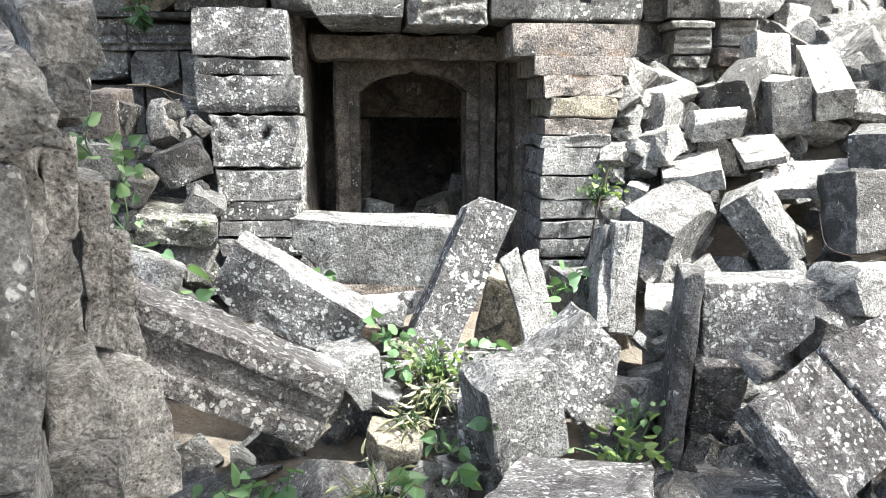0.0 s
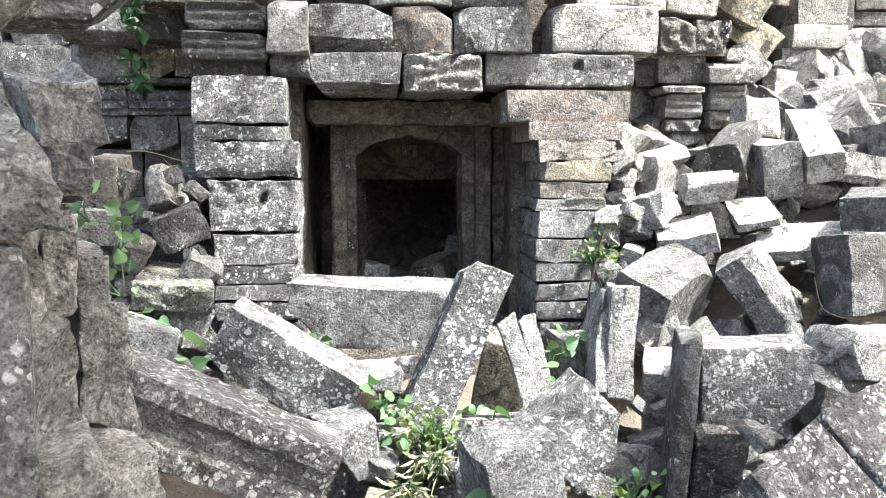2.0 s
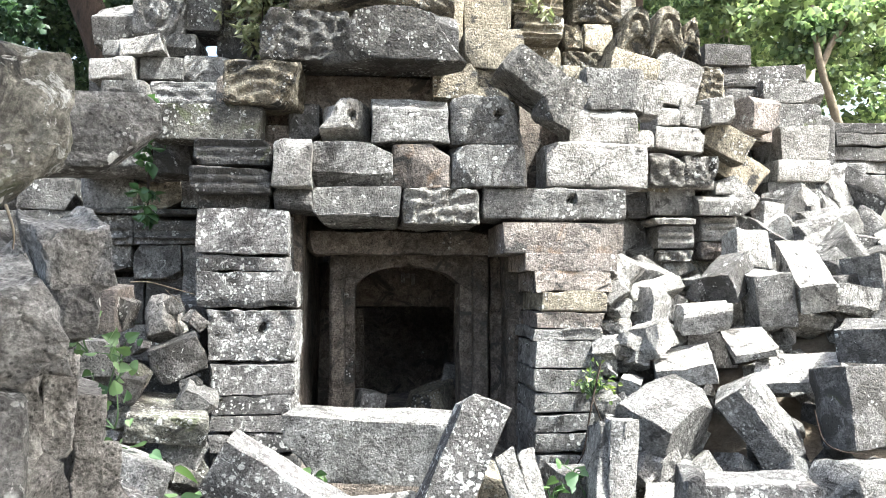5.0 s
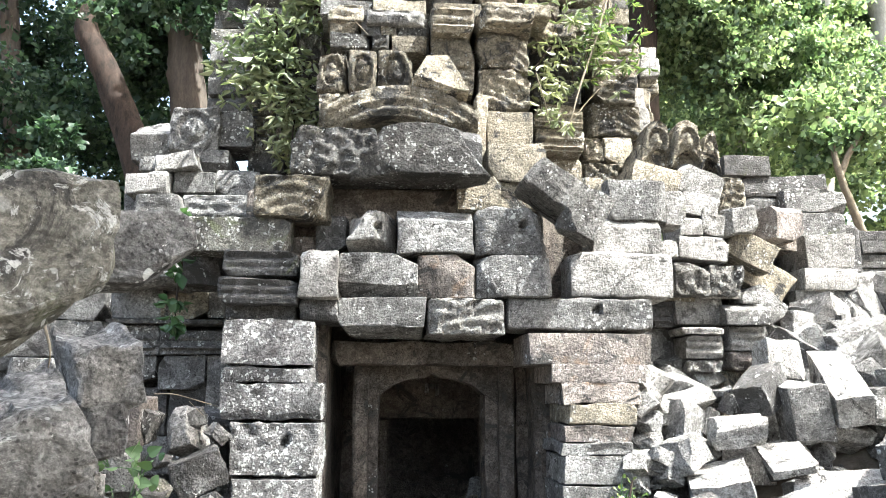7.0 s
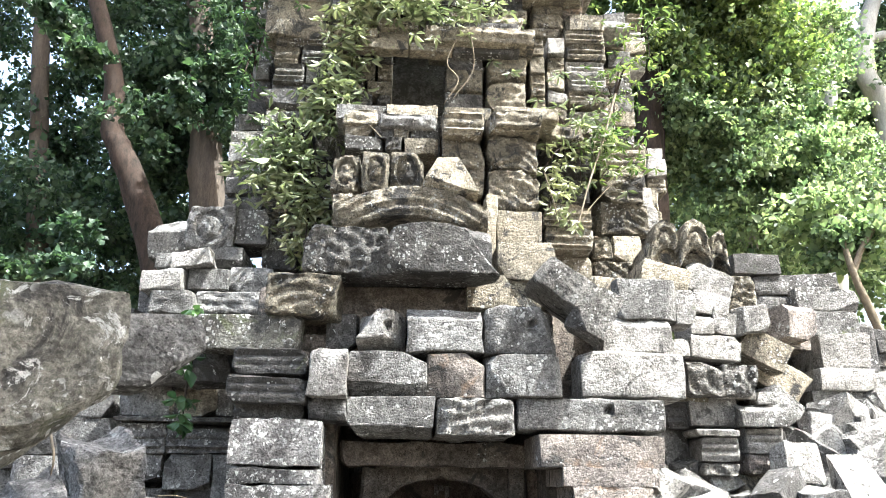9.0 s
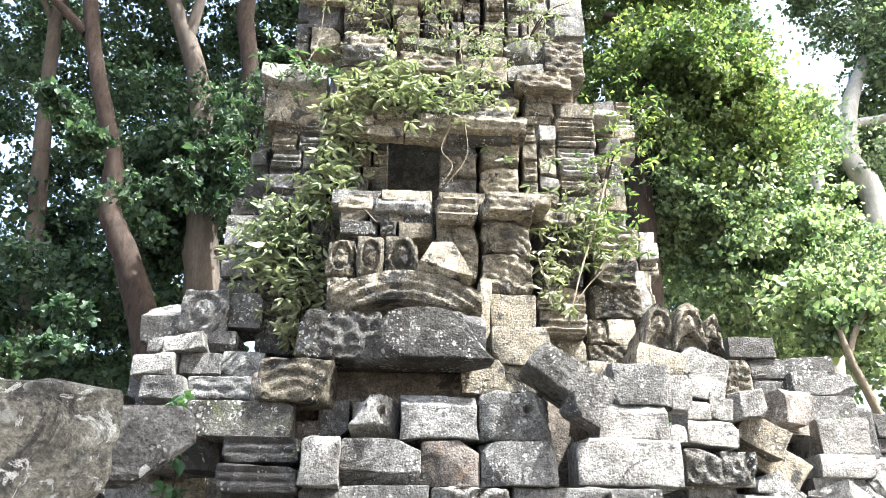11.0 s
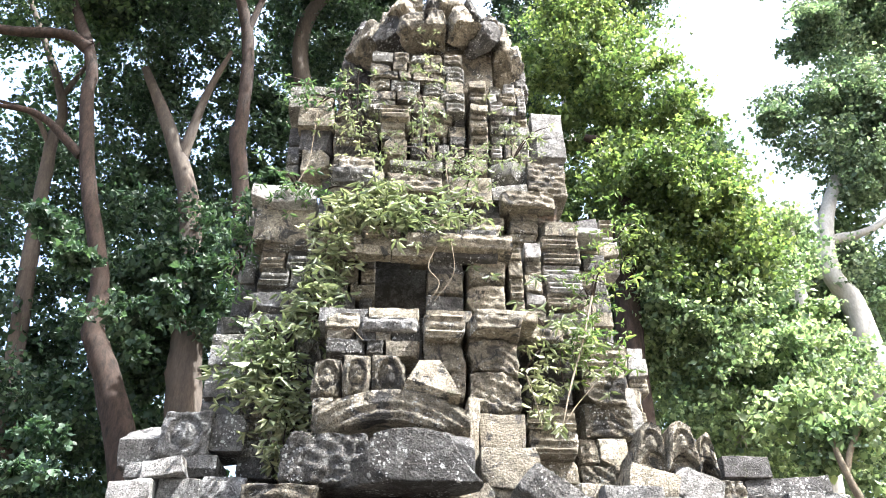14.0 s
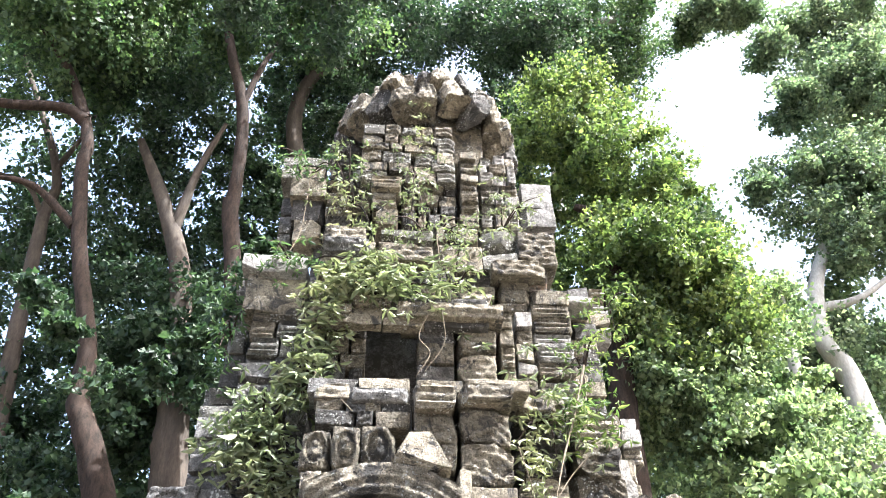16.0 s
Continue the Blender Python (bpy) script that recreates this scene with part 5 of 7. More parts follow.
fallen(1.590, 6.240, 1.789, 0.198, 0.13, 0.152, 17, 1, 26, PALE, cuts=4, label='small broken stone in the spill beside the pilaster')
fallen(1.607, 6.250, 1.490, 0.131, 0.13, 0.100, 11, -27, -15, GREY, cuts=4, label='small broken stone in the spill beside the pilaster')
fallen(1.687, 6.410, 1.959, 0.160, 0.13, 0.123, -17, -3, 10, PALE, cuts=4, label='small broken stone in the spill beside the pilaster')
fallen(1.686, 6.250, 1.477, 0.168, 0.13, 0.129, 16, 5, 37, PALE, cuts=4, label='small broken stone in the spill beside the pilaster')
fallen(1.685, 6.290, 1.653, 0.114, 0.13, 0.087, 2, -30, -6, GREY, cuts=4, label='small broken stone in the spill beside the pilaster')
fallen(1.600, 6.380, 1.834, 0.191, 0.13, 0.147, 19, -26, 39, PALE, cuts=4, label='small broken stone in the spill beside the pilaster')
fallen(1.773, 6.420, 2.070, 0.128, 0.13, 0.098, 2, -6, -5, PALE, cuts=4, label='small broken stone in the spill beside the pilaster')
fallen(1.750, 6.190, 1.703, 0.117, 0.13, 0.090, -15, 24, 18, GREY, cuts=4, label='small broken stone in the spill beside the pilaster')
fallen(2.005, 6.020, 1.233, 0.247, 0.214, 0.183, -7, 23, -27, PALE, cuts=3, label='broken sandstone piece lodged in the rubble mound')
fallen(3.596, 6.930, 1.970, 0.332, 0.223, 0.246, -3, -35, -23, GREY, cuts=3, label='broken sandstone piece lodged in the rubble mound')
fallen(1.905, 7.180, 2.383, 0.220, 0.16, 0.163, -1, -4, 32, GREY, cuts=3, label='broken sandstone piece lodged in the rubble mound')
fallen(1.831, 6.420, 1.567, 0.313, 0.257, 0.232, -10, -36, -30, DARK, cuts=3, label='broken sandstone piece lodged in the rubble mound')
fallen(3.425, 6.370, 1.466, 0.242, 0.176, 0.179, -16, -36, 36, PALE, cuts=3, label='broken sandstone piece lodged in the rubble mound')
fallen(3.810, 7.330, 2.331, 0.378, 0.238, 0.280, -26, 26, -26, GREY, cuts=3, label='broken sandstone piece lodged in the rubble mound')
fallen(3.483, 6.290, 1.560, 0.255, 0.187, 0.189, -6, -21, 15, GREY, cuts=3, label='broken sandstone piece lodged in the rubble mound')
fallen(1.544, 5.620, 1.122, 0.179, 0.172, 0.133, -27, -33, 31, PALE, cuts=3, label='broken sandstone piece lodged in the rubble mound')
fallen(3.296, 7.060, 2.165, 0.231, 0.156, 0.171, -23, 32, -30, GREY, cuts=3, label='broken sandstone piece lodged in the rubble mound')
fallen(3.235, 5.640, 1.072, 0.170, 0.138, 0.126, -4, -18, -19, DARK, cuts=3, label='broken sandstone piece lodged in the rubble mound')
fallen(2.020, 6.730, 1.872, 0.296, 0.23, 0.220, 12, 38, -4, PALE, cuts=3, label='broken sandstone piece lodged in the rubble mound')
fallen(2.217, 5.770, 1.056, 0.239, 0.211, 0.177, -7, 32, 22, GREY, cuts=3, label='broken sandstone piece lodged in the rubble mound')
fallen(3.226, 6.030, 1.358, 0.313, 0.243, 0.232, -13, 20, -24, GREY, cuts=3, label='broken sandstone piece lodged in the rubble mound')
fallen(3.791, 7.100, 2.206, 0.340, 0.22, 0.252, 20, 25, -3, DARK, cuts=3, label='broken sandstone piece lodged in the rubble mound')
fallen(3.302, 6.380, 1.633, 0.244, 0.18, 0.181, 1, 20, -25, PALE, cuts=3, label='broken sandstone piece lodged in the rubble mound')
fallen(2.700, 7.630, 2.766, 0.397, 0.258, 0.294, -12, 4, 8, GREY, cuts=3, label='broken sandstone piece lodged in the rubble mound')
fallen(3.094, 6.400, 1.530, 0.187, 0.14, 0.139, -25, -17, 17, GREY, cuts=3, label='broken sandstone piece lodged in the rubble mound')
fallen(3.314, 7.400, 2.541, 0.424, 0.273, 0.314, 10, 34, -27, DARK, cuts=3, label='broken sandstone piece lodged in the rubble mound')
fallen(2.512, 6.660, 1.749, 0.366, 0.277, 0.271, -7, 5, -27, PALE, cuts=3, label='broken sandstone piece lodged in the rubble mound')
fallen(3.498, 6.210, 1.490, 0.263, 0.194, 0.194, -15, 21, 6, GREY, cuts=3, label='broken sandstone piece lodged in the rubble mound')
fallen(2.458, 5.660, 1.082, 0.272, 0.239, 0.201, 17, 40, -36, GREY, cuts=3, label='broken sandstone piece lodged in the rubble mound')
fallen(2.797, 5.730, 1.066, 0.267, 0.224, 0.198, -27, -36, -11, DARK, cuts=3, label='broken sandstone piece lodged in the rubble mound')
fallen(2.762, 6.570, 1.790, 0.258, 0.194, 0.191, -22, -6, -38, PALE, cuts=3, label='broken sandstone piece lodged in the rubble mound')
fallen(3.055, 6.030, 1.347, 0.268, 0.212, 0.199, -12, -3, 11, GREY, cuts=3, label='broken sandstone piece lodged in the rubble mound')
fallen(3.629, 6.730, 1.852, 0.319, 0.219, 0.236, 11, 16, 3, GREY, cuts=3, label='broken sandstone piece lodged in the rubble mound')
fallen(1.654, 5.650, 1.035, 0.143, 0.135, 0.106, 12, 18, 6, DARK, cuts=3, label='broken sandstone piece lodged in the rubble mound')
fallen(2.841, 6.920, 1.980, 0.289, 0.206, 0.214, -19, -22, 24, PALE, cuts=3, label='broken sandstone piece lodged in the rubble mound')
fallen(3.625, 7.160, 2.334, 0.338, 0.22, 0.251, -18, -26, -39, GREY, cuts=3, label='broken sandstone piece lodged in the rubble mound')
fallen(1.614, 6.100, 1.399, 0.172, 0.151, 0.127, -30, -38, -24, DARK, cuts=3, label='broken sandstone piece lodged in the rubble mound')
fallen(2.829, 6.390, 1.496, 0.155, 0.119, 0.115, -9, 0, -29, PALE, cuts=3, label='broken sandstone piece lodged in the rubble mound')
fallen(2.253, 5.850, 1.083, 0.135, 0.117, 0.100, -24, 26, 25, GREY, cuts=3, label='broken sandstone piece lodged in the rubble mound')
fallen(1.832, 5.800, 1.094, 0.264, 0.239, 0.196, -4, -26, 14, GREY, cuts=3, label='broken sandstone piece lodged in the rubble mound')
fallen(3.230, 7.600, 2.674, 0.354, 0.224, 0.262, 20, 4, 36, DARK, cuts=3, label='broken sandstone piece lodged in the rubble mound')
fallen(3.064, 7.630, 2.730, 0.289, 0.183, 0.214, -29, -4, -32, PALE, cuts=3, label='broken sandstone piece lodged in the rubble mound')
fallen(3.506, 6.900, 2.122, 0.211, 0.143, 0.156, 14, -1, -7, GREY, cuts=3, label='broken sandstone piece lodged in the rubble mound')
fallen(2.571, 7.170, 2.205, 0.172, 0.12, 0.127, 15, -13, -16, GREY, cuts=3, label='broken sandstone piece lodged in the rubble mound')
fallen(1.780, 6.140, 1.293, 0.322, 0.278, 0.239, 1, -21, 0, DARK, cuts=3, label='broken sandstone piece lodged in the rubble mound')
fallen(1.916, 5.840, 1.100, 0.210, 0.187, 0.155, 5, 23, 19, PALE, cuts=3, label='broken sandstone piece lodged in the rubble mound')
fallen(2.993, 5.630, 1.011, 0.260, 0.217, 0.193, 0, -28, -12, GREY, cuts=3, label='broken sandstone piece lodged in the rubble mound')
fallen(2.977, 6.980, 2.077, 0.386, 0.27, 0.286, -16, 14, 36, GREY, cuts=3, label='broken sandstone piece lodged in the rubble mound')
fallen(3.951, 7.030, 2.075, 0.214, 0.138, 0.159, -26, 16, 1, DARK, cuts=3, label='broken sandstone piece lodged in the rubble mound')
fallen(4.353, 7.410, 2.519, 0.261, 0.155, 0.193, -29, 0, 11, PALE, cuts=3, label='broken sandstone piece lodged in the rubble mound')
fallen(2.641, 7.070, 2.133, 0.193, 0.136, 0.143, 12, 17, 12, GREY, cuts=3, label='broken sandstone piece lodged in the rubble mound')
fallen(3.052, 6.740, 1.772, 0.287, 0.206, 0.212, -18, -38, -39, GREY, cuts=3, label='broken sandstone piece lodged in the rubble mound')
fallen(3.586, 6.350, 1.558, 0.275, 0.198, 0.203, 0, 34, -27, DARK, cuts=3, label='broken sandstone piece lodged in the rubble mound')
fallen(3.383, 7.390, 2.570, 0.434, 0.279, 0.322, 5, -37, -15, PALE, cuts=3, label='broken sandstone piece lodged in the rubble mound')
fallen(1.861, 5.670, 1.112, 0.137, 0.127, 0.101, 15, 0, 22, GREY, cuts=3, label='broken sandstone piece lodged in the rubble mound')
fallen(2.457, 5.560, 1.049, 0.265, 0.236, 0.196, -27, 21, 19, GREY, cuts=3, label='broken sandstone piece lodged in the rubble mound')
fallen(3.280, 7.280, 2.275, 0.376, 0.247, 0.279, 20, -33, 25, DARK, cuts=3, label='broken sandstone piece lodged in the rubble mound')
fallen(3.178, 6.300, 1.484, 0.358, 0.269, 0.265, 12, -20, -25, PALE, cuts=3, label='broken sandstone piece lodged in the rubble mound')
fallen(2.764, 6.290, 1.557, 0.316, 0.248, 0.234, -9, -3, 32, GREY, cuts=3, label='broken sandstone piece lodged in the rubble mound')
fallen(2.980, 6.850, 1.949, 0.191, 0.136, 0.141, -11, -20, 5, GREY, cuts=3, label='broken sandstone piece lodged in the rubble mound')
fallen(2.885, 7.690, 2.721, 0.285, 0.182, 0.211, -26, -9, 30, DARK, cuts=3, label='broken sandstone piece lodged in the rubble mound')
fallen(2.887, 5.580, 1.049, 0.227, 0.193, 0.168, -18, 21, 30, PALE, cuts=3, label='broken sandstone piece lodged in the rubble mound')
fallen(2.087, 7.450, 2.675, 0.370, 0.255, 0.274, -5, -28, 30, GREY, cuts=3, label='broken sandstone piece lodged in the rubble mound')
fallen(2.186, 7.310, 2.406, 0.279, 0.196, 0.207, 15, -16, 16, GREY, cuts=3, label='broken sandstone piece lodged in the rubble mound')
fallen(2.304, 6.830, 1.991, 0.269, 0.201, 0.199, 3, 26, 22, DARK, cuts=3, label='broken sandstone piece lodged in the rubble mound')
fallen(2.818, 6.400, 1.607, 0.246, 0.189, 0.182, -9, -27, -27, PALE, cuts=3, label='broken sandstone piece lodged in the rubble mound')
fallen(2.074, 6.540, 1.789, 0.263, 0.209, 0.194, -22, -37, 5, GREY, cuts=3, label='broken sandstone piece lodged in the rubble mound')
fallen(2.001, 6.730, 1.856, 0.220, 0.171, 0.163, 14, 14, 36, GREY, cuts=3, label='broken sandstone piece lodged in the rubble mound')
fallen(2.028, 6.910, 1.989, 0.361, 0.272, 0.267, -22, -31, -17, DARK, cuts=3, label='broken sandstone piece lodged in the rubble mound')
fallen(2.464, 7.340, 2.372, 0.313, 0.215, 0.232, -21, -13, 26, PALE, cuts=3, label='broken sandstone piece lodged in the rubble mound')
fallen(1.439, 5.740, 1.160, 0.293, 0.277, 0.217, -20, 24, 0, GREY, cuts=3, label='broken sandstone piece lodged in the rubble mound')
fallen(2.494, 5.790, 1.187, 0.313, 0.27, 0.232, -16, 8, -39, GREY, cuts=3, label='broken sandstone piece lodged in the rubble mound')
fallen(2.587, 5.840, 1.096, 0.181, 0.153, 0.134, -20, -22, 23, DARK, cuts=3, label='broken sandstone piece lodged in the rubble mound')
fallen(1.938, 5.680, 1.097, 0.196, 0.18, 0.145, -12, -31, 9, PALE, cuts=3, label='broken sandstone piece lodged in the rubble mound')
fallen(2.672, 6.680, 1.758, 0.230, 0.171, 0.170, -11, -35, 34, GREY, cuts=3, label='broken sandstone piece lodged in the rubble mound')
fallen(3.658, 7.610, 2.799, 0.432, 0.265, 0.320, 15, 14, -39, GREY, cuts=3, label='broken sandstone piece lodged in the rubble mound')
fallen(2.598, 5.430, 1.022, 0.257, 0.231, 0.190, 10, -18, 39, DARK, cuts=3, label='broken sandstone piece lodged in the rubble mound')
fallen(1.845, 6.650, 1.785, 0.343, 0.272, 0.254, -27, -28, 0, PALE, cuts=3, label='broken sandstone piece lodged in the rubble mound')
fallen(1.792, 6.030, 1.227, 0.200, 0.176, 0.148, 2, 28, 5, GREY, cuts=3, label='broken sandstone piece lodged in the rubble mound')
fallen(3.854, 7.210, 2.286, 0.406, 0.258, 0.301, -18, 25, -10, GREY, cuts=3, label='broken sandstone piece lodged in the rubble mound')
fallen(2.151, 6.260, 1.541, 0.224, 0.185, 0.166, -23, 12, 0, DARK, cuts=3, label='broken sandstone piece lodged in the rubble mound')
fallen(2.218, 7.220, 2.224, 0.388, 0.275, 0.287, -8, 25, 8, PALE, cuts=3, label='broken sandstone piece lodged in the rubble mound')
fallen(3.446, 6.020, 1.251, 0.365, 0.277, 0.270, -11, -20, -38, GREY, cuts=3, label='broken sandstone piece lodged in the rubble mound')
fallen(2.856, 6.000, 1.374, 0.148, 0.12, 0.110, 9, -3, 30, DARK, cuts=3, label='broken sandstone piece lodged in the rubble mound')
fallen(1.660, 5.660, 1.175, 0.227, 0.214, 0.168, 14, -35, 26, PALE, cuts=3, label='broken sandstone piece lodged in the rubble mound')
fallen(3.136, 6.370, 1.439, 0.231, 0.173, 0.171, -11, -23, 6, GREY, cuts=3, label='broken sandstone piece lodged in the rubble mound')
fallen(2.225, 5.620, 0.992, 0.255, 0.229, 0.189, 13, 40, 29, DARK, cuts=3, label='broken sandstone piece lodged in the rubble mound')
fallen(-1.479, 5.990, 2.019, 0.150, 0.138, 0.111, -20, -4, 3, GREY, cuts=3, label='broken sandstone piece lodged beside the pillar')
fallen(-1.040, 5.970, 1.979, 0.116, 0.11, 0.086, 5, 40, 34, GREY, cuts=3, label='broken sandstone piece lodged beside the pillar')
fallen(-1.190, 5.320, 1.182, 0.179, 0.189, 0.133, 20, 31, -34, DARK, cuts=3, label='broken sandstone piece lodged beside the pillar')
fallen(-0.968, 5.430, 1.167, 0.166, 0.173, 0.123, 4, 31, 32, MOSSY, cuts=3, label='broken sandstone piece lodged beside the pillar')
fallen(-0.957, 5.650, 1.544, 0.195, 0.196, 0.144, 13, 34, 14, GREY, cuts=3, label='broken sandstone piece lodged beside the pillar')
fallen(-1.247, 5.450, 1.275, 0.116, 0.119, 0.086, 0, 14, 23, GREY, cuts=3, label='broken sandstone piece lodged beside the pillar')
fallen(-1.236, 5.590, 1.421, 0.115, 0.115, 0.085, -8, -11, 31, DARK, cuts=3, label='broken sandstone piece lodged beside the pillar')
fallen(-1.544, 5.730, 1.631, 0.142, 0.136, 0.105, 12, -39, -2, MOSSY, cuts=3, label='broken sandstone piece lodged beside the pillar')
fallen(-1.490, 5.740, 1.658, 0.144, 0.139, 0.107, -17, 22, 39, GREY, cuts=3, label='broken sandstone piece lodged beside the pillar')
fallen(-1.498, 5.700, 1.442, 0.133, 0.128, 0.099, -10, -11, -16, GREY, cuts=3, label='broken sandstone piece lodged beside the pillar')
fallen(-1.001, 5.330, 1.058, 0.174, 0.184, 0.129, -6, 32, -28, DARK, cuts=3, label='broken sandstone piece lodged beside the pillar')
fallen(-1.606, 5.880, 1.809, 0.121, 0.112, 0.089, -15, 6, -28, MOSSY, cuts=3, label='broken sandstone piece lodged beside the pillar')
fallen(-1.218, 5.720, 1.511, 0.142, 0.139, 0.105, -13, 34, -24, GREY, cuts=3, label='broken sandstone piece lodged beside the pillar')
fallen(-1.208, 5.960, 2.063, 0.129, 0.121, 0.096, -3, -23, 33, GREY, cuts=3, label='broken sandstone piece lodged beside the pillar')
fallen(-1.592, 5.600, 1.377, 0.195, 0.19, 0.144, -20, -37, 16, DARK, cuts=3, label='broken sandstone piece lodged beside the pillar')
fallen(-1.297, 5.670, 1.691, 0.136, 0.135, 0.101, 17, 19, 2, MOSSY, cuts=3, label='broken sandstone piece lodged beside the pillar')
fallen(-1.450, 5.720, 1.470, 0.128, 0.124, 0.095, -16, -31, -12, GREY, cuts=3, label='broken sandstone piece lodged beside the pillar')
fallen(-1.365, 5.470, 1.283, 0.153, 0.155, 0.113, -5, -1, 1, GREY, cuts=3, label='broken sandstone piece lodged beside the pillar')
fallen(-1.004, 5.710, 1.636, 0.109, 0.108, 0.081, -18, -16, -11, DARK, cuts=3, label='broken sandstone piece lodged beside the pillar')
fallen(-1.205, 5.430, 1.222, 0.200, 0.206, 0.148, 19, 36, -23, MOSSY, cuts=3, label='broken sandstone piece lodged beside the pillar')
fallen(-1.554, 5.800, 1.592, 0.221, 0.209, 0.164, -16, -37, 30, GREY, cuts=3, label='broken sandstone piece lodged beside the pillar')
fallen(-1.499, 5.920, 2.063, 0.233, 0.217, 0.173, 3, 24, -1, GREY, cuts=3, label='broken sandstone piece lodged beside the pillar')
fallen(-1.329, 5.810, 1.843, 0.120, 0.115, 0.089, -1, -34, -26, DARK, cuts=3, label='broken sandstone piece lodged beside the pillar')
fallen(-1.316, 5.600, 1.480, 0.139, 0.139, 0.103, -13, -23, 0, MOSSY, cuts=3, label='broken sandstone piece lodged beside the pillar')
fallen(-1.021, 5.580, 1.320, 0.207, 0.209, 0.153, 4, 22, 22, GREY, cuts=3, label='broken sandstone piece lodged beside the pillar')
fallen(-1.216, 5.370, 1.195, 0.142, 0.148, 0.105, -1, -4, 20, GREY, cuts=3, label='broken sandstone piece lodged beside the pillar')
fallen(0.321, 4.550, 0.549, 0.079, 0.066, 0.059, 14, 33, -34, GREY, cuts=3, label='broken sandstone piece on the ground between blocks')
fallen(1.160, 5.320, 0.914, 0.088, 0.061, 0.065, -7, 27, 23, WARM, cuts=3, label='broken sandstone piece on the ground between blocks')
fallen(0.390, 5.210, 0.792, 0.116, 0.084, 0.086, -1, 22, -21, PALE, cuts=3, label='broken sandstone piece on the ground between blocks')
fallen(1.177, 4.870, 0.646, 0.175, 0.131, 0.130, -9, 11, -2, GREY, cuts=3, label='broken sandstone piece on the ground between blocks')
fallen(-0.426, 4.770, 0.521, 0.078, 0.061, 0.058, 6, 30, -13, GREY, cuts=3, label='broken sandstone piece on the ground between blocks')
fallen(0.548, 4.580, 0.450, 0.164, 0.133, 0.122, -9, -7, 18, WARM, cuts=3, label='broken sandstone piece on the ground between blocks')
fallen(0.313, 4.470, 0.480, 0.163, 0.137, 0.121, 4, -1, 12, PALE, cuts=3, label='broken sandstone piece on the ground between blocks')
fallen(0.584, 4.390, 0.474, 0.112, 0.095, 0.083, 19, -40, 18, GREY, cuts=3, label='broken sandstone piece on the ground between blocks')
fallen(-0.292, 5.120, 0.909, 0.164, 0.123, 0.121, -3, -28, -36, GREY, cuts=3, label='broken sandstone piece on the ground between blocks')
fallen(-0.338, 4.670, 0.614, 0.165, 0.135, 0.122, 6, 1, -33, WARM, cuts=3, label='broken sandstone piece on the ground between blocks')
fallen(0.339, 5.300, 0.932, 0.084, 0.061, 0.062, 10, -24, 17, PALE, cuts=3, label='broken sandstone piece on the ground between blocks')
fallen(-0.243, 4.870, 0.680, 0.157, 0.123, 0.116, 0, 0, 34, GREY, cuts=3, label='broken sandstone piece on the ground between blocks')
fallen(0.074, 5.290, 0.968, 0.167, 0.121, 0.123, -9, -29, -1, GREY, cuts=3, label='broken sandstone piece on the ground between blocks')
fallen(0.081, 5.100, 0.877, 0.109, 0.082, 0.080, 19, 16, 14, WARM, cuts=3, label='broken sandstone piece on the ground between blocks')
fallen(1.537, 5.200, 0.817, 0.112, 0.076, 0.083, 6, 0, -2, PALE, cuts=3, label='broken sandstone piece on the ground between blocks')
fallen(-0.430, 5.160, 0.761, 0.105, 0.077, 0.078, 6, 25, -20, GREY, cuts=3, label='broken sandstone piece on the ground between blocks')
fallen(1.144, 5.350, 0.856, 0.113, 0.077, 0.084, -20, -26, -24, GREY, cuts=3, label='broken sandstone piece on the ground between blocks')
fallen(0.007, 4.610, 0.600, 0.093, 0.078, 0.069, 6, -21, 23, WARM, cuts=3, label='broken sandstone piece on the ground between blocks')
fallen(0.730, 4.460, 0.391, 0.150, 0.123, 0.111, 6, -14, -37, PALE, cuts=3, label='broken sandstone piece on the ground between blocks')
fallen(0.259, 4.840, 0.720, 0.161, 0.128, 0.119, -6, 7, 18, GREY, cuts=3, label='broken sandstone piece on the ground between blocks')
fallen(0.003, 4.820, 0.717, 0.174, 0.139, 0.129, 9, 27, -17, GREY, cuts=3, label='broken sandstone piece on the ground between blocks')
fallen(0.112, 4.940, 0.769, 0.152, 0.118, 0.113, -4, -20, -30, WARM, cuts=3, label='broken sandstone piece on the ground between blocks')
fallen(-0.464, 5.030, 0.768, 0.131, 0.099, 0.097, 19, -36, 4, PALE, cuts=3, label='broken sandstone piece on the ground between blocks')
fallen(1.389, 5.110, 0.848, 0.107, 0.076, 0.079, 4, 40, -20, GREY, cuts=3, label='broken sandstone piece on the ground between blocks')
fallen(1.036, 4.780, 0.582, 0.164, 0.126, 0.122, -18, 30, 3, GREY, cuts=3, label='broken sandstone piece on the ground between blocks')
fallen(-0.353, 4.780, 0.613, 0.128, 0.101, 0.094, -11, 34, 36, WARM, cuts=3, label='broken sandstone piece on the ground between blocks')
fallen(0.867, 4.420, 0.434, 0.112, 0.092, 0.083, 5, -40, 36, PALE, cuts=3, label='broken sandstone piece on the ground between blocks')
fallen(0.562, 4.410, 0.464, 0.106, 0.09, 0.079, 12, 31, -25, GREY, cuts=3, label='broken sandstone piece on the ground between blocks')
fallen(0.925, 4.870, 0.675, 0.157, 0.119, 0.116, -9, -23, 9, GREY, cuts=3, label='broken sandstone piece on the ground between blocks')
fallen(-0.163, 5.120, 0.921, 0.116, 0.087, 0.086, 14, -35, 23, WARM, cuts=3, label='broken sandstone piece on the ground between blocks')
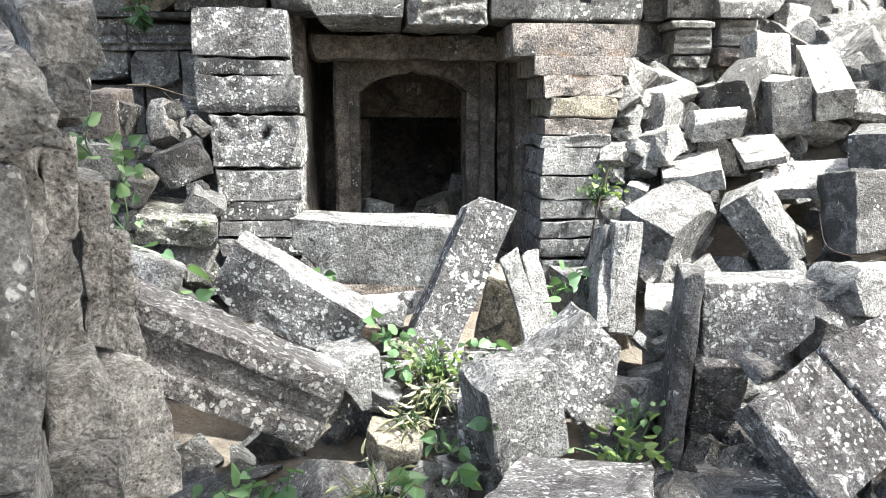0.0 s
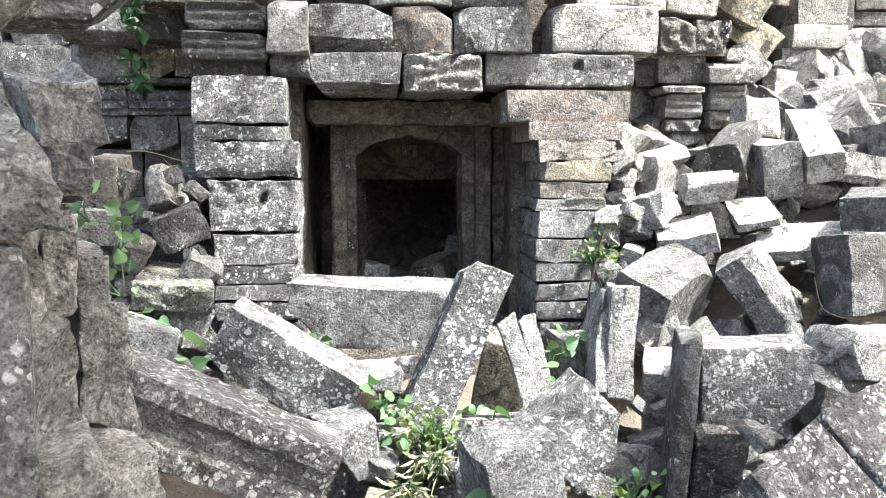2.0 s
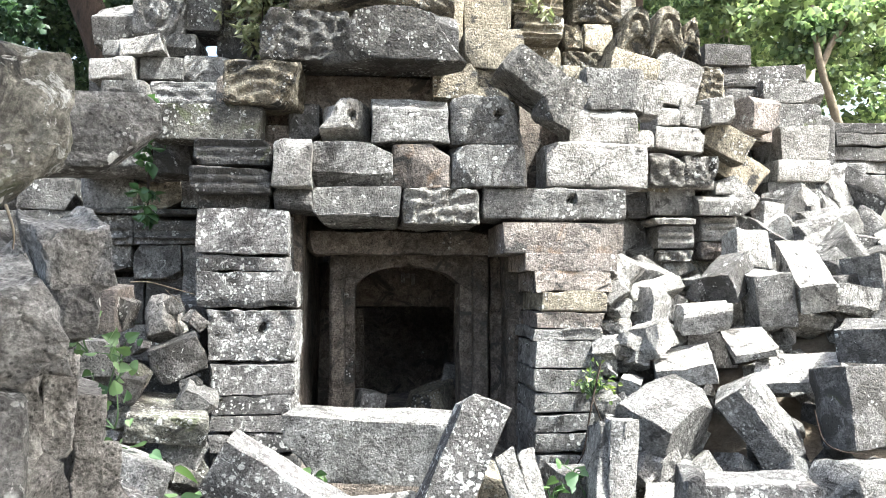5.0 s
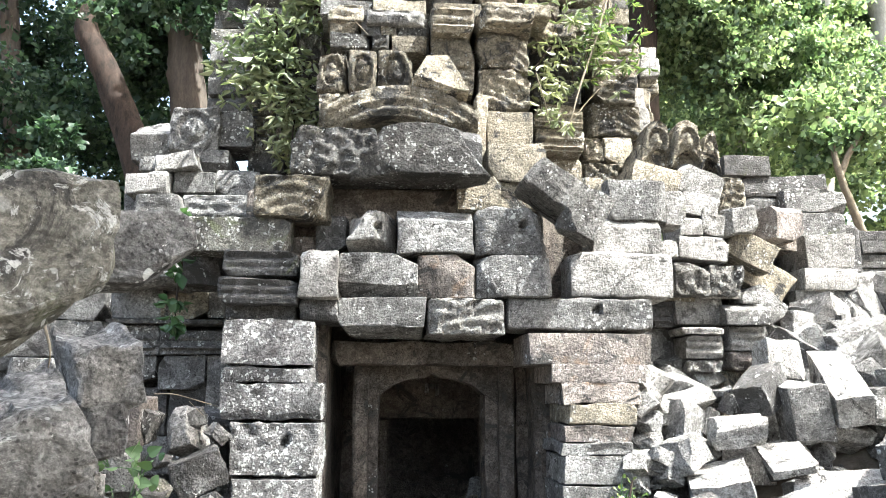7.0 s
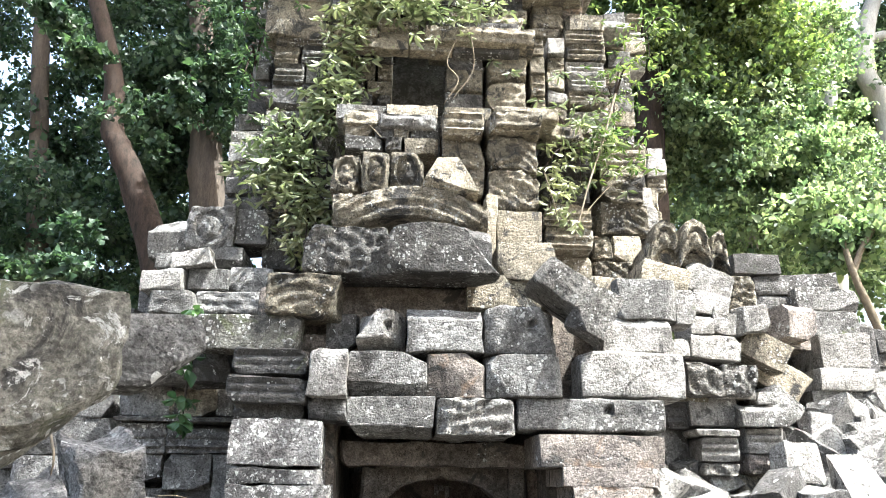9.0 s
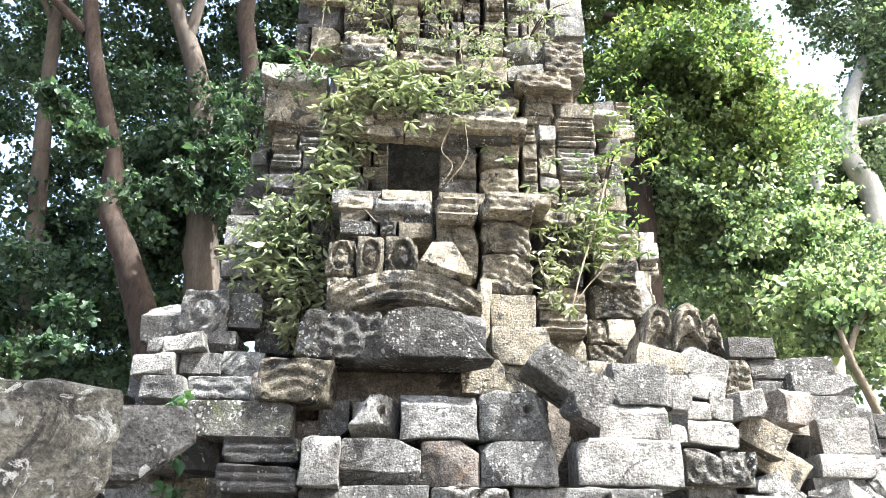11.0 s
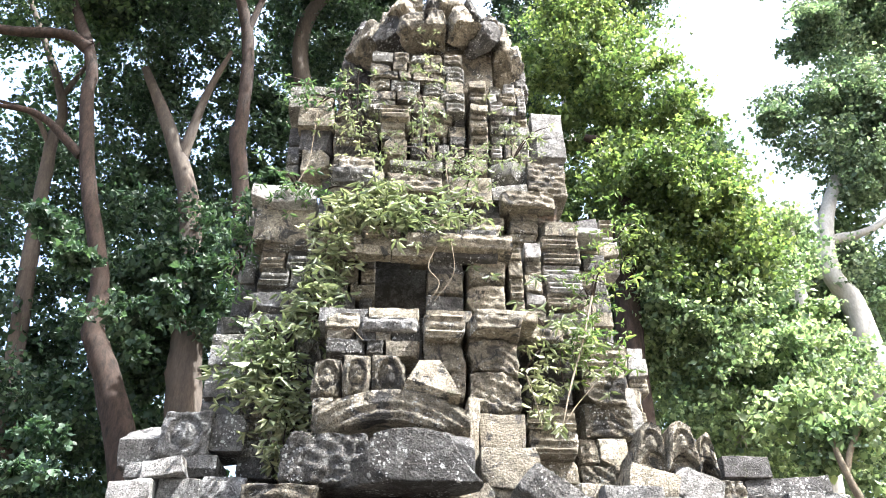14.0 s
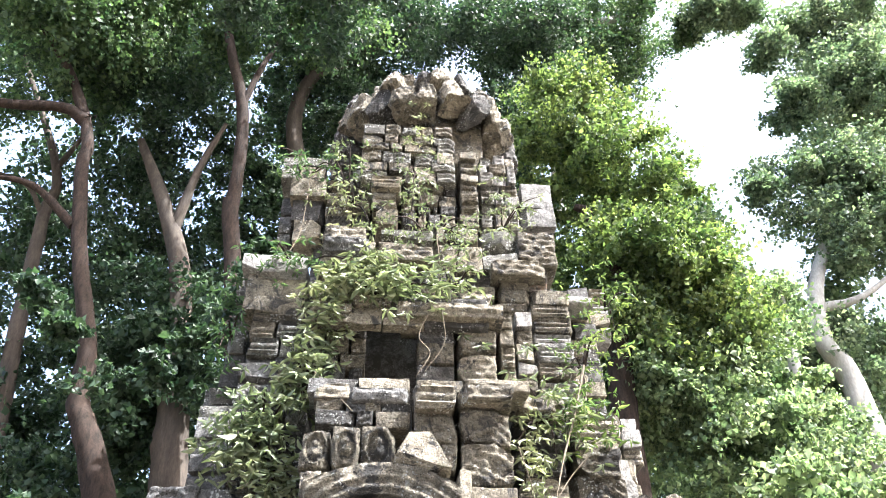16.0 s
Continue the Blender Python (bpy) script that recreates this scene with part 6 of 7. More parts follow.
fallen(5.313, 7.610, 2.853, 0.534, 0.299, 0.411, -23, 18, 37, PALE, cuts=3, label='broken sandstone piece lodged in the rubble mound')
fallen(4.039, 7.380, 2.664, 0.332, 0.21, 0.255, -4, 39, 0, GREY, cuts=3, label='broken sandstone piece lodged in the rubble mound')
fallen(3.810, 6.710, 2.191, 0.479, 0.335, 0.368, -5, 12, 28, GREY, cuts=3, label='broken sandstone piece lodged in the rubble mound')
fallen(3.591, 6.780, 2.128, 0.426, 0.301, 0.328, -5, -11, 11, DARK, cuts=3, label='broken sandstone piece lodged in the rubble mound')
fallen(4.373, 7.150, 2.524, 0.455, 0.288, 0.350, 4, -28, -3, PALE, cuts=3, label='broken sandstone piece lodged in the rubble mound')
fallen(3.842, 7.390, 2.714, 0.386, 0.248, 0.297, -1, -15, 6, GREY, cuts=3, label='broken sandstone piece lodged in the rubble mound')
fallen(3.720, 7.160, 2.513, 0.450, 0.3, 0.346, -16, 37, 25, GREY, cuts=3, label='broken sandstone piece lodged in the rubble mound')
fallen(5.068, 7.480, 2.812, 0.344, 0.199, 0.265, -26, 4, -18, DARK, cuts=3, label='broken sandstone piece lodged in the rubble mound')
fallen(3.941, 6.570, 2.060, 0.243, 0.171, 0.187, -27, 37, 12, PALE, cuts=3, label='broken sandstone piece lodged in the rubble mound')
fallen(5.439, 7.630, 2.935, 0.572, 0.316, 0.440, 20, -23, 4, GREY, cuts=3, label='broken sandstone piece lodged in the rubble mound')
fallen(4.448, 6.800, 2.267, 0.340, 0.223, 0.261, 10, -8, 28, GREY, cuts=3, label='broken sandstone piece lodged in the rubble mound')
fallen(4.665, 7.300, 2.568, 0.467, 0.284, 0.359, 9, -10, -21, DARK, cuts=3, label='broken sandstone piece lodged in the rubble mound')
fallen(3.920, 6.530, 2.065, 0.432, 0.306, 0.333, -11, -6, -38, PALE, cuts=3, label='broken sandstone piece lodged in the rubble mound')
fallen(5.038, 7.340, 2.604, 0.379, 0.223, 0.292, 14, -8, 16, GREY, cuts=3, label='broken sandstone piece lodged in the rubble mound')
fallen(4.340, 6.500, 2.012, 0.272, 0.186, 0.209, -30, -7, -21, GREY, cuts=3, label='broken sandstone piece lodged in the rubble mound')
fallen(4.015, 7.230, 2.470, 0.255, 0.165, 0.197, 17, -31, 31, DARK, cuts=3, label='broken sandstone piece lodged in the rubble mound')
fallen(4.942, 7.360, 2.577, 0.409, 0.242, 0.314, -6, -20, 17, PALE, cuts=3, label='broken sandstone piece lodged in the rubble mound')
fallen(4.937, 7.680, 2.942, 0.498, 0.285, 0.383, 13, 21, 37, GREY, cuts=3, label='broken sandstone piece lodged in the rubble mound')
fallen(5.550, 7.930, 3.246, 0.564, 0.3, 0.434, 18, -2, 38, GREY, cuts=3, label='broken sandstone piece lodged in the rubble mound')
fallen(4.506, 7.810, 3.025, 0.453, 0.264, 0.349, -12, 28, -28, DARK, cuts=3, label='broken sandstone piece lodged in the rubble mound')
fallen(3.843, 6.970, 2.345, 0.277, 0.187, 0.213, 4, 34, -7, PALE, cuts=3, label='broken sandstone piece lodged in the rubble mound')
fallen(5.223, 7.880, 3.138, 0.342, 0.187, 0.263, -27, -18, 10, GREY, cuts=3, label='broken sandstone piece lodged in the rubble mound')
fallen(5.570, 7.800, 3.108, 0.580, 0.312, 0.446, -15, 27, 13, GREY, cuts=3, label='broken sandstone piece lodged in the rubble mound')
fallen(4.056, 7.440, 2.638, 0.471, 0.296, 0.362, -29, 3, -5, DARK, cuts=3, label='broken sandstone piece lodged in the rubble mound')
fallen(5.389, 7.900, 3.197, 0.535, 0.289, 0.412, 11, -6, 6, PALE, cuts=3, label='broken sandstone piece lodged in the rubble mound')
fallen(4.468, 8.000, 3.205, 0.364, 0.208, 0.280, -16, 1, -31, GREY, cuts=3, label='broken sandstone piece lodged in the rubble mound')
fallen(5.425, 7.650, 2.945, 0.508, 0.281, 0.391, 14, -21, -38, GREY, cuts=3, label='broken sandstone piece lodged in the rubble mound')
fallen(4.208, 6.970, 2.377, 0.427, 0.28, 0.328, 15, -10, -24, DARK, cuts=3, label='broken sandstone piece lodged in the rubble mound')
fallen(4.304, 7.370, 2.612, 0.468, 0.291, 0.360, -1, 37, -32, PALE, cuts=3, label='broken sandstone piece lodged in the rubble mound')
fallen(4.134, 6.680, 2.177, 0.303, 0.207, 0.233, -4, -37, 38, GREY, cuts=3, label='broken sandstone piece lodged in the rubble mound')
fallen(5.189, 7.330, 2.615, 0.380, 0.221, 0.292, -1, 29, -12, GREY, cuts=3, label='broken sandstone piece lodged in the rubble mound')
fallen(4.448, 6.950, 2.304, 0.269, 0.173, 0.207, -11, 35, -17, DARK, cuts=3, label='broken sandstone piece lodged in the rubble mound')
fallen(5.144, 7.660, 2.890, 0.484, 0.273, 0.372, -3, 14, 14, PALE, cuts=3, label='broken sandstone piece lodged in the rubble mound')
fallen(4.347, 7.910, 3.113, 0.309, 0.18, 0.238, 2, 33, -22, GREY, cuts=3, label='broken sandstone piece lodged in the rubble mound')
fallen(3.785, 6.890, 2.265, 0.461, 0.317, 0.355, -14, -33, 36, GREY, cuts=3, label='broken sandstone piece lodged in the rubble mound')
fallen(4.100, 7.200, 2.490, 0.353, 0.227, 0.271, 12, 7, 2, DARK, cuts=3, label='broken sandstone piece lodged in the rubble mound')
fallen(4.820, 7.340, 2.668, 0.361, 0.216, 0.278, 13, -26, -32, PALE, cuts=3, label='broken sandstone piece lodged in the rubble mound')
fallen(3.998, 7.620, 2.922, 0.267, 0.165, 0.206, 2, 24, 31, GREY, cuts=3, label='broken sandstone piece lodged in the rubble mound')
fallen(3.597, 7.030, 2.372, 0.288, 0.198, 0.222, -21, 10, 10, GREY, cuts=3, label='broken sandstone piece lodged in the rubble mound')
fallen(3.654, 7.000, 2.369, 0.469, 0.321, 0.361, -27, -1, 30, DARK, cuts=3, label='broken sandstone piece lodged in the rubble mound')
fallen(-0.022, 7.400, 1.232, 0.211, 0.25, 0.275, 0, 10, 20, GREY, cuts=4, label='broken stone lying inside the doorway')
fallen(0.528, 7.700, 1.177, 0.531, 0.3, 0.338, 0, -20, 10, WARM, cuts=4, label='broken stone lying inside the doorway')
fallen(0.839, 7.500, 1.212, 0.282, 0.25, 0.282, 0, 10, -15, GREY, cuts=4, label='broken stone lying inside the doorway')
fallen(0.696, 7.900, 1.343, 0.149, 0.2, 0.398, 0, 14, -15, GREY, cuts=4, label='broken stone lying inside the doorway')

# the foot and back of the shaded pile
fallen(-0.970, 2.980, 0.720, 0.340, 0.340, 1.100, 0, 0, 12, GREY, 'rough squared stone bearing the shaded stone pile', cuts=4, cut=0.08, rough=0.008, edge=0.02)
fallen(-0.980, 3.360, 0.620, 0.420, 0.380, 0.840, 0, 0, 8, DARK, 'rough squared stone bearing the shaded stone pile', cuts=4, cut=0.08, rough=0.008, edge=0.02)
fallen(-0.980, 3.780, 0.620, 0.400, 0.380, 0.800, 0, 0, 5, GREY, 'rough squared stone bearing the shaded stone pile', cuts=4, cut=0.08, rough=0.008, edge=0.02)
fallen(-1.280, 3.200, 0.850, 0.300, 0.800, 1.400, 0, 0, 6, DARK, 'rough squared stone bearing the shaded stone pile', cuts=4, cut=0.08, rough=0.008, edge=0.02)
fallen(-1.300, 3.100, 1.850, 0.340, 0.700, 0.620, 0, 0, 10, GREY, 'rough squared stone bearing the shaded stone pile', cuts=4, cut=0.08, rough=0.008, edge=0.02)
fallen(-1.250, 3.750, 1.200, 0.340, 0.400, 1.700, 0, 0, 4, DARK, 'rough squared stone bearing the shaded stone pile', cuts=4, cut=0.08, rough=0.008, edge=0.02)


def scatter():
    """Small broken stones that fill the gaps of the pile."""
    rng = random.Random(4)
    pieces = []
    while len(pieces) < 420:
        x, y = rng.uniform(-2.6, 5.2), rng.uniform(3.6, 8.2)
        if -1.1 < x < 1.75 and y > 5.9 or x < -0.9 and y < 4.5:
            continue
        s = rng.uniform(0.08, 0.3)
        v, f = stone_verts(s * rng.uniform(0.8, 1.6), s, s * rng.uniform(0.5, 1), 9000 + len(pieces), 0.12, 0.02, 0.02, 4, 0.2)
        m = np.array(pose(0, 0, 0, rng.uniform(-40, 40), rng.uniform(-40, 40), rng.uniform(0, 180)).to_3x3())
        pieces.append((v @ m.T + np.array([x, y, float(rise(x, y)) + 0.25 * s]), f))
    v, f = joined(pieces)
    return tagged(finish("rubble", v, f, GREY), "small broken sandstone pieces filling gaps between the blocks", "rubble", kind="stuff")


scatter()


# ---- trees ----
def tree(name, path, radii, limbs, crown, bark, leaf, label, size=0.125, per=370, seed=1, droop=0.3):
    """A trunk with limbs, and a crown of single leaves in clumps. crown: (centre, spread, clumps, clump radius) tuples."""
    top = holder(name, label, "tree", group="trees round the temple")
    v, f = joined([tube(path, radii, 16, seed)])
    finish("trunk", v, f, bark, top, sharp=80)
    for k, (lp, lr) in enumerate(limbs):
        v, f = tube(lp, lr, 7, seed + k)
        finish("limb", v, f, bark, top, sharp=80)
    rng = np.random.default_rng(seed)
    for c, spread, n, r in crown:
        n, r = int(n * 1.7), r * 1.35
        g = rng.normal(size=(n, 3))
        g /= np.linalg.norm(g, axis=1, keepdims=True)
        centres = np.array(c) + g * np.array(spread) * rng.uniform(0.1, 1, size=(n, 1)) ** 0.5
        leaves("crown", clumps(centres, rng.uniform(0.5, 1.2, n) * r, per, seed + 1), size, leaf, top, seed + 2, droop)
    return top


tree("tree", [(-4.44, 15.70, 5.42), (-5.08, 15.70, 7.23), (-5.81, 15.70, 8.80), (-6.06, 15.70, 9.28), (-6.23, 15.70, 10.63), (-7.04, 15.70, 13.00), (-7.73, 15.70, 15.72), (-7.79, 15.70, 16.47), (-8.20, 15.70, 17.73)], [0.36, 0.30, 0.24, 0.21, 0.19, 0.17, 0.16, 0.15, 0.13],
     [([(-8.09, 15.70, 17.40), (-8.71, 15.50, 17.68), (-9.95, 15.00, 17.18), (-11.37, 14.50, 17.15)], [0.19, 0.15, 0.12, 0.05]), ([(-8.14, 15.70, 17.51), (-9.21, 15.80, 19.64), (-11.05, 16.00, 22.40), (-12.66, 16.00, 25.33)], [0.17, 0.13, 0.1, 0.05]),
      ([(-7.42, 15.70, 13.85), (-8.50, 15.40, 14.77), (-9.38, 15.00, 14.70)], [0.12, 0.09, 0.05])],
     [((-10.50, 15.70, 20.93), (4, 2.5, 2.6), 34, 0.75), ((-8.13, 16.00, 22.15), (3.2, 2, 2.0), 26, 0.7)], BARK, LEAF_MID, "tall forest tree with a curved reddish-brown trunk behind the wing wall", seed=11)
tree("tree", [(-3.91, 17.00, 5.73), (-4.39, 17.00, 8.65), (-4.55, 17.00, 9.99), (-5.19, 17.30, 13.63), (-6.15, 17.50, 16.15), (-7.54, 18.00, 19.08)], [0.42, 0.38, 0.34, 0.25, 0.2, 0.12],
     [([(-5.69, 17.40, 15.32), (-5.40, 17.30, 17.45), (-4.87, 17.00, 18.96)], [0.16, 0.11, 0.06])],
     [((-7.65, 18.00, 21.13), (3.0, 2, 2.4), 20, 0.7)], DARK_BARK, LEAF_DEEP, "dark slender forest tree behind the tower", seed=12)
tree("tree", [(-2.94, 16.00, 8.66), (-3.47, 16.00, 12.16), (-3.99, 16.00, 14.99), (-3.94, 16.00, 15.05), (-4.18, 16.00, 18.40), (-5.12, 16.00, 21.90), (-5.79, 16.00, 25.54)], [0.22, 0.21, 0.19, 0.17, 0.16, 0.14, 0.09],
     [([(-4.21, 16.00, 18.87), (-3.85, 16.00, 20.66), (-3.29, 16.30, 23.10)], [0.1, 0.08, 0.04])],
     [((-4.13, 16.50, 23.90), (3.4, 2, 2.2), 30, 0.7)], BARK, LEAF_MID, "straight brown forest tree beside the tower", seed=13)
tree("tree", [(-2.35, 19.00, 17.22), (-3.28, 19.00, 21.25), (-2.77, 19.00, 23.94), (-1.22, 19.00, 25.05), (0.84, 19.00, 27.33), (2.23, 19.00, 30.59)], [0.3, 0.26, 0.22, 0.2, 0.15, 0.08], [],
     [((-1.29, 19.00, 26.39), (4.2, 2, 2.2), 36, 0.8), ((3.94, 19.00, 27.30), (3.6, 2, 2.0), 26, 0.8)], DARK_BARK, LEAF_DEEP, "dark arching tree above the tower crown", seed=14)
tree("tree", [(13.47, 19.50, 8.84), (13.39, 19.50, 10.84), (13.35, 19.50, 12.74), (12.96, 19.50, 13.86), (13.41, 19.50, 15.81), (14.55, 19.60, 17.99), (15.87, 19.60, 20.88)], [0.42, 0.36, 0.32, 0.27, 0.23, 0.17, 0.08],
     [([(13.33, 19.50, 14.97), (14.63, 19.30, 15.31), (16.34, 19.00, 16.47)], [0.16, 0.12, 0.06])],
     [((15.43, 19.60, 19.53), (2.6, 2, 3.2), 34, 0.62), ((18.27, 19.00, 25.16), (3, 2, 2.6), 30, 0.7), ((18.20, 19.00, 29.22), (2.6, 2, 1.2), 22, 0.7), ((13.36, 19.00, 29.47), (2.2, 1.5, 0.7), 9, 0.6), ((14.55, 21.00, 13.88), (2.4, 2, 2.6), 22, 0.7), ((17.81, 19.00, 28.79), (1.5, 1.4, 1.0), 14, 0.6), ((18.13, 19.40, 25.03), (1.3, 1.4, 1.5), 14, 0.6), ((14.59, 18.80, 23.39), (0.6, 1.0, 1.0), 9, 0.42), ((14.47, 18.90, 26.64), (0.6, 0.8, 0.5), 7, 0.4), ((12.30, 18.90, 19.26), (0.3, 0.5, 0.3), 4, 0.32), ((13.93, 18.90, 29.00), (0.5, 0.6, 0.4), 5, 0.35), ((15.73, 19.20, 19.89), (1.6, 1.4, 1.5), 16, 0.6), ((14.72, 19.40, 17.27), (0.9, 1.0, 0.7), 9, 0.45), ((12.86, 19.00, 29.42), (1.3, 1.3, 0.5), 7, 0.4)], PALE_BARK, LEAF_GREY, "pale-barked tree with a leaning trunk and open crown", seed=15)
tree("tree", [(4.70, 14.50, 6.90), (4.78, 14.50, 9.52), (5.16, 14.50, 11.89), (4.77, 14.50, 13.82), (4.40, 14.50, 14.15)], [0.3, 0.26, 0.2, 0.14, 0.08], [],
     [((5.63, 14.80, 13.60), (2.1, 1.6, 4.6), 84, 0.44), ((4.60, 15.00, 17.60), (1.5, 1.4, 2.2), 30, 0.42), ((6.84, 14.80, 11.42), (1.7, 1.5, 1.6), 26, 0.42)], BARK, LEAF_YELLOW, "bright yellow-green tree close behind the tower", size=0.1, per=400, seed=16)
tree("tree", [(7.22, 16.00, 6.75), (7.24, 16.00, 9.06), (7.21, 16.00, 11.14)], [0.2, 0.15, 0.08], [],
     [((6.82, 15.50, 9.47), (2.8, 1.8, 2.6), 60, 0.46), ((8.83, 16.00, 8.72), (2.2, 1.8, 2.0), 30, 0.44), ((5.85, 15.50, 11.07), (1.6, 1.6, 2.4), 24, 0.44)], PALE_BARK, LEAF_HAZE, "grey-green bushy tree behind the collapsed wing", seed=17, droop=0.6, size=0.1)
tree("tree", [(12.09, 26.00, 11.06), (12.95, 26.00, 19.87), (13.93, 26.00, 26.34)], [0.4, 0.25, 0.08], [],
     [((13.07, 26.00, 22.90), (1.0, 1.2, 2.6), 26, 0.7)], DARK_BARK, LEAF_MID, "distant dark spire-shaped tree against the sky", seed=18, size=0.16)
tree("tree", [(6.22, 22.00, 20.27), (7.30, 22.00, 29.74), (8.06, 22.00, 31.89), (10.40, 21.50, 32.31), (12.18, 21.00, 34.03)], [0.3, 0.26, 0.22, 0.16, 0.08], [],
     [((9.96, 22.00, 32.09), (3.2, 2, 2.2), 30, 0.75), ((8.70, 23.00, 29.96), (2.4, 2, 2.4), 24, 0.75), ((12.31, 20.00, 29.19), (0.6, 0.6, 0.5), 5, 0.35)], PALE_BARK, LEAF_MID, "tall pale-limbed tree behind the tower crown", seed=19)


tree("tree", [(8.32, 13.00, 2.38), (7.97, 13.00, 4.19), (7.70, 13.00, 5.12), (7.46, 13.00, 5.98), (7.48, 13.20, 6.97)], [0.09, 0.08, 0.07, 0.055, 0.03], [([(7.49, 13.00, 5.88), (7.77, 13.00, 6.39), (8.24, 13.00, 6.92)], [0.06, 0.05, 0.03])],
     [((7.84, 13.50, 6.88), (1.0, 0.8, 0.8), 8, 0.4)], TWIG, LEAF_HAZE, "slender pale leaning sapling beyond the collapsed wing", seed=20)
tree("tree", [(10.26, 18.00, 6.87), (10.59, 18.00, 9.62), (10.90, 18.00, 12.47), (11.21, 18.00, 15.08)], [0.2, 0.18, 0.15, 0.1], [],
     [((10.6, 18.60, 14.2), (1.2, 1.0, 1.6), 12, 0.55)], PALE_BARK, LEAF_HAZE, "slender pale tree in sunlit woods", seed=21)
tree("tree", [(-8.57, 19.00, 6.80), (-9.41, 19.00, 12.10), (-10.03, 19.00, 16.77), (-10.20, 19.00, 18.67), (-12.95, 19.00, 24.20)], [0.24, 0.2, 0.17, 0.13, 0.07], [([(-10.03, 19.00, 16.77), (-10.65, 18.60, 17.65), (-11.65, 18.00, 17.65)], [0.09, 0.07, 0.04]), ([(-10.20, 19.00, 18.67), (-9.70, 19.00, 21.27), (-10.39, 19.00, 25.43)], [0.09, 0.07, 0.04])],
     [((-12.50, 19.00, 25.21), (2.4, 1.5, 1.6), 16, 0.6)], DARK_BARK, LEAF_MID, "slender dark tree in shaded woods", seed=22)


def woods(name, spots, mat, label, size, per, seed):
    rng = np.random.default_rng(seed)
    centres, radii = [], []
    for c, spread, n, r in spots:
        centres.append(np.array(c) + rng.uniform(-1, 1, (n, 3)) * np.array(spread))
        radii.append(rng.uniform(0.6, 1.2, n) * r)
    return tagged(leaves(name, clumps(np.vstack(centres), np.concatenate(radii), per, seed), size, mat, None, seed), label, "woods", kind="stuff")


woods("far_woods", [((-8.99, 23.00, 14.01), (6.5, 3, 7.0), 150, 1.2), ((-9.64, 22.00, 8.50), (5, 3, 3.0), 60, 1.1), ((-11.75, 25.00, 30.89), (9, 3, 3.5), 60, 1.1)], LEAF_DEEP, "deep green forest behind the temple", 0.16, 500, 31)
woods("far_woods", [((-2.70, 20.00, 23.04), (1.6, 1.5, 2.6), 34, 0.9), ((5.24, 20.00, 23.07), (1.6, 1.5, 3.0), 40, 0.9), ((1.51, 22.00, 31.61), (5.0, 1.5, 1.4), 44, 0.9), ((-13.25, 21.00, 28.60), (3.5, 2, 1.6), 34, 0.9), ((-8.50, 21.00, 28.36), (3.0, 2, 2.0), 34, 0.9), ((-7.09, 20.00, 19.10), (2.2, 2, 2.2), 26, 0.8), ((7.17, 24.00, 35.51), (3.0, 2, 1.2), 26, 0.9), ((-9.00, 19.00, 10.49), (2.5, 2, 4.5), 44, 0.8), ((-4.99, 18.00, 11.42), (2.0, 1.0, 2.4), 30, 0.6), ((-4.92, 17.20, 10.61), (1.4, 0.8, 1.6), 26, 0.5), ((-3.3, 14.0, 20.4), (2.2, 0.8, 1.1), 13, 0.6), ((-0.9, 13.3, 20.9), (1.8, 0.8, 1.1), 10, 0.6), ((-2.7, 14.5, 11.6), (0.4, 0.4, 0.9), 10, 0.4), ((-3.81, 19.00, 18.16), (0.8, 0.5, 1.0), 14, 0.5)], LEAF_DEEP, "dark green understorey of the forest", 0.125, 440, 32)
woods("far_woods", [((13.36, 22.00, 14.52), (1.6, 1.5, 1.6), 22, 0.8), ((15.92, 22.00, 14.62), (2.0, 1.5, 2.0), 26, 0.8), ((10.72, 21.00, 11.27), (2.0, 1.5, 1.6), 24, 0.8), ((13.96, 24.00, 12.50), (4.5, 2, 3.0), 50, 1.1), ((21.98, 24.00, 29.09), (1.8, 2, 4.5), 40, 0.9), ((11.14, 25.00, 10.09), (9, 3, 3.0), 70, 1.2), ((14.63, 26.00, 13.44), (6, 3, 4.0), 50, 1.2), ((8.86, 24.00, 18.28), (3, 2, 6.0), 40, 1.1)], LEAF_HAZE, "distant green forest beyond the ruin, its leaf colour lightened for haze", 0.18, 480, 33)


woods("undergrowth", [((-6.84, 14.20, 10.63), (0.8, 0.4, 0.6), 5, 0.36), ((-4.46, 14.00, 9.35), (0.9, 0.4, 0.5), 6, 0.36), ((-3.54, 14.20, 9.74), (0.8, 0.4, 0.5), 6, 0.34), ((-6.07, 13.60, 6.03), (1.4, 0.5, 0.8), 6, 0.36)], LEAF_DEEP, "green leafy sprays of young forest trees behind the wing wall", 0.115, 380, 35)


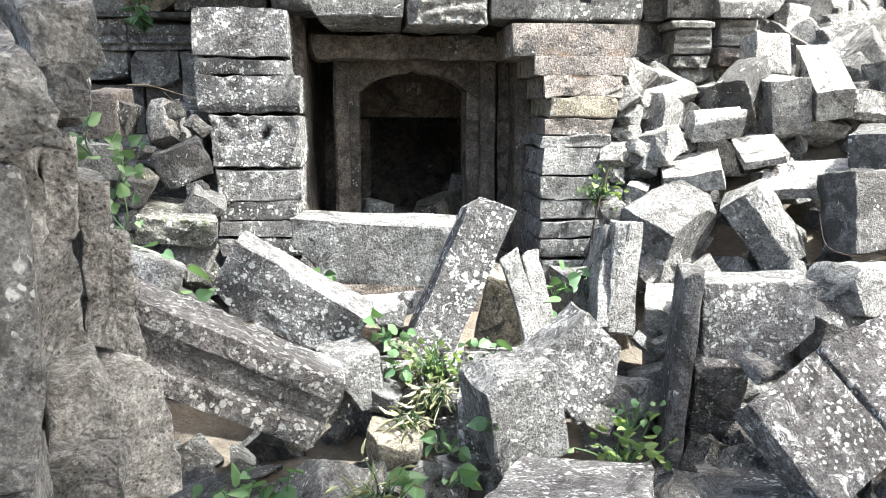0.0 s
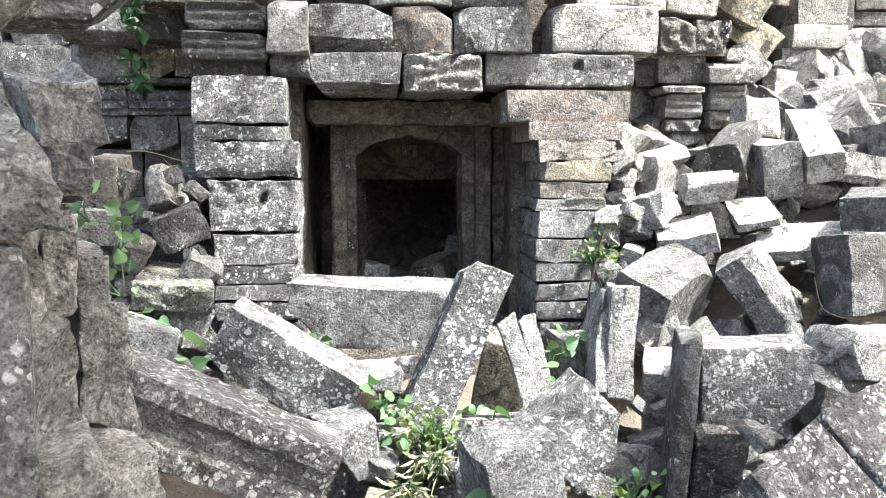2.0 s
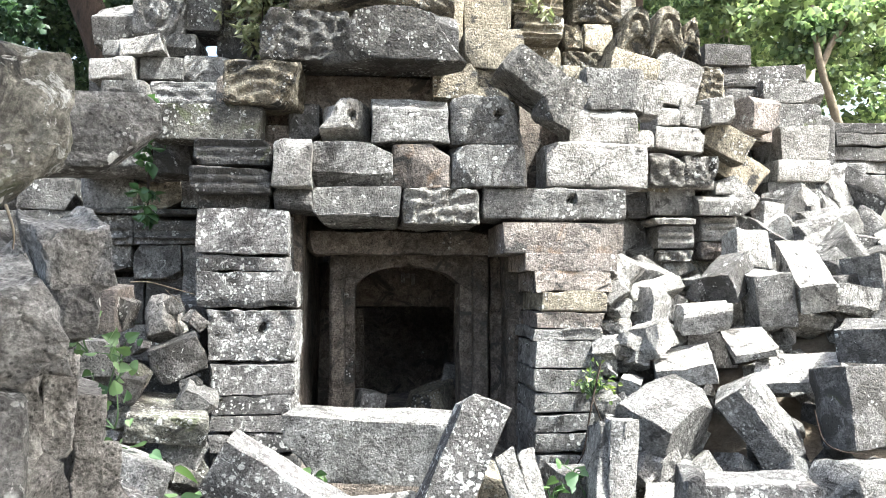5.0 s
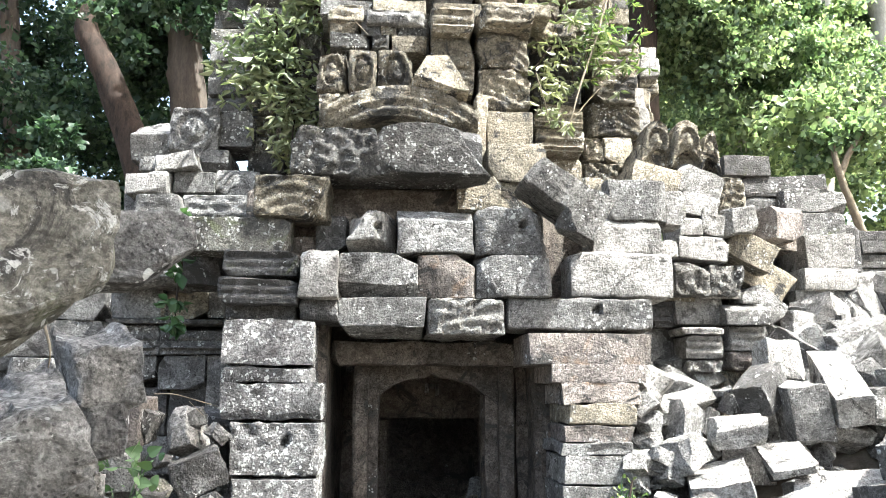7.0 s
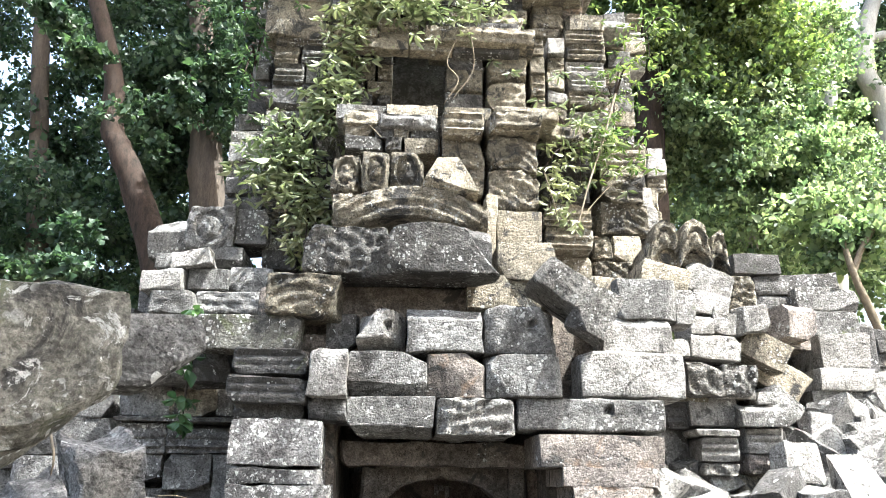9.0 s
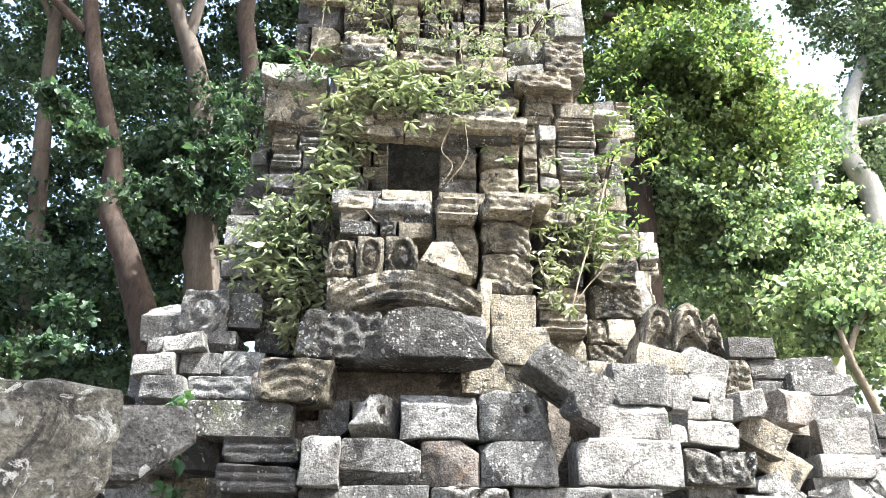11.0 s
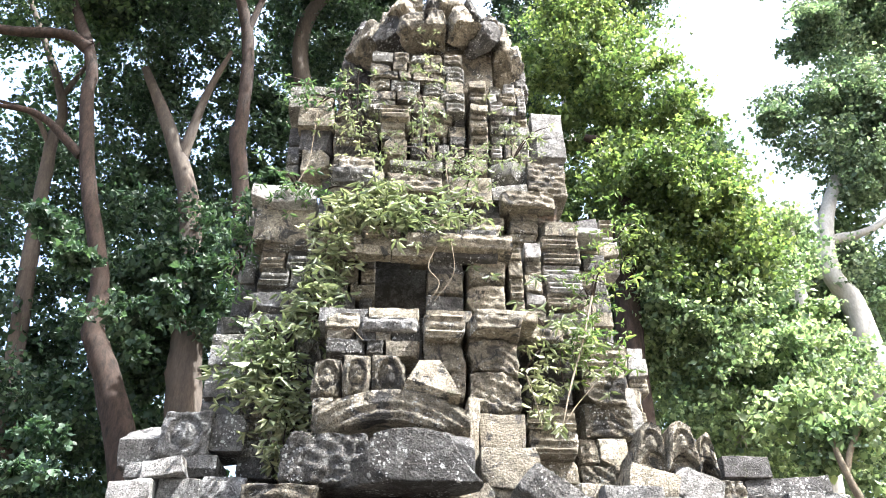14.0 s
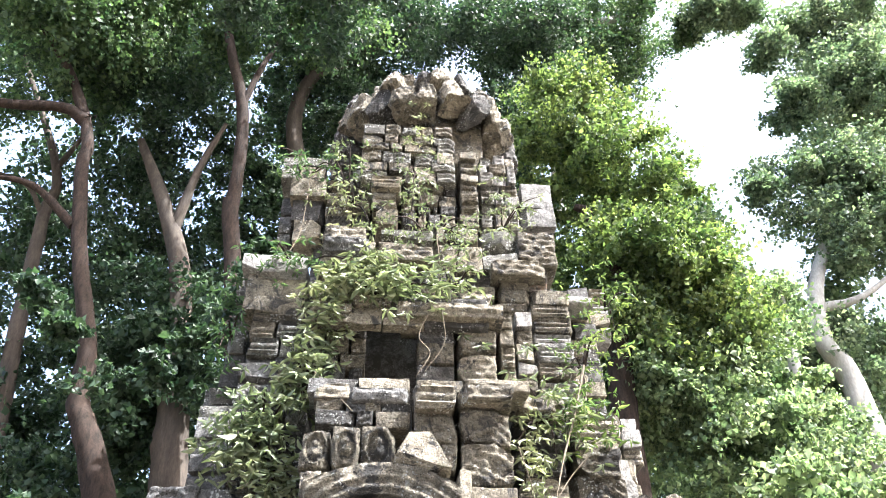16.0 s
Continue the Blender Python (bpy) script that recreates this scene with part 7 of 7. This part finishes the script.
# unseen tree behind the viewer, added so that its crown shades the near stones
tree("tree", [(4.6, -4.5, 0.2), (4.4, -4.0, 4), (3.8, -2.4, 8), (2.8, -1.2, 11), (2.0, 0.8, 12.6)], [0.45, 0.38, 0.3, 0.2, 0.1],
     [([(4.3, -3.6, 5.5), (5.4, -3.0, 9), (7.0, -2.2, 12.2)], [0.2, 0.15, 0.06]), ([(3.8, -2.4, 8), (2.4, -2.4, 10.5), (1.0, -0.6, 12.2)], [0.16, 0.12, 0.06])],
     [((2.2, 1.2, 12.6), (2.4, 3.4, 1.1), 32, 0.75), ((4.8, 0.75, 12.4), (0.9, 0.6, 0.4), 16, 0.5), ((8.5, 0.6, 12.4), (1.0, 0.6, 0.4), 14, 0.5), ((6.7, -0.5, 12.4), (2.4, 0.5, 0.4), 22, 0.5), ((7.2, -1.5, 12.6), (3.8, 2.3, 1.1), 28, 0.75), ((2.6, -3.9, 12.6), (3.0, 2.3, 1.1), 40, 0.8)], BARK, LEAF_MID, "unseen broad forest tree added to shade the near stones", seed=41)


# ---- plants on the stones ----
def rosettes(spots, per, seed):
    """Each spot as a whorl of leaves: spots and the ways they point."""
    rng = np.random.default_rng(seed)
    n = len(spots)
    ang = (np.arange(per) / per * 2 * np.pi)[None, :] + rng.uniform(0, 6.3, (n, 1)) + rng.normal(size=(n, per)) * 0.2
    out = np.stack([np.cos(ang) * 1.6, -0.5 + np.sin(ang) * 1.2, -0.45 + 0 * ang], axis=-1).reshape(-1, 3)
    return np.repeat(spots, per, axis=0) + out * 0.01, out


def climber(at, spread, n, size, mat, label, seed, hang=0.0, slim=0.2, name="climbing_plant"):
    """A plant rooted in the masonry: a few stems with whorls of drooping leaves."""
    rng = np.random.default_rng(seed)
    top = holder(name, label, "climbing plant", group="plants on the tower")
    c, s = np.array(at), np.array(spread)
    spots = c + rng.normal(size=(n, 3)) * s * 0.5
    spots[:, 2] -= hang * np.abs(rng.normal(size=n)) * s[2]
    base = c + np.array([0, 0.22, -0.2 * s[2]])
    stems = []
    for k in range(max(2, n // 9)):
        p = spots[k]
        stems.append(tube([base, (base + p) / 2 + np.array([0, -0.05, 0.12]), p], [0.014, 0.01, 0.004], 5, seed + k))
    v, f = joined(stems)
    finish("stem", v, f, BARK, top)
    pts, out = rosettes(spots, 6, seed)
    leaves("foliage", pts, size, mat, top, seed, 0.35, slim, 0.25, out, LANCE)
    return top


def weed(at, spread, n, size, label, seed, mat=LEAF_WEED, slim=0.42, category="weed", name="weed"):
    """A low plant: stems from one root, a leaf or two on each."""
    rng = np.random.default_rng(seed)
    top = holder(name, label, category, group="weeds among the rubble")
    root = np.array(at) - np.array([0, -0.06, spread])
    tips = np.array(at) + rng.normal(size=(n, 3)) * spread * np.array([0.55, 0.35, 0.4])
    v, f = joined([tube([root, (root + t) / 2 + rng.normal(size=3) * 0.02, t], [0.005, 0.004, 0.002], 4, seed) for t in tips[: max(3, n // 2)]])
    finish("stem", v, f, LEAF_WEED, top)
    out = rng.normal(size=(n, 3)) * np.array([1, 0.6, 0.4]) + np.array([0, -0.6, -0.2])
    leaves("foliage", tips, size, mat, top, seed, 0.1, slim * 1.05, 0.25, out, HEART if slim > 0.35 and size > 0.05 else LANCE)
    return top


climber((-0.31, 7.90, 7.13), (0.49, 0.22, 0.31), 100, 0.108, LEAF_VINE, 'leafy fern-like climber growing from the tower masonry', 50, 0.0, 0.15)
climber((0.00, 7.80, 6.88), (0.66, 0.22, 0.24), 117, 0.108, LEAF_VINE, 'leafy fern-like climber growing from the tower masonry', 51, 0.0, 0.15)
climber((-0.63, 7.90, 6.53), (0.27, 0.22, 0.53), 72, 0.108, LEAF_VINE, 'leafy fern-like climber growing from the tower masonry', 52, 0.0, 0.15)
climber((-0.77, 7.85, 5.83), (0.28, 0.22, 0.45), 80, 0.108, LEAF_VINE, 'leafy fern-like climber growing from the tower masonry', 53, 0.0, 0.15)
climber((-1.11, 7.80, 5.32), (0.33, 0.22, 0.44), 100, 0.108, LEAF_VINE, 'leafy fern-like climber growing from the tower masonry', 54, 0.3, 0.15)
climber((-1.34, 7.80, 5.09), (0.24, 0.22, 0.27), 39, 0.108, LEAF_VINE, 'leafy fern-like climber growing from the tower masonry', 55, 0.0, 0.15)
climber((-0.91, 7.75, 4.70), (0.26, 0.22, 0.47), 86, 0.108, LEAF_VINE, 'leafy fern-like climber growing from the tower masonry', 56, 0.4, 0.15)
climber((0.75, 7.95, 7.22), (0.38, 0.22, 0.69), 59, 0.084, LEAF_VINE, 'leafy fern-like climber growing from the tower masonry', 57, 0.3, 0.15)
climber((0.33, 8.45, 9.51), (0.31, 0.22, 1.07), 62, 0.065, LEAF_VINE, 'thin trailing creeper hanging over the tower front', 58, 0.4, 0.15)
climber((-0.55, 8.55, 9.04), (0.52, 0.22, 0.89), 62, 0.075, LEAF_VINE, 'thin trailing creeper hanging over the tower front', 59, 0.3, 0.15)
climber((-1.11, 8.70, 9.55), (0.70, 0.22, 0.23), 42, 0.075, LEAF_MID, 'low creeper growing along a broken ledge', 60, 0.2, 0.15)
climber((-1.08, 8.10, 7.47), (0.52, 0.22, 0.26), 42, 0.075, LEAF_MID, 'low creeper growing along a broken ledge', 61, 0.2, 0.15)
climber((-1.70, 8.40, 6.88), (0.19, 0.22, 1.04), 48, 0.084, LEAF_MID, 'thin trailing creeper hanging over the tower side', 62, 0.3, 0.15)
climber((1.48, 8.60, 8.72), (0.44, 0.22, 0.67), 42, 0.065, LEAF_VINE, 'thin trailing creeper hanging over the tower front', 63, 0.3, 0.15)
climber((2.11, 8.00, 6.28), (0.37, 0.22, 0.73), 62, 0.061, LEAF_YELLOW, 'small yellow-green sapling rooted in the tower masonry', 64, 0.1, 0.15)
climber((1.56, 7.60, 5.42), (0.44, 0.22, 0.49), 67, 0.084, LEAF_VINE, 'leafy fern-like climber growing from the tower masonry', 65, 0.2, 0.15)
climber((1.88, 7.70, 5.47), (0.39, 0.22, 0.34), 42, 0.084, LEAF_YELLOW, 'leafy fern-like climber growing from the tower masonry', 66, 0.2, 0.15)
climber((1.32, 7.50, 5.02), (0.21, 0.22, 0.47), 25, 0.084, LEAF_VINE, 'thin trailing creeper hanging over the tower front', 67, 0.4, 0.15)
climber((2.58, 8.30, 7.31), (0.34, 0.22, 0.61), 31, 0.084, LEAF_YELLOW, 'leafy fern-like climber growing from the tower masonry', 68, 0.2, 0.15)
climber((0.52, 8.10, 7.97), (1.07, 0.22, 0.20), 52, 0.065, LEAF_VINE, 'low creeper growing along a broken ledge', 69, 0.2, 0.15)
climber((-1.56, 6.70, 3.18), (0.08, 0.22, 0.51), 18, 0.08, LEAF_WEED, 'short green vine hanging from a ledge', 70, 0.3, 0.35)
weed((-1.45, 5.30, 1.95), 0.1, 8, 0.07, 'broad-leaved green weed growing between stones', 321, LEAF_WEED, 0.42)
weed((-1.31, 5.40, 1.86), 0.1, 9, 0.07, 'broad-leaved green weed growing between stones', 322, LEAF_WEED, 0.42)
weed((-1.38, 5.40, 1.75), 0.11, 10, 0.075, 'broad-leaved green weed growing between stones', 323, LEAF_WEED, 0.42)
weed((-1.31, 5.30, 1.54), 0.08, 7, 0.075, 'broad-leaved green weed growing between stones', 324, LEAF_WEED, 0.42)
weed((-1.15, 5.20, 1.37), 0.12, 10, 0.09, 'broad-leaved green weed growing between stones', 325, LEAF_WEED, 0.42)
weed((-0.90, 5.00, 1.14), 0.1, 10, 0.075, 'broad-leaved green weed growing between stones', 326, LEAF_WEED, 0.42)
weed((0.04, 5.00, 0.97), 0.11, 15, 0.065, 'broad-leaved green weed growing between stones', 327, LEAF_WEED, 0.42)
weed((0.08, 4.85, 0.85), 0.07, 8, 0.06, 'broad-leaved green weed growing between stones', 328, LEAF_WEED, 0.42)
weed((0.52, 4.98, 0.94), 0.06, 5, 0.07, 'broad-leaved green weed growing between stones', 329, LEAF_WEED, 0.42)
weed((0.94, 5.20, 1.13), 0.07, 8, 0.07, 'broad-leaved green weed growing between stones', 330, LEAF_WEED, 0.42)
weed((0.93, 5.10, 0.98), 0.06, 7, 0.08, 'broad-leaved green weed growing between stones', 331, LEAF_WEED, 0.42)
weed((1.10, 5.40, 1.17), 0.07, 10, 0.06, 'broad-leaved green weed growing between stones', 332, LEAF_WEED, 0.42)
weed((1.11, 4.40, 0.74), 0.1, 18, 0.045, 'broad-leaved green weed growing between stones', 333, LEAF_WEED, 0.42)
weed((1.00, 4.20, 0.68), 0.15, 60, 0.05, 'feathery green fern growing between stones', 334, LEAF_YELLOW, 0.3)
weed((-0.45, 3.90, 0.76), 0.09, 10, 0.07, 'broad-leaved green weed growing between stones', 335, LEAF_WEED, 0.42)
weed((-0.57, 3.90, 0.72), 0.09, 9, 0.065, 'broad-leaved green weed growing between stones', 336, LEAF_WEED, 0.42)
weed((0.11, 4.10, 0.64), 0.07, 6, 0.075, 'broad-leaved green weed growing between stones', 337, LEAF_WEED, 0.42)
weed((0.28, 4.00, 0.70), 0.05, 5, 0.075, 'broad-leaved green weed growing between stones', 338, LEAF_WEED, 0.42)
weed((0.39, 4.20, 0.83), 0.04, 4, 0.08, 'broad-leaved green weed growing between stones', 339, LEAF_WEED, 0.42)
weed((0.26, 4.30, 0.70), 0.06, 8, 0.06, 'broad-leaved green weed growing between stones', 340, LEAF_WEED, 0.42)
weed((0.26, 4.85, 0.87), 0.12, 120, 0.03, 'small-leaved ivy clinging to the leaning slab', 341, LEAF_YELLOW, 0.4)
weed((0.24, 4.72, 0.76), 0.09, 90, 0.06, 'tuft of dry grass on the rubble', 342, GRASS, 0.014)
weed((0.10, 4.50, 0.72), 0.08, 60, 0.06, 'tuft of dry grass on the rubble', 343, GRASS, 0.014)
weed((-0.05, 3.90, 0.69), 0.11, 60, 0.07, 'tuft of dry grass on the rubble', 344, GRASS, 0.014)
weed((1.21, 5.90, 1.02), 0.09, 12, 0.06, 'broad-leaved green weed growing between stones', 345, LEAF_WEED, 0.42)
weed((-0.28, 5.30, 1.21), 0.05, 6, 0.05, 'broad-leaved green weed growing between stones', 346, LEAF_WEED, 0.42)
weed((1.41, 6.00, 1.60), 0.11, 60, 0.03, 'small creeper clinging to the pilaster edge', 347, LEAF_YELLOW, 0.4)

def liana(points, radius, label, seed, mat=TWIG):
    """A thin bare climbing stem or root."""
    radius *= 0.6
    v, f = tube(points, [radius] + [radius * 0.8] * (len(points) - 2) + [radius * 0.4], 6, seed, 0.2)
    return tagged(finish("liana", v, f, mat, None, sharp=80), label, "liana", "bare stems on the tower")


liana([(0.42, 7.70, 6.51), (0.33, 7.72, 6.25), (0.44, 7.70, 6.05), (0.30, 7.65, 5.76)], 0.012, "thin pale stem looping down beside the tower window", 61)
liana([(0.56, 7.70, 6.59), (0.59, 7.75, 6.21), (0.39, 7.70, 5.85)], 0.01, "thin pale stem looping down beside the tower window", 62)
liana([(1.99, 7.75, 6.00), (1.80, 7.60, 5.42), (1.60, 7.45, 4.90), (1.47, 7.35, 4.50)], 0.02, "pale sapling stem rooted in a tower joint", 63)
liana([(1.84, 7.55, 4.95), (1.65, 7.50, 4.74), (1.51, 7.40, 4.54)], 0.012, "pale sapling stem rooted in a tower joint", 64)
liana([(1.17, 7.30, 4.93), (1.25, 7.30, 4.63), (1.29, 7.35, 4.45)], 0.01, "pale sapling stem rooted in a tower joint", 65)
liana([(-0.52, 7.60, 5.59), (-0.56, 7.50, 5.08), (-0.64, 7.40, 4.98)], 0.01, "thin pale stem hanging from a cornice", 66)
liana([(-0.76, 7.90, 5.99), (-0.49, 7.50, 5.54), (-0.26, 7.10, 5.12)], 0.012, "thin pale stem hanging from a cornice", 67)
liana([(0.55, 8.10, 7.89), (0.57, 8.00, 7.24), (0.42, 7.75, 6.62)], 0.012, "thin pale stem hanging from a cornice", 68)
liana([(-1.08, 8.70, 9.24), (-1.10, 8.60, 8.29), (-1.15, 8.10, 7.47)], 0.012, "thin pale stem hanging from a cornice", 69)
liana([(-1.35, 5.70, 2.21), (-1.25, 5.72, 2.21), (-1.12, 5.80, 2.17), (-1.04, 5.90, 2.14)], 0.006, "thin pale twig caught across fallen stones", 70)
liana([(-1.17, 5.75, 2.17), (-1.11, 5.85, 2.09)], 0.004, "thin pale twig caught across fallen stones", 71)
liana([(1.43, 5.95, 1.71), (1.35, 5.90, 1.44), (1.29, 5.85, 1.20), (1.23, 5.85, 1.09)], 0.012, "brown root clinging to the pilaster edge", 72, BARK)
liana([(1.37, 5.92, 1.50), (1.42, 5.88, 1.30), (1.37, 5.85, 1.12)], 0.008, "brown root clinging to the pilaster edge", 73, BARK)
liana([(2.50, 5.40, 1.49), (2.52, 5.35, 1.33), (2.59, 5.30, 1.28), (2.73, 5.30, 1.26)], 0.008, "brown twig lying on the mound", 74, BARK)
liana([(-0.84, 3.05, 2.36), (-0.80, 3.00, 2.30), (-0.80, 3.00, 2.26)], 0.006, "short bare stick standing on a ledge stone", 75)
